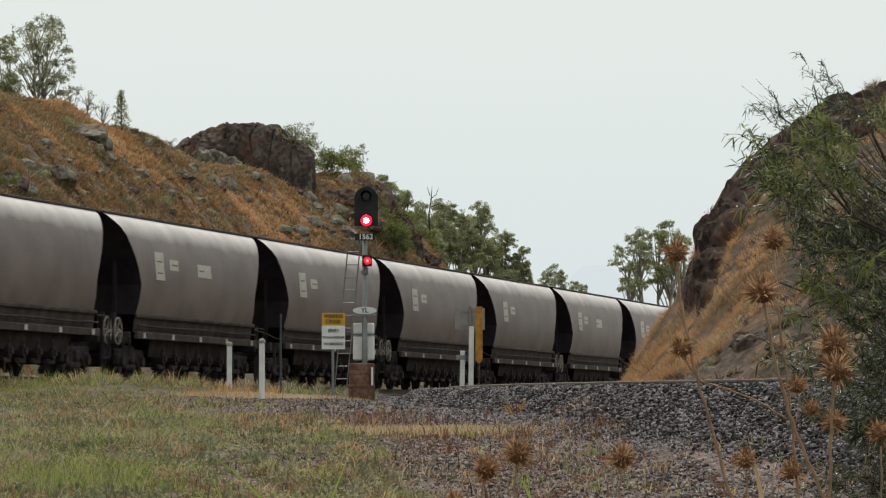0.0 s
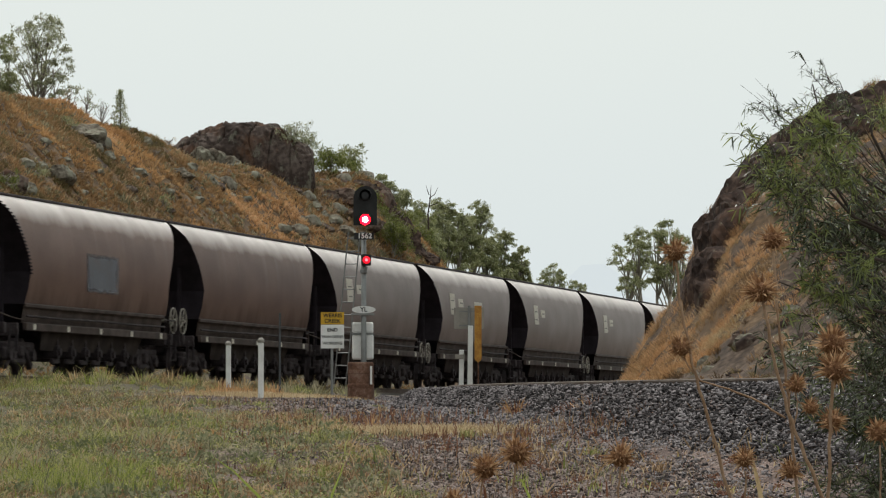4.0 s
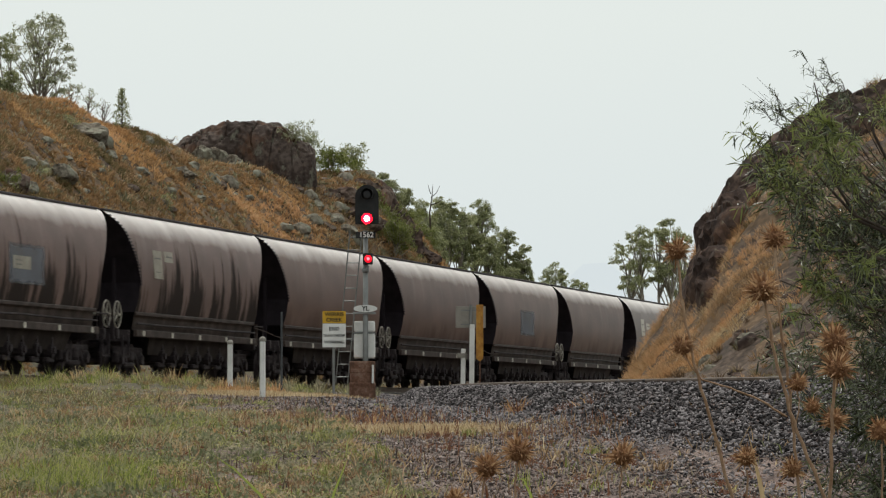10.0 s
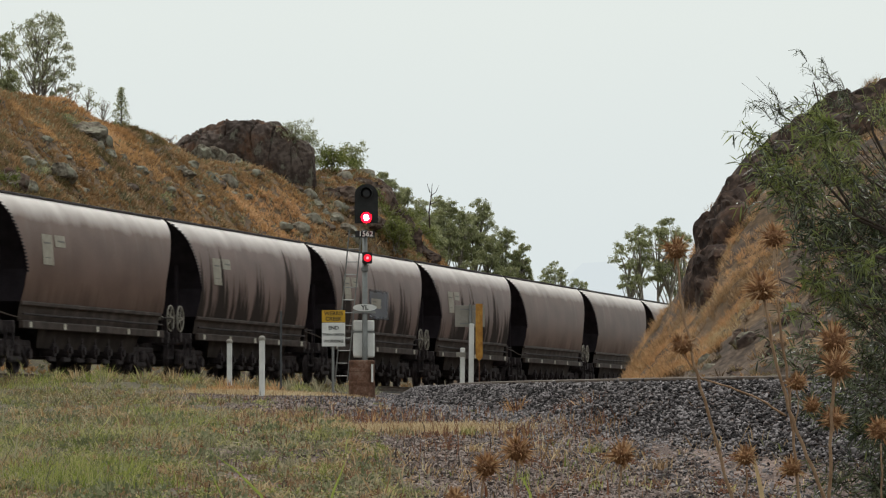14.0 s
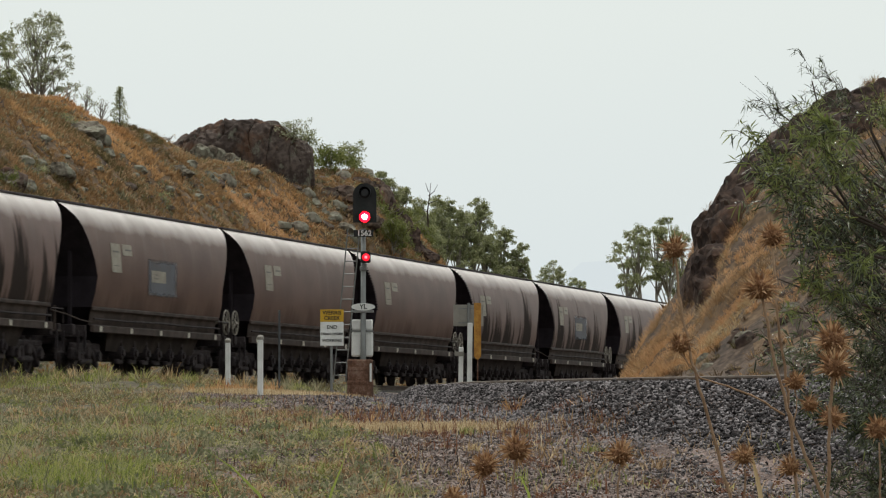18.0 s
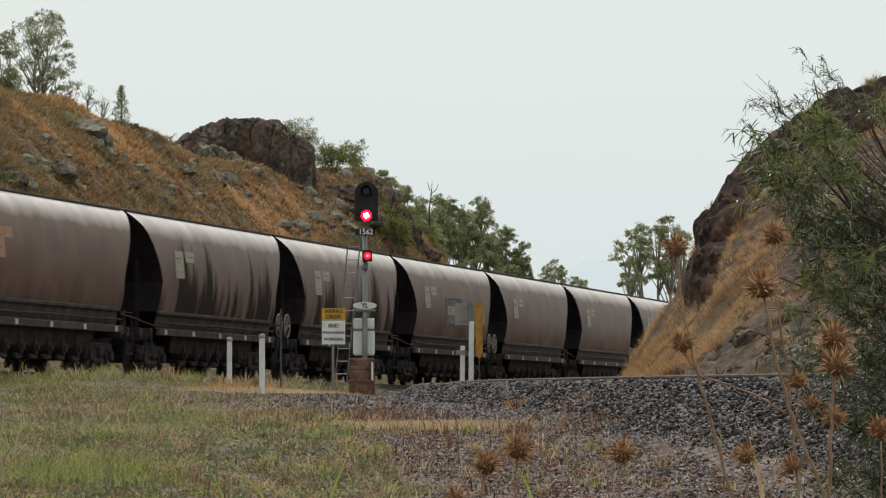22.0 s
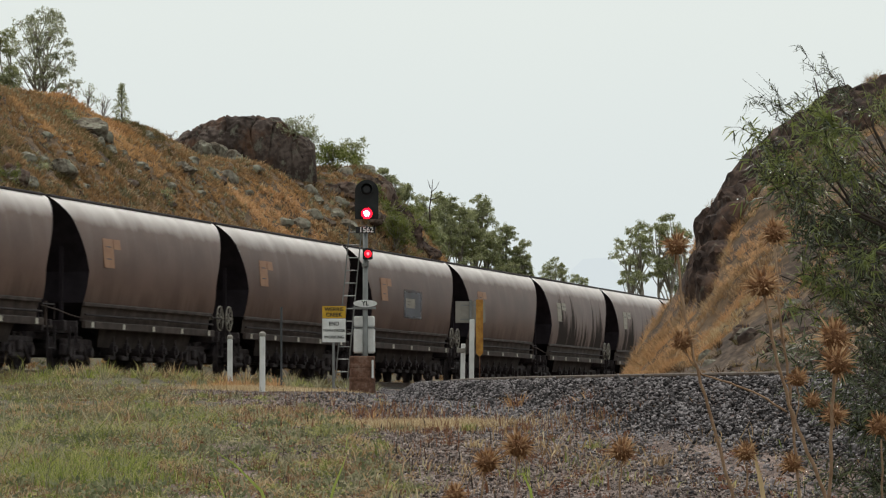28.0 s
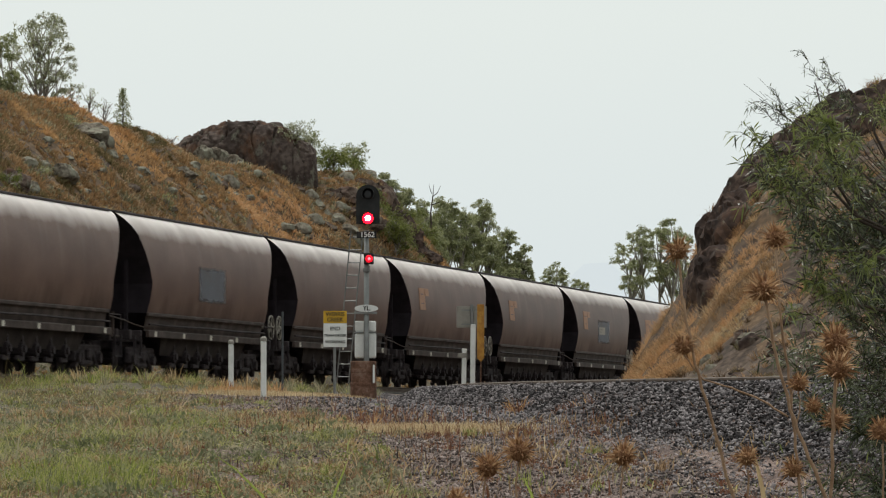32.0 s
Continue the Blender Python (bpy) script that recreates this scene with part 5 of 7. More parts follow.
# rock face of the cutting
for i, (place, size, tilt) in enumerate((((6.254, 99.500, 4.047), (0.45, 0.7, 0.55), -20), ((6.453, 101.200, 4.540), (0.6, 0.9, 0.7), -18), ((6.736, 102.100, 5.163), (0.62, 0.9, 0.75), -16), ((7.022, 102.400, 5.787), (0.65, 0.9, 0.7), -18), ((7.570, 103.900, 6.403), (0.7, 0.9, 0.6), -22),
                                         ((8.156, 104.500, 6.931), (0.75, 0.9, 0.6), -20), ((8.666, 104.100, 7.461), (0.75, 0.9, 0.55), -16), ((9.163, 103.600, 7.803), (0.7, 0.9, 0.5), -10), ((9.711, 103.000, 8.066), (0.7, 0.8, 0.42), -4), ((10.183, 101.700, 8.081), (0.7, 0.8, 0.4), 0),
                                         ((8.502, 99.800, 6.314), (0.6, 0.4, 0.35), -20), ((9.425, 98.600, 6.753), (0.7, 0.4, 0.35), -10), ((7.927, 97.500, 5.318), (0.5, 0.35, 0.3), -18))):
    rock((place[0], place[1] + 0.3, place[2] - size[2] * 0.35), size, 80 + i, ROCK_DARK if i < 10 else ROCK, "dark weathered rock face of the railway cutting", i * 31 % 40 - 20, tilt, "rocks of the cutting", 9, 0.2)
r_e = random.Random(31)
for i in range(46):                       # rubble on the bare foot of the slope
    y = r_e.uniform(86.5, 94)
    x = r_e.uniform(5.0, 7.6)
    if float(ground_z(x, y, True)[2]) > 0.15:
        a = r_e.uniform(0.05, 0.2)
        rock((x, y, lay(x, y) - 0.02), (a * 1.3, a, a * r_e.uniform(0.4, 0.8)), 600 + i, (ROCK, ROCK_GREY, ROCK_DARK)[i % 3], "weathered stone on the bare cutting slope", r_e.uniform(0, 90), r_e.uniform(-12, 12), "rubble of the cutting")
for i, place in enumerate(((6.109, 102.700, 4.390), (6.255, 104.700, 4.527), (6.209, 105.300, 4.744), (6.404, 104.700, 4.879), (6.533, 104.800, 5.195), (6.538, 105.100, 5.358), (6.550, 105.300, 5.609), (6.691, 104.300, 5.525), (6.708, 105.200, 5.802), (6.777, 105.200, 5.900), (6.989, 104.900, 5.997), (7.098, 104.300, 6.156), (7.091, 105.200, 6.357), (7.398, 105.100, 6.606), (7.350, 105.200, 6.611), (7.530, 105.800, 6.866), (7.815, 105.200, 6.994), (7.830, 105.400, 7.079), (7.936, 105.000, 7.011), (8.008, 105.400, 7.258), (8.109, 105.300, 7.319), (8.274, 105.300, 7.443), (8.250, 105.700, 7.557), (8.441, 106.900, 7.753), (8.664, 107.600, 7.957), (8.659, 105.500, 7.822), (8.846, 105.600, 8.022), (9.002, 105.500, 8.081), (9.053, 104.200, 8.071), (9.281, 105.400, 8.271), (9.354, 105.300, 8.290), (9.554, 105.400, 8.559), (9.641, 105.300, 8.580), (9.769, 105.200, 8.620), (9.691, 103.500, 8.446), (9.830, 103.400, 8.489), (9.789, 103.400, 8.462), (10.075, 103.300, 8.524), (10.182, 103.300, 8.561), (10.303, 103.300, 8.600), (10.427, 103.200, 8.557), (10.575, 103.200, 8.599))):
    a = r_e.uniform(0.22, 0.5)
    rock((place[0], place[1] + 0.2, place[2] - 0.12), (a, a * 0.9, a * r_e.uniform(0.6, 1.0)), 500 + i, ROCK_DARK, "jagged dark rock along the edge of the cutting", r_e.uniform(-30, 30), r_e.uniform(-25, 5), "rocks of the cutting", 8, 0.22)
rock((2.999, 44.500, 1.107), (0.13, 0.1, 0.08), 120, ROCK, "lone reddish stone at the foot of the ballast", 20)


# ---- far mountain ----
def build_mountain():
    v, f, n = [], [], 60
    for i in range(n + 1):
        a = -1 + 2 * i / n
        px = 72 + a * 200
        h = 26 * math.exp(-((a - 0.10) / 0.15) ** 2) + 50 * math.exp(-((a - 0.02) / 0.42) ** 2) + 3 * math.sin(a * 31) + 2 * math.sin(a * 57 + 1)
        v += [(px, 2400, -20), (px, 2450, max(h, 2))]
    f = [(2 * i, 2 * i + 2, 2 * i + 3, 2 * i + 1) for i in range(n)]
    # haze is painted in: the ridge glows one flat pale blue-grey
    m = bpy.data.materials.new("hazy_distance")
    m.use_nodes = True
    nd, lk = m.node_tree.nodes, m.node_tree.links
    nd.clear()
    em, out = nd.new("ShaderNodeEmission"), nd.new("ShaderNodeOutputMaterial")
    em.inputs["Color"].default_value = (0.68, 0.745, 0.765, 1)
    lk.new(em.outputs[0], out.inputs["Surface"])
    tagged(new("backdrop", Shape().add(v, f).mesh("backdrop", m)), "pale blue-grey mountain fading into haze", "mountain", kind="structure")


build_mountain()


# ---- grass ----
def blades(pos, height, width, lean, mats, mat_index, name, label, bend=0.5, seed=1, category="grass"):
    """Many grass blades in one mesh; pos (n, 3), the rest (n,) arrays."""
    r = np.random.default_rng(seed)
    n = len(pos)
    a = r.random(n) * 2 * np.pi
    side = np.stack([np.cos(a), np.sin(a), np.zeros(n)], 1) * (width / 2)[:, None]
    b = r.random(n) * 2 * np.pi
    out = np.stack([np.cos(b), np.sin(b), np.zeros(n)], 1) * (lean * height)[:, None]
    up = np.zeros((n, 3))
    up[:, 2] = height
    mid = pos + up * 0.55 + out * bend * 0.5
    tip = pos + up * (1 - 0.25 * lean[:, None]) + out
    v = np.stack([pos - side, pos + side, mid + side * 0.75, mid - side * 0.75, tip], 1).reshape(-1, 3)
    k = np.arange(n) * 5
    tri = np.concatenate([np.stack([k, k + 1, k + 2], 1), np.stack([k, k + 2, k + 3], 1), np.stack([k + 3, k + 2, k + 4], 1)])
    idx = np.concatenate([mat_index] * 3)
    ob = new(name, soup(name, v, tri, mats, idx))
    return tagged(ob, label, category, kind="stuff")


def tussocks(x, y, size, mats, idx, per, seed, name, label, width=0.024, slope=0.0):
    """Dome-shaped tufts: blades fan outwards from each foot; slope: how far they hang to the lower side."""
    r = np.random.default_rng(seed)
    m = len(x)
    ang, out = r.random(m * per) * 2 * np.pi, r.random(m * per) ** 0.6
    sz, xx, yy = np.repeat(size, per), np.repeat(x, per), np.repeat(y, per)
    dx, dy = np.cos(ang) * out, np.sin(ang) * out
    base = np.stack([xx + dx * sz * 0.28, yy + dy * sz * 0.28, np.zeros(m * per)], 1)
    base[:, 2] = ground_z(base[:, 0], base[:, 1]) - 0.02
    ln = sz * (0.55 + 0.5 * r.random(m * per))
    tip = base + np.stack([dx * ln * 0.9 - slope * ln, dy * ln * 0.9, ln * (0.85 - 0.5 * out ** 2)], 1) + r.normal(0, 0.07, (m * per, 3)) * ln[:, None]
    mid = base + (tip - base) * 0.55 + np.stack([np.zeros(m * per), np.zeros(m * per), 0.16 * ln], 1)
    a = r.random(m * per) * 2 * np.pi
    side = np.stack([np.cos(a), np.sin(a), np.zeros(m * per)], 1) * (width * (0.35 + 0.5 * r.random(m * per)))[:, None]
    v = np.stack([base - side, base + side, mid + side * 0.8, mid - side * 0.8, tip], 1).reshape(-1, 3)
    k = np.arange(m * per) * 5
    tri = np.concatenate([np.stack([k, k + 1, k + 2], 1), np.stack([k, k + 2, k + 3], 1), np.stack([k + 3, k + 2, k + 4], 1)])
    mat = np.repeat(idx, per)
    return tagged(new(name, soup(name, v, tri, mats, np.concatenate([mat] * 3))), label, "grass", kind="stuff")


def field_grass():
    r = np.random.default_rng(21)
    n = 420000
    y = np.where(r.random(n) < 0.5, 29 + 20 * r.random(n), 46 + 55 * r.random(n) ** 0.9)
    x = (r.random(n) * 2 - 1) * (0.112 * y)
    clump = 0.9 * patches(x, y / 4, 0.4, 3) + 0.7 * patches(x, y / 4, 1.3, 9) + 0.5 * patches(x, y / 3, 0.15, 5)
    z, hill, rise, near, side = ground_z(x, y, True)
    edge = -2.2 - 2.1 * np.exp(-((y - 74) / 11) ** 2) + 0.8 * patches(x, y, 1.3, 6) + (58 - y) * 0.06
    grassy = np.clip((edge - x) / 1.4 + 0.5, 0, 1)
    grassy = np.maximum(grassy, 0.035 * (y < 40) + 0.012)
    grassy *= np.where((y > 80) & (x > -4.4), 0.25, 1)
    keep = (r.random(n) < grassy * np.clip(0.3 + 0.95 * clump, 0.03, 1)) & (near > 2.3) & (hill < 0.1) & (rise < 0.1) & (np.abs(side) > 2.6)
    x, y, z, clump = x[keep], y[keep], z[keep], clump[keep]
    m = len(x)
    hue = 0.15 + 0.7 * patches(x, y / 4, 0.3, 12) + 0.6 * patches(x, y / 4, 0.9, 19) + 0.5 * patches(x, y / 3, 2.6, 2) + r.normal(0, 0.3, m)
    right = x > -2.5 - 2.1 * np.exp(-((y - 74) / 11) ** 2) + (58 - y) * 0.06
    idx = np.where(hue > 0.3, 0, np.where(hue > -0.25, 1, np.where(hue > -0.8, 3, 2)))
    idx = np.where(right & (r.random(m) < 0.5), 2 + (r.random(m) < 0.5), idx)
    idx = np.where((y > 58) & (r.random(m) < 0.45), 4, idx)
    h = (0.025 + 0.085 * r.random(m) ** 1.7) * (1 + 1.1 * np.clip(clump, -0.5, 1.2))
    h *= np.where(y > 88, 1.6, 1) * np.where(r.random(m) < 0.025, 2.4, 1)
    blades(np.stack([x, y, z - 0.01], 1), h, 0.007 + 0.011 * r.random(m), 0.4 + 1.5 * r.random(m), [GRASS_GREEN, GRASS_DULL, GRASS_DRY, GRASS_BROWN, GRASS_OLIVE], idx,
           "field_grass", "short patchy green and straw grass of the paddock", seed=5)


field_grass()


def field_tufts():
    """Separate taller tufts standing out of the short grass."""
    r = np.random.default_rng(37)
    n, k = 900, 46
    y = np.where(r.random(n) < 0.7, 29 + 24 * r.random(n), 52 + 44 * r.random(n))
    x = (r.random(n) * 2 - 1) * (0.112 * y)
    keep = (x < -1.6 - 2.1 * np.exp(-((y - 74) / 11) ** 2) + (58 - y) * 0.06 + 2.2 * (r.random(n) < 0.07)) & (np.abs(x - near_x(y)) > 2.5) & (y < 88 + 8 * (x < -5))
    x, y = x[keep], y[keep]
    m = len(x)
    kind = np.repeat(r.choice(4, m, p=[0.42, 0.2, 0.24, 0.14]), k)
    px, py = np.repeat(x, k) + r.normal(0, 0.05, m * k), np.repeat(y, k) + r.normal(0, 0.05, m * k)
    h = np.repeat(0.06 + 0.13 * r.random(m) ** 1.4, k) * (0.5 + 0.6 * r.random(m * k))
    blades(np.stack([px, py, ground_z(px, py) - 0.01], 1), h, 0.007 + 0.008 * r.random(m * k), 0.3 + 1.1 * r.random(m * k), [GRASS_GREEN, GRASS_DULL, GRASS_DRY, GRASS_BROWN], kind,
           "grass_tufts", "scattered taller green and straw tufts in the paddock", seed=38)


field_tufts()


def field_weeds():
    """Low leafy weeds, dead stalks and seed heads in patches over the paddock."""
    r = np.random.default_rng(29)
    for name, label, mat, n, per, leaf, rad, seed in (
            ("field_weeds", "low grey-green leafy weeds in the paddock", GRASS_DULL, 1500, 46, 0.045, 0.13, 1), ("field_weeds", "low bright green leafy weeds in the paddock", GRASS_GREEN, 800, 46, 0.04, 0.12, 2),
            ("dead_weeds", "brown dead leafy weeds in the paddock", GRASS_BROWN, 800, 40, 0.04, 0.12, 3), ("pale_seed_heads", "tiny pale seed heads dotted over the paddock", WHITE_MARK, 500, 2, 0.014, 0.03, 4),
            ("red_weeds", "reddish brown dead weeds on the gravel", WEED_RED, 420, 36, 0.035, 0.09, 5),
            ("field_weeds", "upright blue-green weeds in clumps in the paddock", WEED_TEAL, 450, 60, 0.05, 0.15, 6)):
        y = np.where(r.random(n) < 0.62, 29 + 21 * r.random(n), 48 + 48 * r.random(n))
        x = (r.random(n) * 2 - 1) * (0.112 * y)
        edge = -2.0 + (58 - y) * 0.06 - 2.0 * np.exp(-((y - 74) / 11) ** 2)
        keep = (x < edge + (3.5 if seed == 5 else 0.4)) & (x > edge - (2 if seed == 5 else 99)) & (np.abs(x - near_x(y)) > 2.4) & (patches(x, y, 1.7, 30 + seed) > -0.25) & (y < 90 + 6 * (x < -5))
        x, y = x[keep], y[keep]
        z = ground_z(x, y) + (0.07 if seed == 4 else 0.03)
        v, f = leaf_cloud(np.stack([x, y, z], 1), rad * (0.5 + r.random(len(x))), per, leaf, 900 + seed, -0.5, 0.45)
        low = np.repeat(ground_z(x, y), per * 4)
        v[:, 2] = low + np.maximum(0.004, (v[:, 2] - low) * (1.0 if seed == 6 else 0.65))
        tagged(new(name, soup(name, v, f, [mat])), label, "weeds", kind="stuff")


def strip_grass(name, label, cx, cy, sx, sy, n, h0, h1, mats, weights, seed, w=0.008, turn=0.0):
    """A drift of grass round a place."""
    r = np.random.default_rng(seed)
    a, b = r.normal(0, sx, n), r.normal(0, sy, n)
    x, y = cx + a * math.cos(turn) - b * math.sin(turn), cy + a * math.sin(turn) + b * math.cos(turn)
    z = ground_z(x, y)
    h = h0 + (h1 - h0) * r.random(n) ** 1.5
    blades(np.stack([x, y, z - 0.01], 1), h, w * (0.6 + 0.8 * r.random(n)), 0.1 + 0.7 * r.random(n), mats, r.choice(len(mats), n, p=weights), name, label, seed=seed + 1)


strip_grass("straw_grass", "strip of trampled pale straw grass on gravel", -0.4, 46.5, 0.6, 0.6, 6500, 0.04, 0.13, [GRASS_DRY, STRAW_PALE], [0.5, 0.5], 31)
strip_grass("straw_grass", "pale dry straw lying behind the posts", -3.3, 82.5, 0.75, 0.5, 9000, 0.04, 0.11, [GRASS_DRY, STRAW_PALE], [0.4, 0.6], 33, 0.012)


def verge_tufts(name, label, cx, cy, sx, sy, n, small, large, mats, weights, seed, per=44, width=0.011):
    """Single tall tufts of uneven height in a drift."""
    r = np.random.default_rng(seed)
    x, y = r.normal(cx, sx, n), r.normal(cy, sy, n)
    tussocks(x, y, small + (large - small) * r.random(n) ** 2.2, mats, r.choice(len(mats), n, p=weights), per, seed + 1, name, label, width)


verge_tufts("tall_grass", "tall green grass in tufts along the railway", -8.2, 94, 1.5, 1.6, 150, 0.14, 0.62, [GRASS_GREEN, GRASS_DULL, LUSH_GREEN, GRASS_DRY], [0.35, 0.3, 0.2, 0.15], 37)
verge_tufts("tall_grass", "tall grey-green weeds along the railway", -5.7, 96, 1.2, 1.1, 70, 0.14, 0.55, [GRASS_DULL, GRASS_OLIVE, GRASS_BROWN, GRASS_DRY], [0.4, 0.25, 0.2, 0.15], 39)
verge_tufts("tall_grass", "green weeds in tufts behind the sign", -2.95, 95, 0.7, 1.4, 60, 0.12, 0.46, [GRASS_DULL, GRASS_GREEN, GRASS_OLIVE], [0.45, 0.25, 0.3], 41)
verge_tufts("rust_grass", "rust-red dry tufts round the white posts", -4.05, 84.5, 0.4, 0.7, 34, 0.14, 0.42, [GRASS_ORANGE, WEED_RED, GRASS_AMBER], [0.45, 0.2, 0.35], 35)
for cx, cy, n, seed in ((1.70, 48.4, 7, 141), (1.42, 49.2, 5, 143), (2.45, 60.0, 5, 145), (0.9, 52.0, 6, 147)):
    verge_tufts("red_weeds", "upright rust-red dock weeds at the ballast toe", cx, cy, 0.07, 0.3, n, 0.1, 0.36, [WEED_RED, GRASS_ORANGE], [0.65, 0.35], seed, 26, 0.009)
verge_tufts("straw_tufts", "scattered straw-coloured tufts in the paddock", -3.2, 50, 1.6, 9.0, 90, 0.06, 0.2, [GRASS_DRY, GRASS_BROWN, GRASS_ORANGE], [0.45, 0.35, 0.2], 57, 26, 0.008)
for place, wide, deep, many, seed in (((-2.820, 34.800, 0.759), 0.32, 0.9, 2400, 43), ((-3.300, 35.100, 0.766), 0.25, 0.9, 1300, 45), ((-2.760, 36.700, 0.845), 0.14, 0.6, 500, 47), ((-8.709, 88.700, 1.619), 0.7, 1.5, 1500, 49), ((-3.773, 54.400, 1.218), 0.2, 0.5, 350, 53), ((-2.753, 46.700, 1.128), 0.2, 0.5, 300, 55), ((0.67, 34.9, 0), 0.1, 0.4, 50, 58), ((1.15, 33.9, 0), 0.08, 0.3, 25, 60)):
    strip_grass("lush_grass", "lush bright green grass clump in the paddock", place[0], place[1], wide, deep, many, 0.05, 0.2, [LUSH_GREEN, GRASS_GREEN, GRASS_DULL], [0.5, 0.3, 0.2], seed, 0.008)
strip_grass("red_weeds", "reddish dry dock weeds on the gravel", -0.935, 50, 1.0, 4.0, 900, 0.06, 0.2, [WEED_RED, GRASS_DRY], [0.8, 0.2], 47, 0.012)
strip_grass("red_weeds", "reddish dry dock weeds by the ballast", 1.555, 45, 1.1, 1.0, 700, 0.06, 0.22, [WEED_RED, GRASS_RUST], [0.6, 0.4], 49, 0.01)
strip_grass("straw_grass", "sparse dry grass and dead weeds on gravel", 1.038, 37, 1.5, 3.5, 4200, 0.015, 0.08, [GRASS_BROWN, GRASS_DULL, WEED_RED], [0.35, 0.15, 0.5], 51, 0.006)


def dead_stalks():
    """Thin dark upright stalks dotted over gravel and paddock."""
    r = np.random.default_rng(83)
    n = 1900
    y = np.where(r.random(n) < 0.6, 30 + 20 * r.random(n), 48 + 36 * r.random(n))
    edge = -2.2 + (58 - y) * 0.06
    x = edge + r.normal(0.2, 1.1, n) - 2.5 * (r.random(n) < 0.35) * r.random(n)
    keep = (np.abs(x) < 0.11 * y) & (np.abs(x - near_x(y)) > 2.3) & (patches(x, y, 0.9, 44) > -0.3)
    x, y = x[keep], y[keep]
    m = len(x)
    blades(np.stack([x, y, ground_z(x, y) - 0.01], 1), 0.05 + 0.13 * r.random(m) ** 1.6, 0.008 + 0.008 * r.random(m), 0.35 * r.random(m), [WEED_RED, TWIG, GRASS_BROWN], r.choice(3, m, p=[0.4, 0.35, 0.25]),
           "dead_stalks", "dark upright dead weed stalks on the gravel edge", seed=84, category="weeds")


dead_stalks()


def hill_grass():
    r = np.random.default_rng(23)
    n = 100000
    y = 112 + 106 * r.random(n)
    x = -0.115 * y + (0.115 * y + 5) * r.random(n)
    z, hill, rise, near, side = ground_z(x, y, True)
    bare = 0.8 * patches(x, y, 2.4, 14) + 0.6 * patches(x, y, 0.9, 4) + r.normal(0, 0.22, n)
    warm = sum(a * np.exp(-((x - px) / sx) ** 2 - ((y - py) / sy) ** 2) for px, py, sx, sy, a in
               ((-7.6, 178.5, 1.9, 6.0, 1.0), (-6.0, 182.5, 1.2, 4.0, 0.8), (-14.6, 166.5, 1.5, 5.0, 0.35), (-10.5, 170.0, 1.4, 4.0, 0.2), (-3.5, 186.0, 1.0, 3.0, -0.4), (-15.9, 164.5, 1.0, 4.0, -0.4)))
    keep = (hill > 0.3) & (side < -4.6) & (side > -21) & (bare + 1.3 * np.abs(warm) > -0.72) & ((hill > 3.6) | (r.random(n) < 0.12))
    x, y, bare, warm = x[keep], y[keep], bare[keep], warm[keep]
    m = len(x)
    tone = 0.48 + 0.4 * patches(x, y, 4.4, 8) + 0.42 * patches(x, y, 1.3, 17) + r.normal(0, 0.1, m) + warm
    idx = np.select([tone < 0.24, tone < 0.36, tone < 0.52, tone < 0.6, tone < 0.9, tone < 1.15], [4, 3, 0, 2, 0, 5], 6)
    idx = np.where(r.random(m) < 0.12, r.integers(0, 5, m), idx)
    size = (0.14 + 0.26 * r.random(m) ** 1.6) * np.clip(0.85 + 0.3 * bare, 0.6, 1.25)
    tussocks(x, y, size, [GRASS_RUST, GRASS_DRY, GRASS_DULL, GRASS_BROWN, GRASS_OLIVE, GRASS_ORANGE, GRASS_AMBER], idx, 13, 8,
             "hill_grass", "rust-brown dry tussock grass covering the hillside", 0.03, -0.3)


hill_grass()


def spur_grass():
    r = np.random.default_rng(27)
    n = 30000
    x, y = 3 + 14 * r.random(n), 70 + 62 * r.random(n)
    z, hill, rise, near, side = ground_z(x, y, True)
    bare = 92.5 + 1.6 * patches(x, y, 1.3, 12)                # stony foot of the slope
    keep = ((y > bare) | (r.random(n) < 0.16)) & (rise > 0.12) & (near > 3.2) & (x < 0.115 * y) & (patches(x, y, 1.1, 2) + r.normal(0, 0.35, n) > -0.35) & ((rise < 4.2) | (r.random(n) < 0.45)) & ~((rise > 2.2) & (x - near_x(y) < 4.9) & (y > 103)) & ~((rise > 4.5) & (y > 104))
    x, y, z = x[keep], y[keep], z[keep]
    low, m = rise[keep] < 2.6, len(x)
    size = np.where(low, 0.15, 0.09) + 0.17 * r.random(m)
    tone = patches(x, y, 1.2, 33) + 0.6 * patches(x, y, 0.4, 34) + r.normal(0, 0.2, m)
    idx = np.select([tone < -0.55, tone < -0.2, tone < 0.75], [3, 0, 4], 1)
    dull = np.where(r.random(m) < 0.25, 5, np.where(r.random(m) < 0.55, 6, 0))
    idx = np.where(((y < bare[keep]) | (rise[keep] > 3.9 + 0.5 * tone)) & (r.random(m) < 0.85), dull, idx)
    tussocks(x, y, size, [GRASS_RUST, GRASS_DRY, GRASS_DULL, GRASS_BROWN, GRASS_AMBER, GRASS_OLIVE, GRASS_DARK], idx, 30, 9,
             "spur_grass", "long tan dry grass hanging down the cutting slope", 0.0075, 0.4)


spur_grass()


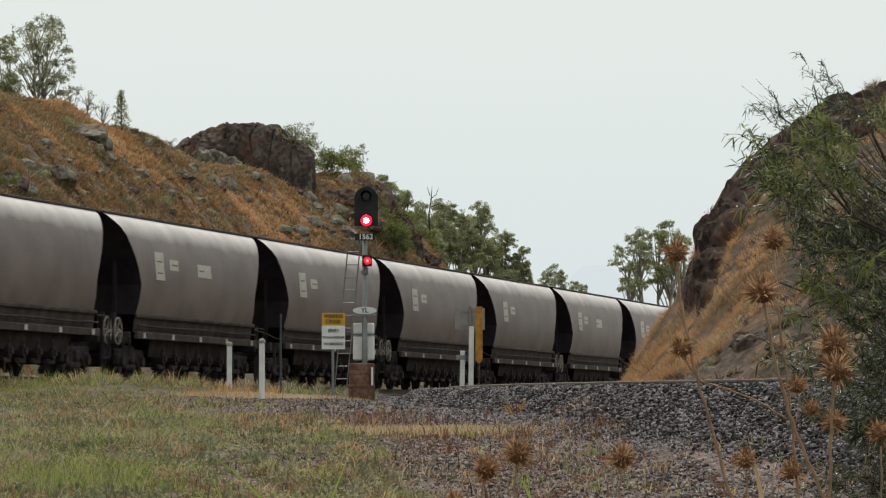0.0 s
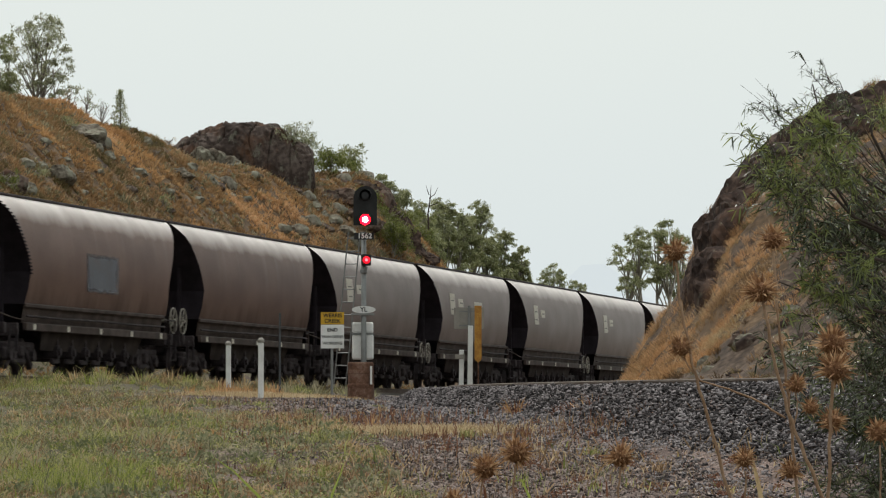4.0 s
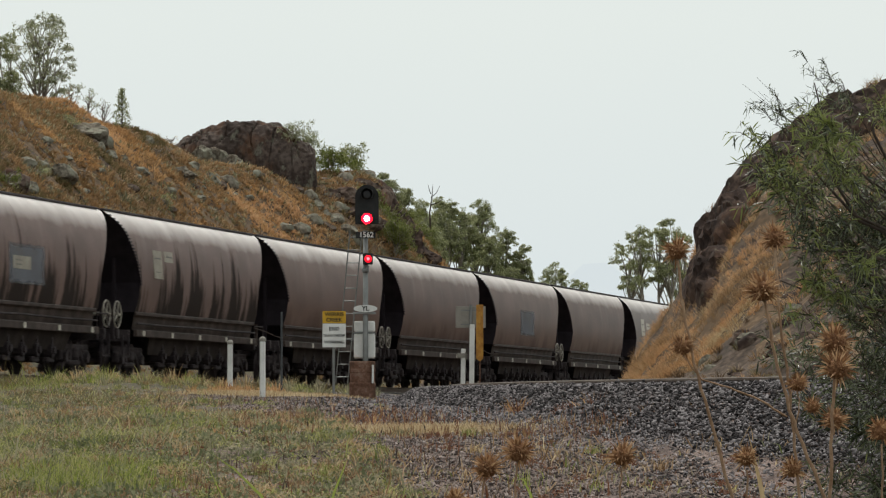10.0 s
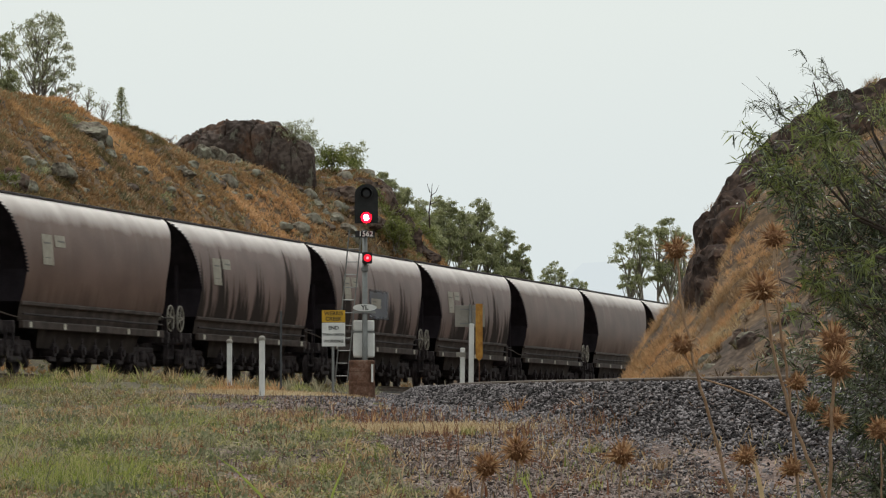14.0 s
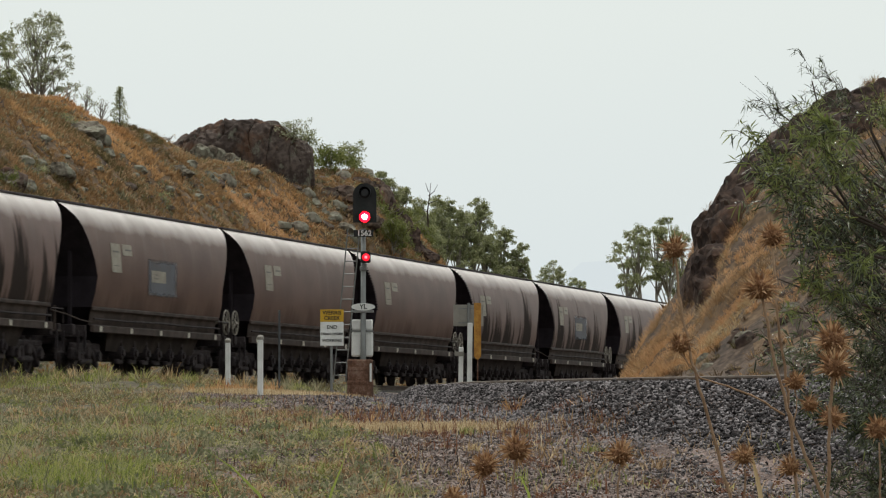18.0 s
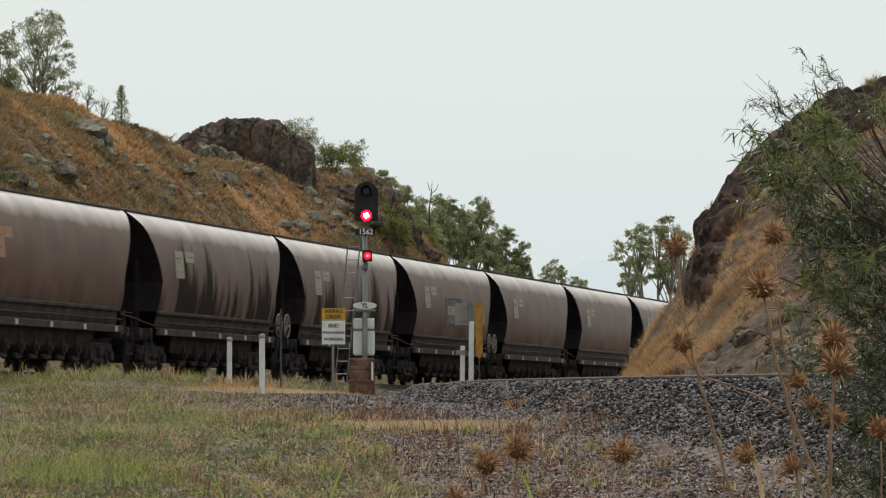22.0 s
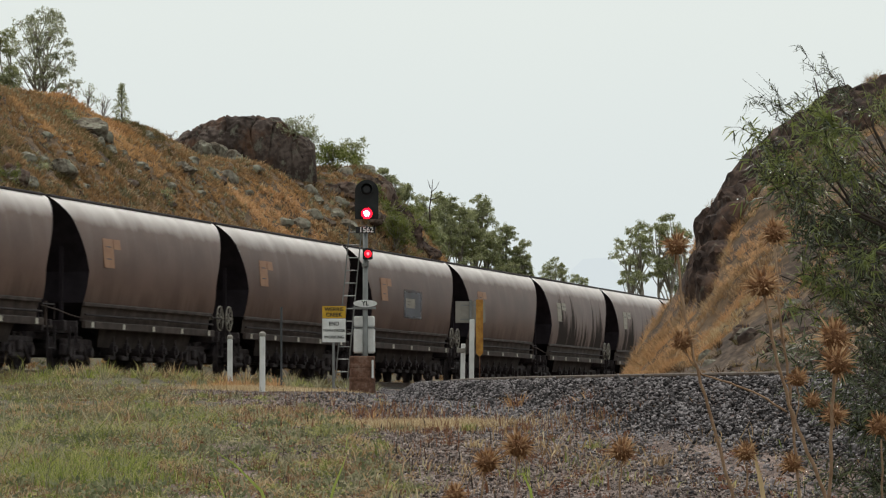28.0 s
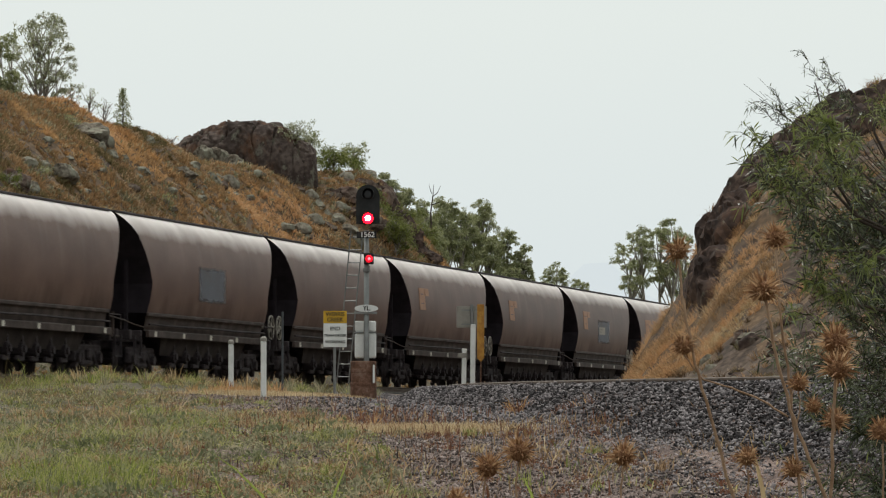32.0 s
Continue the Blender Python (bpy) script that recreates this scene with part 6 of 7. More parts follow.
# ---- trees ----
def leaf_cloud(centres, radii, per, size, seed, droop=0.6, slim=0.3):
    """Leaf quads scattered in clumps; returns vertices and faces."""
    r = np.random.default_rng(seed)
    c = np.repeat(np.asarray(centres, dtype=float), per, 0)
    rad = np.repeat(np.asarray(radii, dtype=float), per)
    n = len(c)
    d = r.normal(0, 1, (n, 3))
    d /= np.linalg.norm(d, axis=1)[:, None]
    p = c + d * (rad * r.random(n) ** 0.5)[:, None] * np.array([1, 1, 0.75])
    a = r.normal(0, 1, (n, 3))
    a[:, 2] -= droop * 1.6
    a /= np.linalg.norm(a, axis=1)[:, None]
    b = np.cross(a, r.normal(0, 1, (n, 3)))
    b /= np.linalg.norm(b, axis=1)[:, None]
    s = size * (0.6 + 0.8 * r.random(n))[:, None]
    v = np.stack([p, p + a * s * 0.5 + b * s * slim * 0.5, p + a * s, p + a * s * 0.5 - b * s * slim * 0.5], 1).reshape(-1, 3)
    k = np.arange(n)[:, None] * 4
    return v, k + np.arange(4)[None, :]


def tree(place, height, spread, label, seed, bare=0.3, limbs=7, clumps=46, per=80, leaf=0.17, clump=0.5, bark=None, leaves=None, group="", name="gum_tree", trunks=1, flat=1.0, category="tree"):
    """Tapered trunk and limbs, leaves in loose clumps at the limb ends. place: the foot."""
    r = random.Random(seed)
    t = thing(name, label, category, group, pose(*place))
    wood, ends = Shape(), []
    thick = max(0.04, height * 0.018)
    for q in range(trunks):
        lean = Vector((r.uniform(-0.12, 0.12), r.uniform(-0.12, 0.12), 1)) if trunks == 1 else Vector((r.uniform(-0.4, 0.4), r.uniform(-0.3, 0.3), 1))
        pts = [Vector((0, 0, -0.3))]
        for i in range(1, 7):
            pts.append(Vector((lean.x * height * i / 8 + r.uniform(-0.03, 0.03) * height, lean.y * height * i / 8 + r.uniform(-0.03, 0.03) * height, height * 0.72 * i / 6)))
        wood.tube(pts, [thick * (1 - 0.12 * i) for i in range(7)], 7)
        for k in range(limbs):
            u = bare + (1 - bare) * (k + r.random()) / limbs
            j = min(5, int(u * 6))
            a0 = pts[j].lerp(pts[j + 1], u * 6 - j)
            ang = k * 2.4 + r.uniform(-0.5, 0.5)
            reach = spread * (0.55 + 0.5 * r.random()) * (1.15 - 0.55 * u)
            rise = (height - a0.z) * (0.2 + 0.7 * r.random())
            a2 = a0 + Vector((math.cos(ang) * reach, math.sin(ang) * reach, rise * flat))
            a1 = a0.lerp(a2, 0.5) + Vector((0, 0, -0.08 * reach + r.uniform(-0.1, 0.15) * reach))
            wood.tube([a0, a1, a2], [thick * 0.42, thick * 0.3, thick * 0.1], 5)
            for w in range(max(1, clumps // (limbs * trunks))):
                e = a0.lerp(a2, r.uniform(0.35, 1.12)) + Vector((r.gauss(0, 1), r.gauss(0, 1), r.gauss(-0.5, 1.1))) * spread * 0.24
                if e.z > height * 1.02:
                    e.z = height * r.uniform(0.93, 1.0)
                wood.tube([a1.lerp(a2, r.uniform(0.1, 0.9)), e], [thick * 0.13, thick * 0.04], 3, False)
                ends.append(e)
    part("trunk", wood, bark or BARK, t, "", True)
    v, f = leaf_cloud(ends, [clump * r.uniform(0.6, 1.25) for _ in ends], per, leaf, seed + 500)
    part("crown", soup("crown", v, f, [leaves or GUM_LEAF]), None, t)
    return t


def gum(x, y, top, spread, label, seed, masses=16, mass=0.5, bare=0.35, leaves=None, leaf=0.13, tufts=13, per=26, group="", stems=1, open_crown=0.0, deep=2.6):
    """A eucalypt: forked limbs that carry separate domed masses of hanging leaf tufts, sky between them."""
    r = random.Random(seed)
    z = lay(x, y)
    h = top - z
    t = thing("gum_tree", label, "tree", group, pose(x, y, z))
    wood, tips = Shape(), []
    thick = max(0.035, h * 0.014)
    forks = []
    for q in range(stems):
        lean = Vector((r.uniform(-0.3, 0.3) * spread * (1 + 0.8 * (stems > 1)), r.uniform(-0.2, 0.2) * spread, 0))
        pts = [lean * (i / 6) ** 1.3 + Vector((r.uniform(-0.02, 0.02) * h, r.uniform(-0.02, 0.02) * h, h * 0.8 * i / 6 - (0.3 if i == 0 else 0))) for i in range(7)]
        wood.tube(pts, [thick * (1 - 0.12 * i) for i in range(7)], 7)
        forks.append(pts)
    centres = []
    for i in range(masses * 60):
        if len(centres) == masses:
            break
        u, a, w = r.random(), r.uniform(0, 2 * math.pi), r.random() ** 0.55
        width = spread * (1 - 0.5 * max(0.0, (u - 0.4) / 0.6) ** 2 - 0.3 * (1 - u) ** 3) - mass * 0.3
        c = Vector((math.cos(a) * w * width, math.sin(a) * w * width, h - min(deep, h * (1 - bare)) * (1 - u) - mass * 0.55 - 0.35 * spread * w ** 4))
        if any((c - o).length < mass * (0.72 + open_crown) for o in centres):
            continue
        centres.append(c)
    for c in centres:
        pts = r.choice(forks)
        j = max(1, min(5, int((c.z - 0.55 * math.hypot(c.x, c.y) - 0.1 * h) / (h * 0.8) * 6)))
        a0 = pts[j]
        a1 = a0.lerp(c, 0.55) + Vector((0, 0, 0.06 * (c - a0).length))
        wood.tube([a0, a1, c], [thick * 0.36, thick * 0.24, thick * 0.1], 5)
        size = mass * r.uniform(0.7, 1.2)
        for k in range(tufts):
            d = Vector((r.gauss(0, 1), r.gauss(0, 1), r.gauss(0.25, 0.8))).normalized() * size * r.uniform(0.45, 1.0)
            e = c + Vector((d.x, d.y, d.z * 0.72))
            wood.tube([c, e], [thick * 0.07, thick * 0.03], 3, False)
            tips.append(e)
    part("trunk", wood, BARK, t, "", True)
    v, f = leaf_cloud(tips, [mass * r.uniform(0.26, 0.42) for _ in tips], per, leaf, seed + 500, 0.9)
    part("crown", soup("crown", v, f, [leaves or GUM_LEAF]), None, t)
    return t


GUM_WORDS = "eucalyptus tree with drooping grey-green leaves and pale limbs"


def rooted(x, y, top, *rest, **more):
    """A tree on the ground at (x, y) whose crown tops out at the height top."""
    z = lay(x, y)
    return tree((x, y, z), top - z, *rest, **more)


field_weeds()
# on the left crest
gum(-16.132, 174, 17.031, 1.85, "open-crowned gum tree standing on the hill crest", 3, 52, 0.36, 0.2, GUM_PALE, 0.1, 13, 14, stems=3, open_crown=0.14, deep=3.0)
gum(-17.377, 172, 16.0, 0.85, "dense small gum tree standing on the hill crest", 4, 20, 0.34, 0.12, GUM_LEAF, 0.11, 14, 26, stems=2)
gum(-15.403, 173, 15.114, 0.5, "slender gum sapling on the hill crest", 8, 8, 0.26, 0.2, GUM_PALE, 0.1, 10, 18)
for x, y, top, spread, seed, leafy in ((-13.871, 169, 13.396, 0.42, 5, 26), (-13.335, 170, 13.069, 0.42, 6, 6), (-14.442, 169, 13.462, 0.3, 7, 5), (-11.251, 179, 12.124, 0.45, 10, 4), (-11.836, 178, 11.949, 0.3, 11, 4)):
    rooted(x, y, top, spread, "small twiggy shrub on the hill crest" if leafy > 10 else "nearly bare dry twiggy shrub on the crest", seed, 0.1, 7, 14, leafy, 0.08, 0.13, name="shrub", category="shrub", trunks=2, leaves=GUM_LEAF if leafy > 5 else GRASS_DRY)


def sapling(x, y, top):
    """A narrow cone of short leafy shoots round a straight stem."""
    z = lay(x, y)
    t = thing("sapling", "narrow upright dark green sapling on the crest", "tree", at=pose(x, y, z))
    r, h, wood, ends = random.Random(19), top - z, Shape(), []
    wood.tube([(0, 0, -0.2), (0.02, 0, h * 0.5), (0, 0, h * 0.97)], [0.03, 0.02, 0.006], 6)
    for i in range(90):
        u = 0.06 + 0.92 * i / 90
        a, w = i * 2.4, (0.05 + 0.40 * (1 - u) * min(1, 0.5 + 2.5 * u)) * r.uniform(0.5, 1.15)
        e = (math.cos(a) * w, math.sin(a) * w, h * u + 0.1)
        wood.tube([(0, 0, h * u), e], [0.008, 0.003], 3, False)
        ends.append(e)
    part("trunk", wood, TWIG, t)
    v, f = leaf_cloud(ends, [0.09] * len(ends), 16, 0.085, 77)
    part("crown", soup("crown", v, f, [GUM_LEAF]), None, t)


sapling(-12.681, 171, 13.448)
rooted(-5.991, 193, 13.381, 0.55, "grey-green shrub behind the rock outcrop", 12, 0.4, 7, 30, 40, 0.11, 0.24, name="shrub", category="shrub")
tree((-6.55, 190.9, 12.15), 1.35, 0.6, "grey-green shrub growing over the rock outcrop", 91, 0.3, 9, 40, 40, 0.1, 0.22, name="shrub", category="shrub", leaves=GUM_PALE, trunks=2)
rooted(-6.782, 192, 13.419, 0.5, "grey-green shrub behind the rock outcrop", 13, 0.4, 7, 26, 36, 0.11, 0.22, name="shrub", category="shrub")
rooted(-5.039, 200, 12.825, 1.15, "bushy bright green shrub behind the crest", 14, 0.05, 10, 70, 60, 0.13, 0.34, leaves=SHRUB_LEAF, name="shrub", category="shrub", trunks=2)
rooted(-4.355, 202, 13.043, 0.6, "bushy green shrub behind the crest", 15, 0.2, 8, 40, 50, 0.13, 0.26, name="shrub", category="shrub")
# behind the end of the hill
for x, y, top, s, mass, n, seed in ((-3.438, 236, 13.797, 1.35, 0.46, 22, 31), (-2.104, 238, 12.879, 0.95, 0.42, 14, 32), (-1.217, 240, 12.225, 1.1, 0.45, 16, 33),
                                    (0.064, 246, 12.717, 1.15, 0.45, 18, 34), (1.885, 250, 12.802, 1.25, 0.48, 20, 35), (3.571, 252, 11.056, 0.95, 0.42, 14, 36),
                                    (4.487, 252, 10.335, 0.6, 0.36, 9, 37), (2.376, 247, 10.866, 1.0, 0.42, 14, 38), (-0.442, 243, 10.967, 1.0, 0.42, 14, 39),
                                    (3.769, 250, 8.964, 0.8, 0.4, 10, 40), (1.311, 246, 9.325, 0.9, 0.4, 10, 42), (-2.577, 236, 11.554, 1.1, 0.42, 14, 43),
                                    (1.0, 248, 12.324, 1.0, 0.44, 14, 48), (-1.128, 241, 11.705, 0.9, 0.42, 12, 49)):
    gum(x, y, top, s, "leafy gum tree in the hollow beyond the hill", seed, round(n * 1.7), mass, 0.3, GUM_LEAF, 0.12, 15, 38, "gum trees beyond the hill", deep=2.0 + 1.2 * s)


def dead_gum(x, y, top):
    """A bare weathered trunk, forked near its tip."""
    z = lay(x, y)
    h = top - z
    t = thing("dead_tree", "dead bare gum tree among green trees", "tree", at=pose(x, y, z))
    wood = Shape().tube([(0.1, 0, -0.3), (0.05, 0, h * 0.5), (-0.12, 0, h * 0.85), (0.0, 0, h * 0.93), (0.05, 0, h)], [0.1, 0.08, 0.04, 0.03, 0.01], 7)
    for u, a, b in ((0.93, 0.42, 0.62), (0.95, -0.22, 0.5), (0.89, 0.6, 0.35), (0.84, -0.4, 0.3)):
        wood.tube([(-0.06, 0, h * u), (a * 0.6, 0, h * u + b * 0.4), (a, 0, h * u + b)], [0.026, 0.02, 0.008], 5)
    part("trunk", wood, TWIG, t, "dark bare trunk and forks", True)


dead_gum(-0.644, 236, 12.844)
for x, y, top, s, seed in ((-1.602, 199, 9.124, 1.0, 45), (-2.456, 197, 9.124, 0.8, 46), (-3.284, 196, 9.518, 0.6, 47), (-0.896, 203, 8.355, 0.7, 48)):
    rooted(x, y, max(top, lay(x, y) + 0.7), s, "low olive-green shrub among the cutting rocks", seed, 0.05, 8, 36, 50, 0.11, 0.24, leaves=SHRUB_LEAF, name="shrub", category="shrub", trunks=2)
rooted(-2.16, 191, 9.289, 0.8, "round olive-green bush on the broken end of the hill", 92, 0.02, 10, 90, 60, 0.1, 0.24, leaves=SHRUB_LEAF, name="shrub", category="shrub", trunks=3)
# beyond the train
for x, y, top, s, seed, cl in ((13.091, 300, 13.266, 1.7, 51, 62), (15.375, 302, 14.051, 1.8, 52, 76), (16.661, 304, 12.870, 1.4, 53, 50), (10.442, 400, 13.656, 1.9, 54, 70), (12.308, 405, 12.651, 1.7, 55, 60), (9.491, 420, 13.173, 1.3, 56, 44)):
    gum(x, y, top, s, GUM_WORDS, seed, round(cl / 2.2), 0.5, 0.3, GUM_LEAF, 0.15, 14, 26, "distant gum trees", 2, 0.12, 4.2)
x_s, y_s, z_s = (-14.666, 145.900, 8.430)
tree((x_s, y_s, z_s), 0.6, 0.5, "bright green shrub low on the hillside", 61, 0.05, 7, 26, 50, 0.1, 0.2, leaves=SHRUB_LEAF, name="shrub", category="shrub", trunks=2)
r_h = random.Random(9)
for i in range(40):                       # low scrub on the slope
    y_s = r_h.uniform(132, 188)
    x_s = r_h.uniform(-0.1 * y_s, -0.02 * y_s)
    if -17 < (x_s - TX) * DY - (y_s - TY) * DX < -7.5:
        tree((x_s, y_s, lay(x_s, y_s)), r_h.uniform(0.35, 0.7), 0.4, "low grey-green scrub on the dry slope", 300 + i, 0.05, 6, 20, 30, 0.09, 0.18, leaves=GUM_LEAF if i % 2 else GRASS_BROWN, name="shrub", category="shrub", trunks=2, group="scrub on the hillside")
strip_grass("rust_grass", "tuft of reddish dry grass on the cliff top", 10.871, 110, 0.12, 0.3, 300, 0.15, 0.4, [GRASS_RUST], [1.0], 62, 0.012)


# ---- wattle bush close to the camera ----
def wattle():
    r = random.Random(77)
    foot = Vector((1.28, 10.2, lay(1.28, 10.2)))
    t = thing("wattle_bush", "leafy wattle bush with narrow drooping green leaves", "shrub", at=pose(*foot))
    wood = Shape()
    wood.tube([Vector((0, 0, -0.1)), Vector((-0.03, 0, 0.5)), Vector((-0.01, -0.03, 1.3)), Vector((-0.03, -0.05, 2.1))], [0.035, 0.03, 0.022, 0.01], 8)
    v_old, v_new = [], []
    # limb tips, how many twigs, share of fresh leaves
    tips = [((0.850, 9.800, 2.228), 6, .3), ((0.696, 9.600, 2.167), 5, .3), ((0.776, 9.700, 2.155), 8, .4), ((0.864, 9.700, 1.853), 16, .1), ((0.768, 9.600, 1.999), 14, .3), ((0.708, 9.600, 2.142), 8, .3), ((0.835, 9.800, 2.194), 10, .3), ((0.892, 9.900, 2.188), 9, .2), ((0.692, 9.500, 2.043), 9, .3), ((0.818, 9.600, 2.123), 12, .9), ((0.768, 9.600, 2.105), 14, .45), ((0.679, 9.400, 1.970), 11, .4), ((0.726, 9.700, 1.941), 12, .3),
            ((0.843, 9.900, 2.066), 14, .4), ((0.939, 10.100, 2.116), 14, .4), ((1.021, 10.200, 2.182), 14, .9), ((0.854, 9.700, 2.044), 9, .9), ((0.709, 9.400, 1.979), 9, .8), ((0.816, 9.500, 1.753), 10, .85), ((0.893, 9.600, 1.718), 8, .7), ((0.793, 9.600, 1.936), 14, .15), ((0.886, 9.800, 1.971), 14, .2), ((0.748, 9.500, 1.845), 12, .1), ((0.830, 9.600, 1.824), 14, .1),
            ((0.946, 9.900, 1.886), 16, .1), ((1.008, 10.000, 1.981), 16, .3), ((0.826, 9.700, 1.727), 9, .5), ((0.921, 9.900, 1.680), 13, .1), ((0.975, 9.800, 1.729), 16, .1), ((0.784, 9.800, 1.627), 9, .1), ((0.878, 10.000, 1.578), 15, .1),
            ((0.959, 9.900, 1.577), 18, .05), ((0.869, 10.200, 1.474), 12, .05), ((0.930, 10.000, 1.448), 18, .05), ((0.988, 9.800, 1.424), 20, .05), ((0.972, 9.900, 1.307), 20, .05), ((0.913, 10.100, 1.303), 14, .05), ((0.793, 9.600, 1.675), 7, .7),
            ((1.041, 10.200, 1.632), 18, .1), ((1.048, 10.200, 1.831), 18, .1), ((0.733, 9.800, 2.022), 9, .3), ((0.782, 10.100, 1.579), 6, .1),
            ((0.66, 9.6, 2.184), 5, .3), ((0.692, 9.6, 2.199), 5, .3), ((0.676, 9.6, 2.152), 6, .3), ((0.707, 9.6, 2.162), 6, .3), ((0.801, 9.6, 2.237), 5, .3), ((0.857, 9.6, 2.212), 5, .3),
            ((0.823, 9.5, 2.099), 12, .9), ((0.792, 9.5, 2.074), 12, .9), ((0.854, 9.5, 2.012), 12, .9), ((0.947, 9.5, 2.136), 12, .9), ((0.797, 9.5, 1.747), 12, .9), ((0.693, 9.5, 1.981), 12, .9), ((0.89, 9.5, 1.802), 12, .9), ((0.675, 9.5, 2.056), 12, .9), ((0.755, 9.5, 1.975), 12, .9)]
    for tip, twigs, fresh in tips:
        tip = Vector(tip)
        low = Vector((1.16 + r.uniform(-0.04, 0.08), 10.05 + r.uniform(-0.15, 0.15), max(0.5, tip.z - 0.05 - r.uniform(0.25, 0.6) * abs(1.15 - tip.x) - (0.1 if tip.z > 2 else 0))))
        mid = low.lerp(tip, 0.5) + Vector((0, 0, r.uniform(-0.06, -0.01)))
        stem = Vector((1.26, 10.15, low.z - 0.1))
        wood.tube([stem - foot, low - foot, low.lerp(mid, 0.5) + Vector((0, 0, -0.012)) - foot, mid - foot, mid.lerp(tip, 0.5) + Vector((0, 0, 0.008)) - foot, tip - foot], [0.0055, 0.0036, 0.0022, 0.0013, 0.0007, 0.0003], 6)
        for w in range(max(4, round(twigs * (0.9 if fresh >= 0.7 else 0.8 if tip.z > 2.05 else 1.7 if tip.z > 1.72 else 2.6)))):
            u = 0.82 + 0.18 * r.random() if fresh >= 0.7 else r.random() ** 0.7
            a = low.lerp(mid, u * 2) if u < 0.5 else mid.lerp(tip, u * 2 - 1)
            if w == 0:
                a = mid.lerp(tip, 0.8)
            out = (tip - low).normalized() * 0.7 + Vector((r.gauss(0, 0.5), r.gauss(0, 0.5), r.gauss(0.15, 0.45)))
            b = a + out.normalized() * (r.uniform(0.025, 0.06) if tip.z > 2.08 else r.uniform(0.05, 0.12))
            wood.tube([a - foot, a.lerp(b, 0.5) + Vector((0, 0, 0.008)) - foot, b - foot], [0.001, 0.0007, 0.0003], 4, False)
            n = r.randint(13, 20)
            for i in range(n):
                q = a.lerp(b, (i + 0.5) / n)
                d = out.normalized() * 0.45 + Vector((r.gauss(0, 0.6), r.gauss(0, 0.6), r.gauss(-0.05, 0.6)))
                d.normalize()
                s = d.cross(Vector((r.gauss(0, 1), r.gauss(0, 1), r.gauss(0, 1)))).normalized()
                nrm = d.cross(s)
                ln, wd = (r.uniform(0.014, 0.028), r.uniform(0.0007, 0.0012)) if tip.z > 2.1 else (r.uniform(0.02, 0.04), r.uniform(0.0012, 0.0021))
                q = q - foot
                fall = Vector((0, 0, -0.16 * ln))
                leaf = [q, q + d * ln * 0.35 + s * wd + nrm * wd * 0.3, q + d * ln * 0.7 + s * wd * 0.8 + fall * 0.5, q + d * ln + fall,
                        q + d * ln * 0.7 - s * wd * 0.8 + fall * 0.5, q + d * ln * 0.35 - s * wd + nrm * wd * 0.3, q + d * ln * 0.4 - nrm * wd * 0.2]
                (v_new if r.random() < (0.82 * fresh if fresh >= 0.7 else 0.3 * fresh) else v_old).extend(leaf)
    # the bare dark limbs that show between the leaves
    for limb in (((1.021, 9.75, 1.854), (0.92, 9.75, 1.9), (0.844, 9.75, 1.984), (0.796, 9.75, 2.055), (0.762, 9.75, 2.106)),
                 ((1.021, 9.75, 1.848), (0.933, 9.75, 1.886), (0.88, 9.75, 1.969), (0.86, 9.75, 2.055), (0.847, 9.75, 2.134), (0.832, 9.75, 2.197)),
                 ((1.021, 9.75, 1.791), (0.933, 9.75, 1.814), (0.831, 9.75, 1.822), (0.762, 9.75, 1.829)),
                 ((1.022, 9.75, 1.969), (0.965, 9.75, 2.083), (0.959, 9.75, 2.159)),
                 ((1.021, 9.75, 1.677), (0.907, 9.75, 1.702), (0.818, 9.75, 1.728), (0.755, 9.75, 1.753))):
        k = len(limb)
        wood.tube([Vector((1.26, 10.15, limb[0][2] - 0.1)) - foot] + [Vector(q) - foot for q in limb], [0.006] + [0.0042 * (1 - 0.8 * i / k) for i in range(k)], 6)
    bm = bmesh.new()
    bmesh.ops.create_icosphere(bm, subdivisions=2, radius=1)
    ball, tri = np.array([q.co for q in bm.verts]), np.array([[q.index for q in fc.verts] for fc in bm.faces])
    bm.free()
    drops = [v_old[r.randrange(len(v_old) // 7) * 7 + 3] for _ in range(230)]
    size = [r.uniform(0.0012, 0.0026) for _ in drops]
    rain = part("rain_water", soup("rain_water", np.concatenate([ball * s + np.array(q) - np.array((0, 0, s * 0.7)) for q, s in zip(drops, size)]),
                           np.concatenate([tri + i * len(ball) for i in range(len(drops))]), [RAINDROP], None, True), None, t)
    tagged(rain, "raindrops hanging from leaf tips", kind="stuff")
    part("branchwork", wood, TWIG, t, "dark thin branching stems", True)
    for nm, vs, mat in (("foliage", v_old, WATTLE_LEAF), ("young_foliage", v_new, WATTLE_NEW)):
        k = np.arange(len(vs) // 7)[:, None] * 7
        f = np.concatenate([k + np.array(q)[None, :] for q in ((0, 1, 6), (1, 2, 6), (2, 3, 6), (3, 4, 6), (4, 5, 6), (5, 0, 6))])
        part(nm, soup(nm, [tuple(p) for p in vs], f, [mat], None, True), None, t)


wattle()


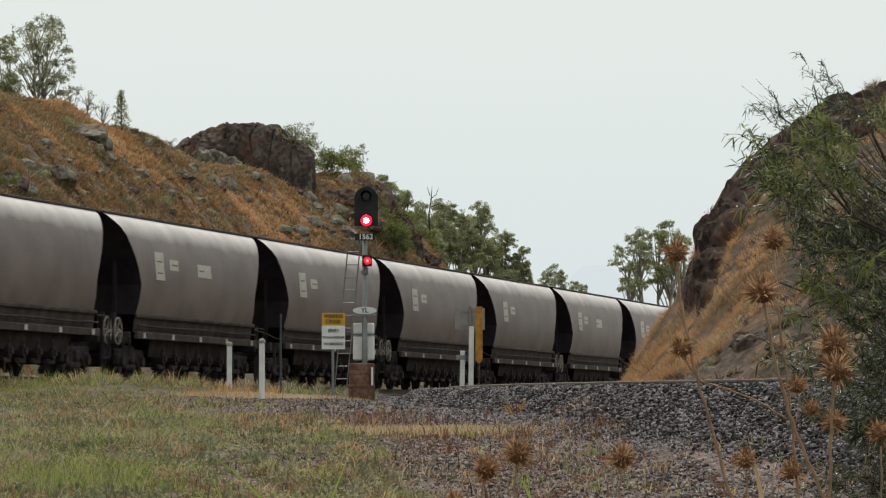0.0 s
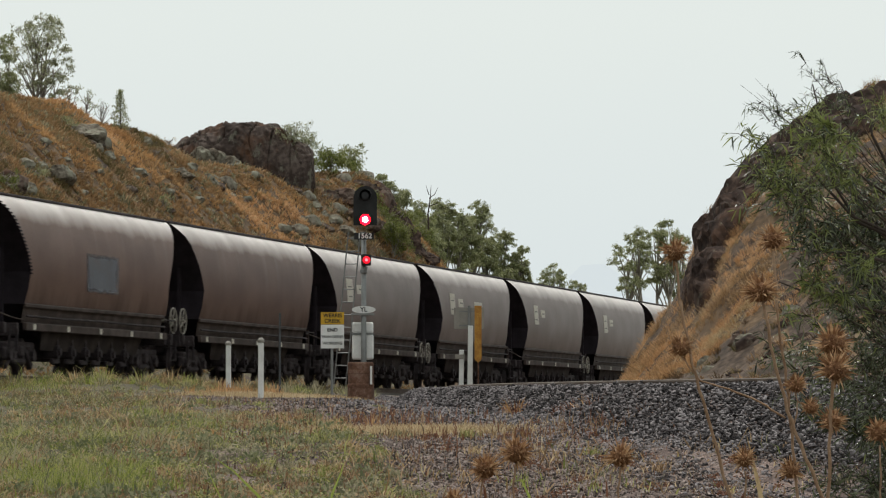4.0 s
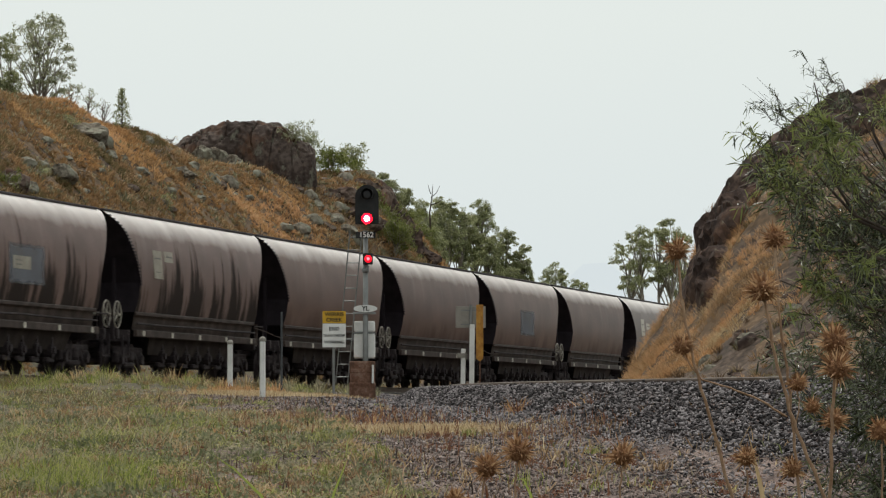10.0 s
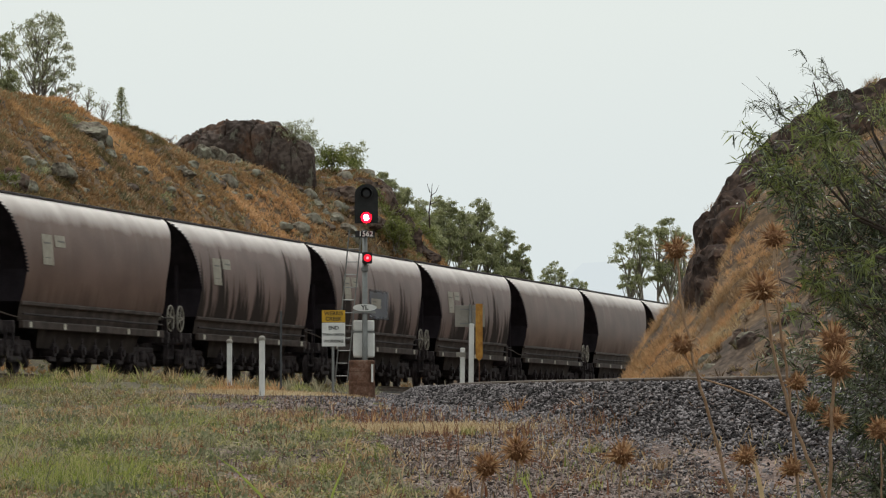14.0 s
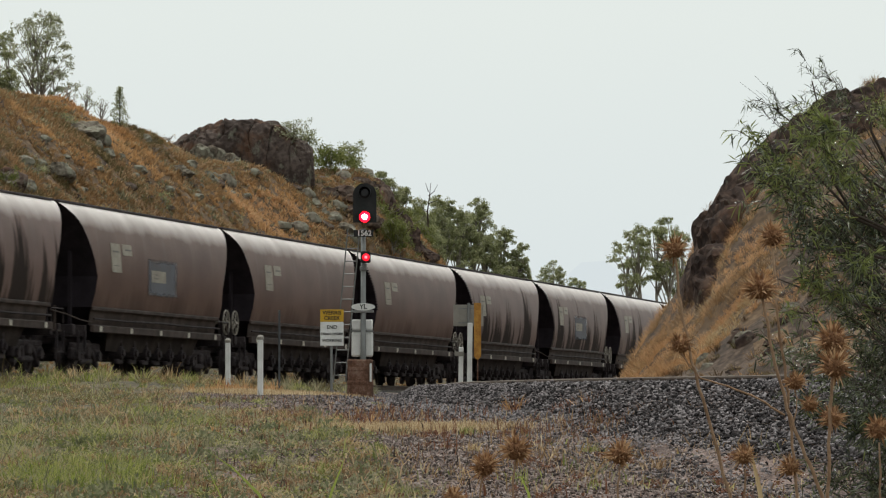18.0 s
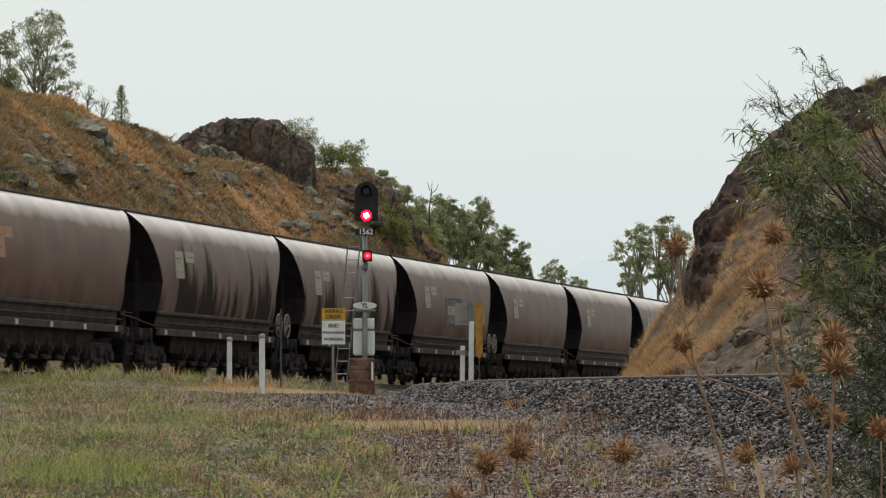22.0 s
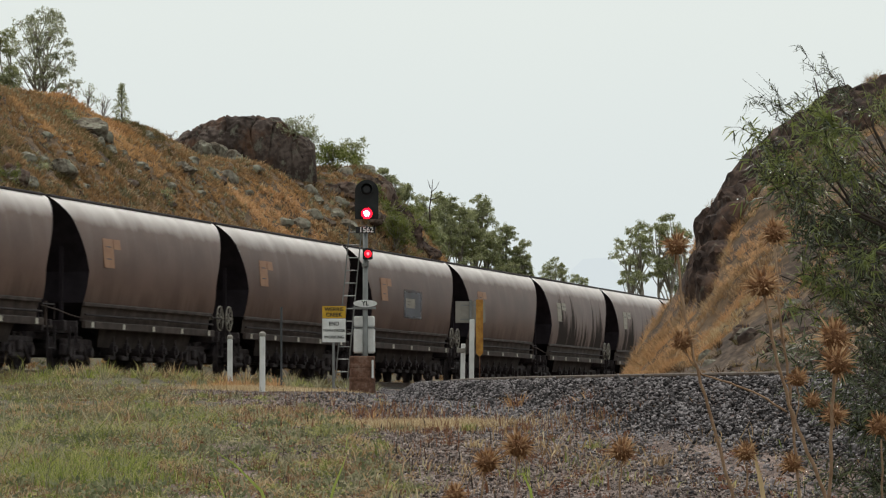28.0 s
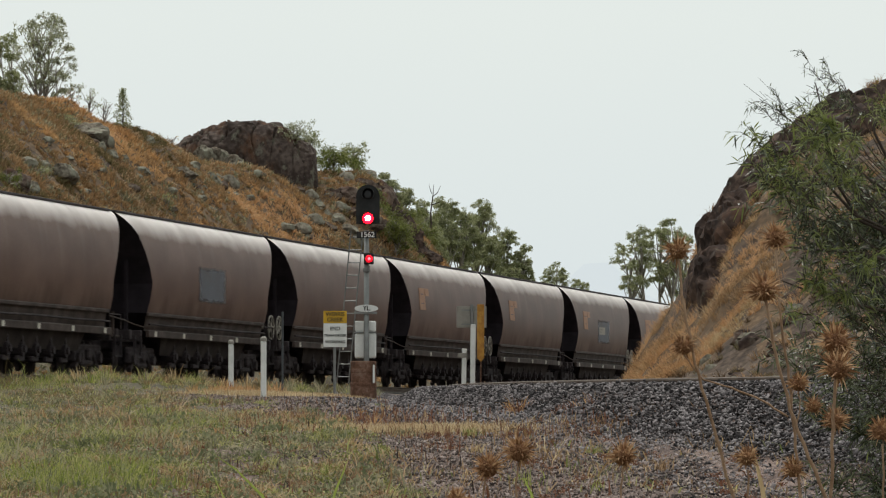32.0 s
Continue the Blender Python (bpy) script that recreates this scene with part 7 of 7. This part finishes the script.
# ---- thistles close to the camera ----
def head_shape(seed, size, wide=1.0):
    """A dry seed head: a ribbed cup and a burst of stiff spines."""
    r = random.Random(seed)
    core, spines = Shape(), Shape()
    prof = [(-0.42, 0.10), (-0.36, 0.26), (-0.2, 0.40), (0.0, 0.45), (0.18, 0.40), (0.32, 0.22)]
    n = 12
    core.add([(rad * size * (1 + 0.08 * (i % 2)) * math.cos(2 * math.pi * i / n), rad * size * (1 + 0.08 * (i % 2)) * math.sin(2 * math.pi * i / n), z * size) for z, rad in prof for i in range(n)],
             [(j * n + i, j * n + (i + 1) % n, (j + 1) * n + (i + 1) % n, (j + 1) * n + i) for j in range(len(prof) - 1) for i in range(n)] + [tuple(range((len(prof) - 1) * n, len(prof) * n))])
    for i in range(200):
        el, az = r.uniform(-0.4, 1.45) if i > 14 else r.uniform(-1.0, -0.3), r.uniform(0, 2 * math.pi)
        d = Vector((math.cos(az) * math.cos(el) * wide, math.sin(az) * math.cos(el) * wide, math.sin(el)))
        a = d * size * 0.3 + Vector((0, 0, -0.05 * size))
        ln = size * (r.uniform(0.2, 0.5) if i % 3 else r.uniform(0.45, 0.8))
        tip = a + d * ln + Vector((r.gauss(0, 0.1), r.gauss(0, 0.1), r.gauss(-0.02, 0.1))) * size
        s = d.cross(Vector((r.gauss(0, 1), r.gauss(0, 1), r.gauss(0, 1)))).normalized() * size * r.uniform(0.035, 0.07)
        mid = a.lerp(tip, 0.45) + Vector((0, 0, 0.04 * size))
        up = d.cross(s).normalized() * size * 0.015
        spines.add([a - s, a + s, mid + s * 0.8, mid - s * 0.8, tip, mid + up], [(0, 1, 5), (1, 2, 5), (2, 4, 5), (4, 3, 5), (3, 0, 5)])
    return core, spines


def thistle(label, stems, heads, seed):
    """stems: (points from the foot up, radius); heads: (place, size, lean to the right)."""
    low = Vector(stems[0][0][0])
    foot = Vector((low.x, low.y, lay(low.x, low.y) - 0.02))
    stems = [([(low.x + (p[0][0] - low.x) * 0.6, low.y, foot.z)] + list(p) if p[0][2] < low.z + 0.05 else p, rad) for p, rad in stems]
    t = thing("thistle", label, "plant", "dry thistles", pose(*foot))
    for points, rad in stems:
        pts = [Vector(p) - foot for p in points]
        fine = []
        for i in range(len(pts) - 1):
            for q in range(4):
                fine.append(pts[i].lerp(pts[i + 1], q / 4) + Vector((0.0016 * math.sin(seed + i * 4 + q * 2.1), 0, 0)))
        fine.append(pts[-1])
        m = len(fine)
        part("stem", Shape().tube(fine, [rad * 0.5 * (1 - 0.35 * i / m) * (1 + 0.06 * math.sin(i * 2.7)) for i in range(m)], 8), THISTLE_STEM, t, "", True)
    for i, (place, size, lean) in enumerate(heads):
        core, spines = head_shape(seed * 10 + i, size * 0.93)
        h = part("seed_head", core, SEED_HEAD, t, "spiky dry brown seed head" if i == 0 else "", True, pose(*(Vector(place) - foot), -15, lean, 0))
        part("bristle_crown", spines, THISTLE_HEAD, h)


thistle("tall dry thistle with a nodding spiky brown head",
        [([(0.539, 7.600, 1.056), (0.503, 7.600, 1.320), (0.462, 7.600, 1.465), (0.438, 7.600, 1.553), (0.418, 7.600, 1.648), (0.408, 7.600, 1.737)], 0.0068), ([(0.598, 7.600, 1.459), (0.554, 7.600, 1.488), (0.499, 7.600, 1.510), (0.450, 7.600, 1.524), (0.418, 7.600, 1.567)], 0.004)],
        [((0.408, 7.600, 1.748), 0.036, 6), ((0.418, 7.600, 1.581), 0.034, -25)], 1)
thistle("branched tall dry thistle with spiky brown heads",
        [([(0.707, 7.400, 1.068), (0.647, 7.400, 1.325), (0.609, 7.400, 1.414), (0.588, 7.400, 1.471), (0.563, 7.400, 1.567), (0.546, 7.400, 1.659)], 0.0075), ([(0.619, 7.500, 1.062), (0.613, 7.500, 1.323), (0.602, 7.500, 1.432), (0.594, 7.500, 1.519), (0.581, 7.500, 1.617), (0.571, 7.500, 1.748)], 0.0062),
         ([(0.601, 7.450, 1.432), (0.608, 7.450, 1.481), (0.606, 7.450, 1.510)], 0.003)],
        [((0.543, 7.400, 1.675), 0.046, -6), ((0.571, 7.500, 1.767), 0.04, -4), ((0.606, 7.450, 1.515), 0.03, 8), ((0.601, 7.500, 1.368), 0.032, 0)], 2)
thistle("tall dry thistle with two spiky heads on one stalk",
        [([(0.648, 7.300, 1.073), (0.648, 7.300, 1.327), (0.651, 7.300, 1.443), (0.655, 7.300, 1.528), (0.657, 7.300, 1.571)], 0.0072)],
        [((0.656, 7.300, 1.585), 0.048, 4), ((0.655, 7.250, 1.541), 0.044, 12), ((0.635, 7.500, 1.477), 0.026, -6), ((0.663, 7.400, 1.454), 0.036, 4)], 3)
for i, (x0, label, stem, head, size) in enumerate((
        (0, "dry thistle with a round spiky brown head", [(0.063, 7.800, 1.044), (0.065, 7.800, 1.297), (0.075, 7.800, 1.352)], (0.078, 7.800, 1.366), 0.042),
        (0, "dry thistle with a wide spiky brown head", [(0.124, 7.700, 1.050), (0.124, 7.700, 1.300), (0.130, 7.700, 1.378)], (0.132, 7.700, 1.396), 0.044),
        (0, "dry thistle with a round spiky brown head", [(0.306, 7.600, 1.056), (0.307, 7.600, 1.303), (0.310, 7.600, 1.370)], (0.312, 7.600, 1.389), 0.04),
        (0, "dry thistle with a drooping spiky head", [(0.524, 7.500, 1.062), (0.523, 7.500, 1.305), (0.522, 7.500, 1.368)], (0.521, 7.500, 1.388), 0.032),
        (0, "dry thistle with a spiky brown head", [(0.746, 7.400, 1.068), (0.746, 7.400, 1.308), (0.744, 7.400, 1.414)], (0.742, 7.400, 1.435), 0.036),
        (0, "low dry thistle with a spiky brown head", [(0.023, 7.900, 1.038), (0.023, 7.900, 1.233), (0.022, 7.900, 1.290)], (0.021, 7.900, 1.306), 0.034))):
    thistle(label, [(stem, 0.0048)], [(head, size, (i * 17) % 20 - 10)], 10 + i)


# ---- long grass blades close to the camera ----
def long_blade(points, width, mat, label):
    pts = [Vector(p) for p in points]
    foot = Vector((pts[0].x + 0.03, pts[0].y, lay(pts[0].x, pts[0].y) - 0.02))
    pts.insert(0, foot)
    sh, v, n = Shape(), [], len(pts)
    for i, p in enumerate(pts):
        d = (pts[min(i + 1, n - 1)] - pts[max(i - 1, 0)]).normalized()
        s = d.cross(Vector((0, 1, 0))).normalized() * width * (1 - (i / (n - 1)) ** 2) * 0.5
        q = p - foot
        v += [q - s, q + Vector((0, width * 0.25, 0)), q + s]
    sh.add(v, [(3 * i + j, 3 * i + j + 1, 3 * i + j + 4, 3 * i + j + 3) for i in range(n - 1) for j in range(2)])
    ob = new("grass_blade", sh.mesh("grass_blade", mat, True))
    ob.matrix_basis = pose(*foot)
    tagged(ob, label, "grass", "long grass blades")


for points, w, mat, label in (
        ([(-0.309, 9.000, 0.974), (-0.344, 9.000, 1.196), (-0.376, 9.000, 1.287), (-0.431, 9.000, 1.342), (-0.486, 9.000, 1.380)], 0.010, BLADE_GREEN, "long arching bright green grass blade"),
        ([(-0.375, 9.200, 0.962), (-0.435, 9.200, 1.189), (-0.468, 9.200, 1.283), (-0.489, 9.200, 1.327), (-0.504, 9.200, 1.354)], 0.005, BLADE_GREEN, "thin arching green grass blade"),
        ([(-0.265, 9.100, 0.968), (-0.247, 9.100, 1.228), (-0.229, 9.100, 1.293), (-0.210, 9.100, 1.340), (-0.201, 9.100, 1.370)], 0.008, BLADE_GREEN, "upright pointed green grass blade"),
        ([(0.576, 7.600, 1.056), (0.567, 7.600, 1.253), (0.554, 7.600, 1.334), (0.541, 7.600, 1.391), (0.531, 7.600, 1.433)], 0.012, GRASS_DRY, "long pale straw-coloured grass blade"),
        ([(0.197, 8.600, 0.997), (0.180, 8.600, 1.232), (0.172, 8.600, 1.299), (0.157, 8.600, 1.332), (0.135, 8.600, 1.326)], 0.009, BLADE_GREEN, "curling green grass blade")):
    long_blade(points, w, mat, label)


# ---- ballast stones ----
def stone_base(seed):
    """A crushed stone: a cube knocked out of shape."""
    r = random.Random(seed)
    v = np.array([[x * r.uniform(0.3, 1.0), y * r.uniform(0.3, 1.0), z * r.uniform(0.3, 1.0)] for z in (-1, 1) for x, y in ((-1, -1), (1, -1), (1, 1), (-1, 1))])
    f = []
    for q in ((3, 2, 1, 0), (4, 5, 6, 7), (0, 1, 5, 4), (1, 2, 6, 5), (2, 3, 7, 6), (3, 0, 4, 7)):
        f += [(q[0], q[1], q[2]), (q[0], q[2], q[3])]
    return v, np.array(f)


def scatter_stones(name, label, pos, size, seed, mat, category):
    r = np.random.default_rng(seed)
    n = len(pos)
    v0, f0 = stone_base(seed)
    q = r.normal(0, 1, (n, 4)) * np.array([1.0, 0.3, 0.3, 1.0])
    q /= np.linalg.norm(q, axis=1)[:, None]
    w, x, y, z = q.T
    m = np.stack([1 - 2 * (y * y + z * z), 2 * (x * y - z * w), 2 * (x * z + y * w), 2 * (x * y + z * w), 1 - 2 * (x * x + z * z), 2 * (y * z - x * w),
                  2 * (x * z - y * w), 2 * (y * z + x * w), 1 - 2 * (x * x + y * y)], 1).reshape(n, 3, 3)
    s = size[:, None] * np.stack([1.0 + 0.9 * r.random(n), 0.7 + 0.6 * r.random(n), 0.28 + 0.4 * r.random(n)], 1)
    v = np.einsum("nij,nkj->nki", m, v0[None] * s[:, None, :]) + pos[:, None, :]
    f = (f0[None] + (np.arange(n) * len(v0))[:, None, None]).reshape(-1, 3)
    return tagged(new(name, soup(name, v.reshape(-1, 3), f, [mat])), label, category, kind="stuff")


def shoulder(n, seed, wide=1.0):
    """Random places on the ballast bed of the near track, mostly on its left shoulder."""
    r = np.random.default_rng(seed)
    y = 28 + 82 * r.random(n) ** 1.5
    off = np.where(r.random(n) < 0.84, -0.82 - (1.75 * wide) * r.random(n), -0.7 + 1.4 * r.random(n))
    x = near_x(y) + off
    z = near_z(y) - np.where(np.abs(off) < 0.72, 0.14, 0.085) - np.clip(-off - 1.45, 0, 2) * 0.55 + r.normal(0, 0.012, n)
    return np.stack([x, y, np.maximum(z, ground_z(x, y) + 0.005)], 1), r


for seed in (61, 71, 81):
    pos, r_b = shoulder(34000, seed)
    scatter_stones("ballast", "angular blue-grey ballast stones of the track bed", pos, 0.010 + 0.013 * r_b.random(len(pos)), seed + 1, BALLAST, "ballast")
pos, r_b = shoulder(9000, 63)
pos[:, 0] -= 0.9 * np.abs(r_b.normal(0, 0.7, len(pos))) + 0.3
pos[:, 2] = ground_z(pos[:, 0], pos[:, 1]) + 0.008
scatter_stones("ballast", "loose ballast stones spilt down the shoulder", pos, 0.011 + 0.018 * r_b.random(len(pos)), 64, BALLAST, "ballast")
pos, r_b = shoulder(30000, 91, 1.7)
pos = pos[pos[:, 1] < 58]
scatter_stones("ballast", "small ballast chips at the toe of the shoulder", pos, 0.007 + 0.010 * np.random.default_rng(92).random(len(pos)), 93, BALLAST, "ballast")
GRAVEL_BIT = material("brown_grey_pebbles", [(0.042, 0.03, 0.026), (0.11, 0.08, 0.07), (0.29, 0.235, 0.21)], 2, 30, 0.8, 0.2, island=0.9)
n_p = 110000
r_p = np.random.default_rng(65)
py = np.where(r_p.random(n_p) < 0.62, 29 + 19 * r_p.random(n_p), 46 + 45 * r_p.random(n_p))
px = -2.6 - 1.9 * np.exp(-((py - 74) / 11) ** 2) + (58 - py) * 0.06 + 7.5 * r_p.random(n_p) ** 0.9
keep_p = (np.abs(px) < 0.112 * py) & (np.abs(px - near_x(py)) > 1.8) & (px < near_x(py) - 1)
px, py = px[keep_p], py[keep_p]
scatter_stones("gravel", "small grey-brown gravel of the access track", np.stack([px, py, ground_z(px, py) + 0.003], 1), 0.006 + 0.015 * r_p.random(len(px)) ** 3, 66, GRAVEL_BIT, "gravel")

# single stones proud of the bed where it lies nearest
track_ob = bpy.data.objects["near_track"]
stone_kinds = []
for q in range(6):
    v0, f0 = stone_base(200 + q)
    stone_kinds.append(soup("stone", v0 * np.array([1.0, 0.8, 0.62]), f0, [BALLAST_ONE]))
pos, r_b = shoulder(2400, 67)
pos = pos[(pos[:, 1] > 36) & (pos[:, 1] < 56)][:280]
for i, p in enumerate(pos):
    s = 0.024 + 0.016 * r_b.random()
    m = pose(p[0], p[1], p[2] + 0.012, *(r_b.random(3) * 360)) @ Matrix.Diagonal((s, s, s, 1))
    part("stone", stone_kinds[i % 6], None, track_ob, at=m)


motions()
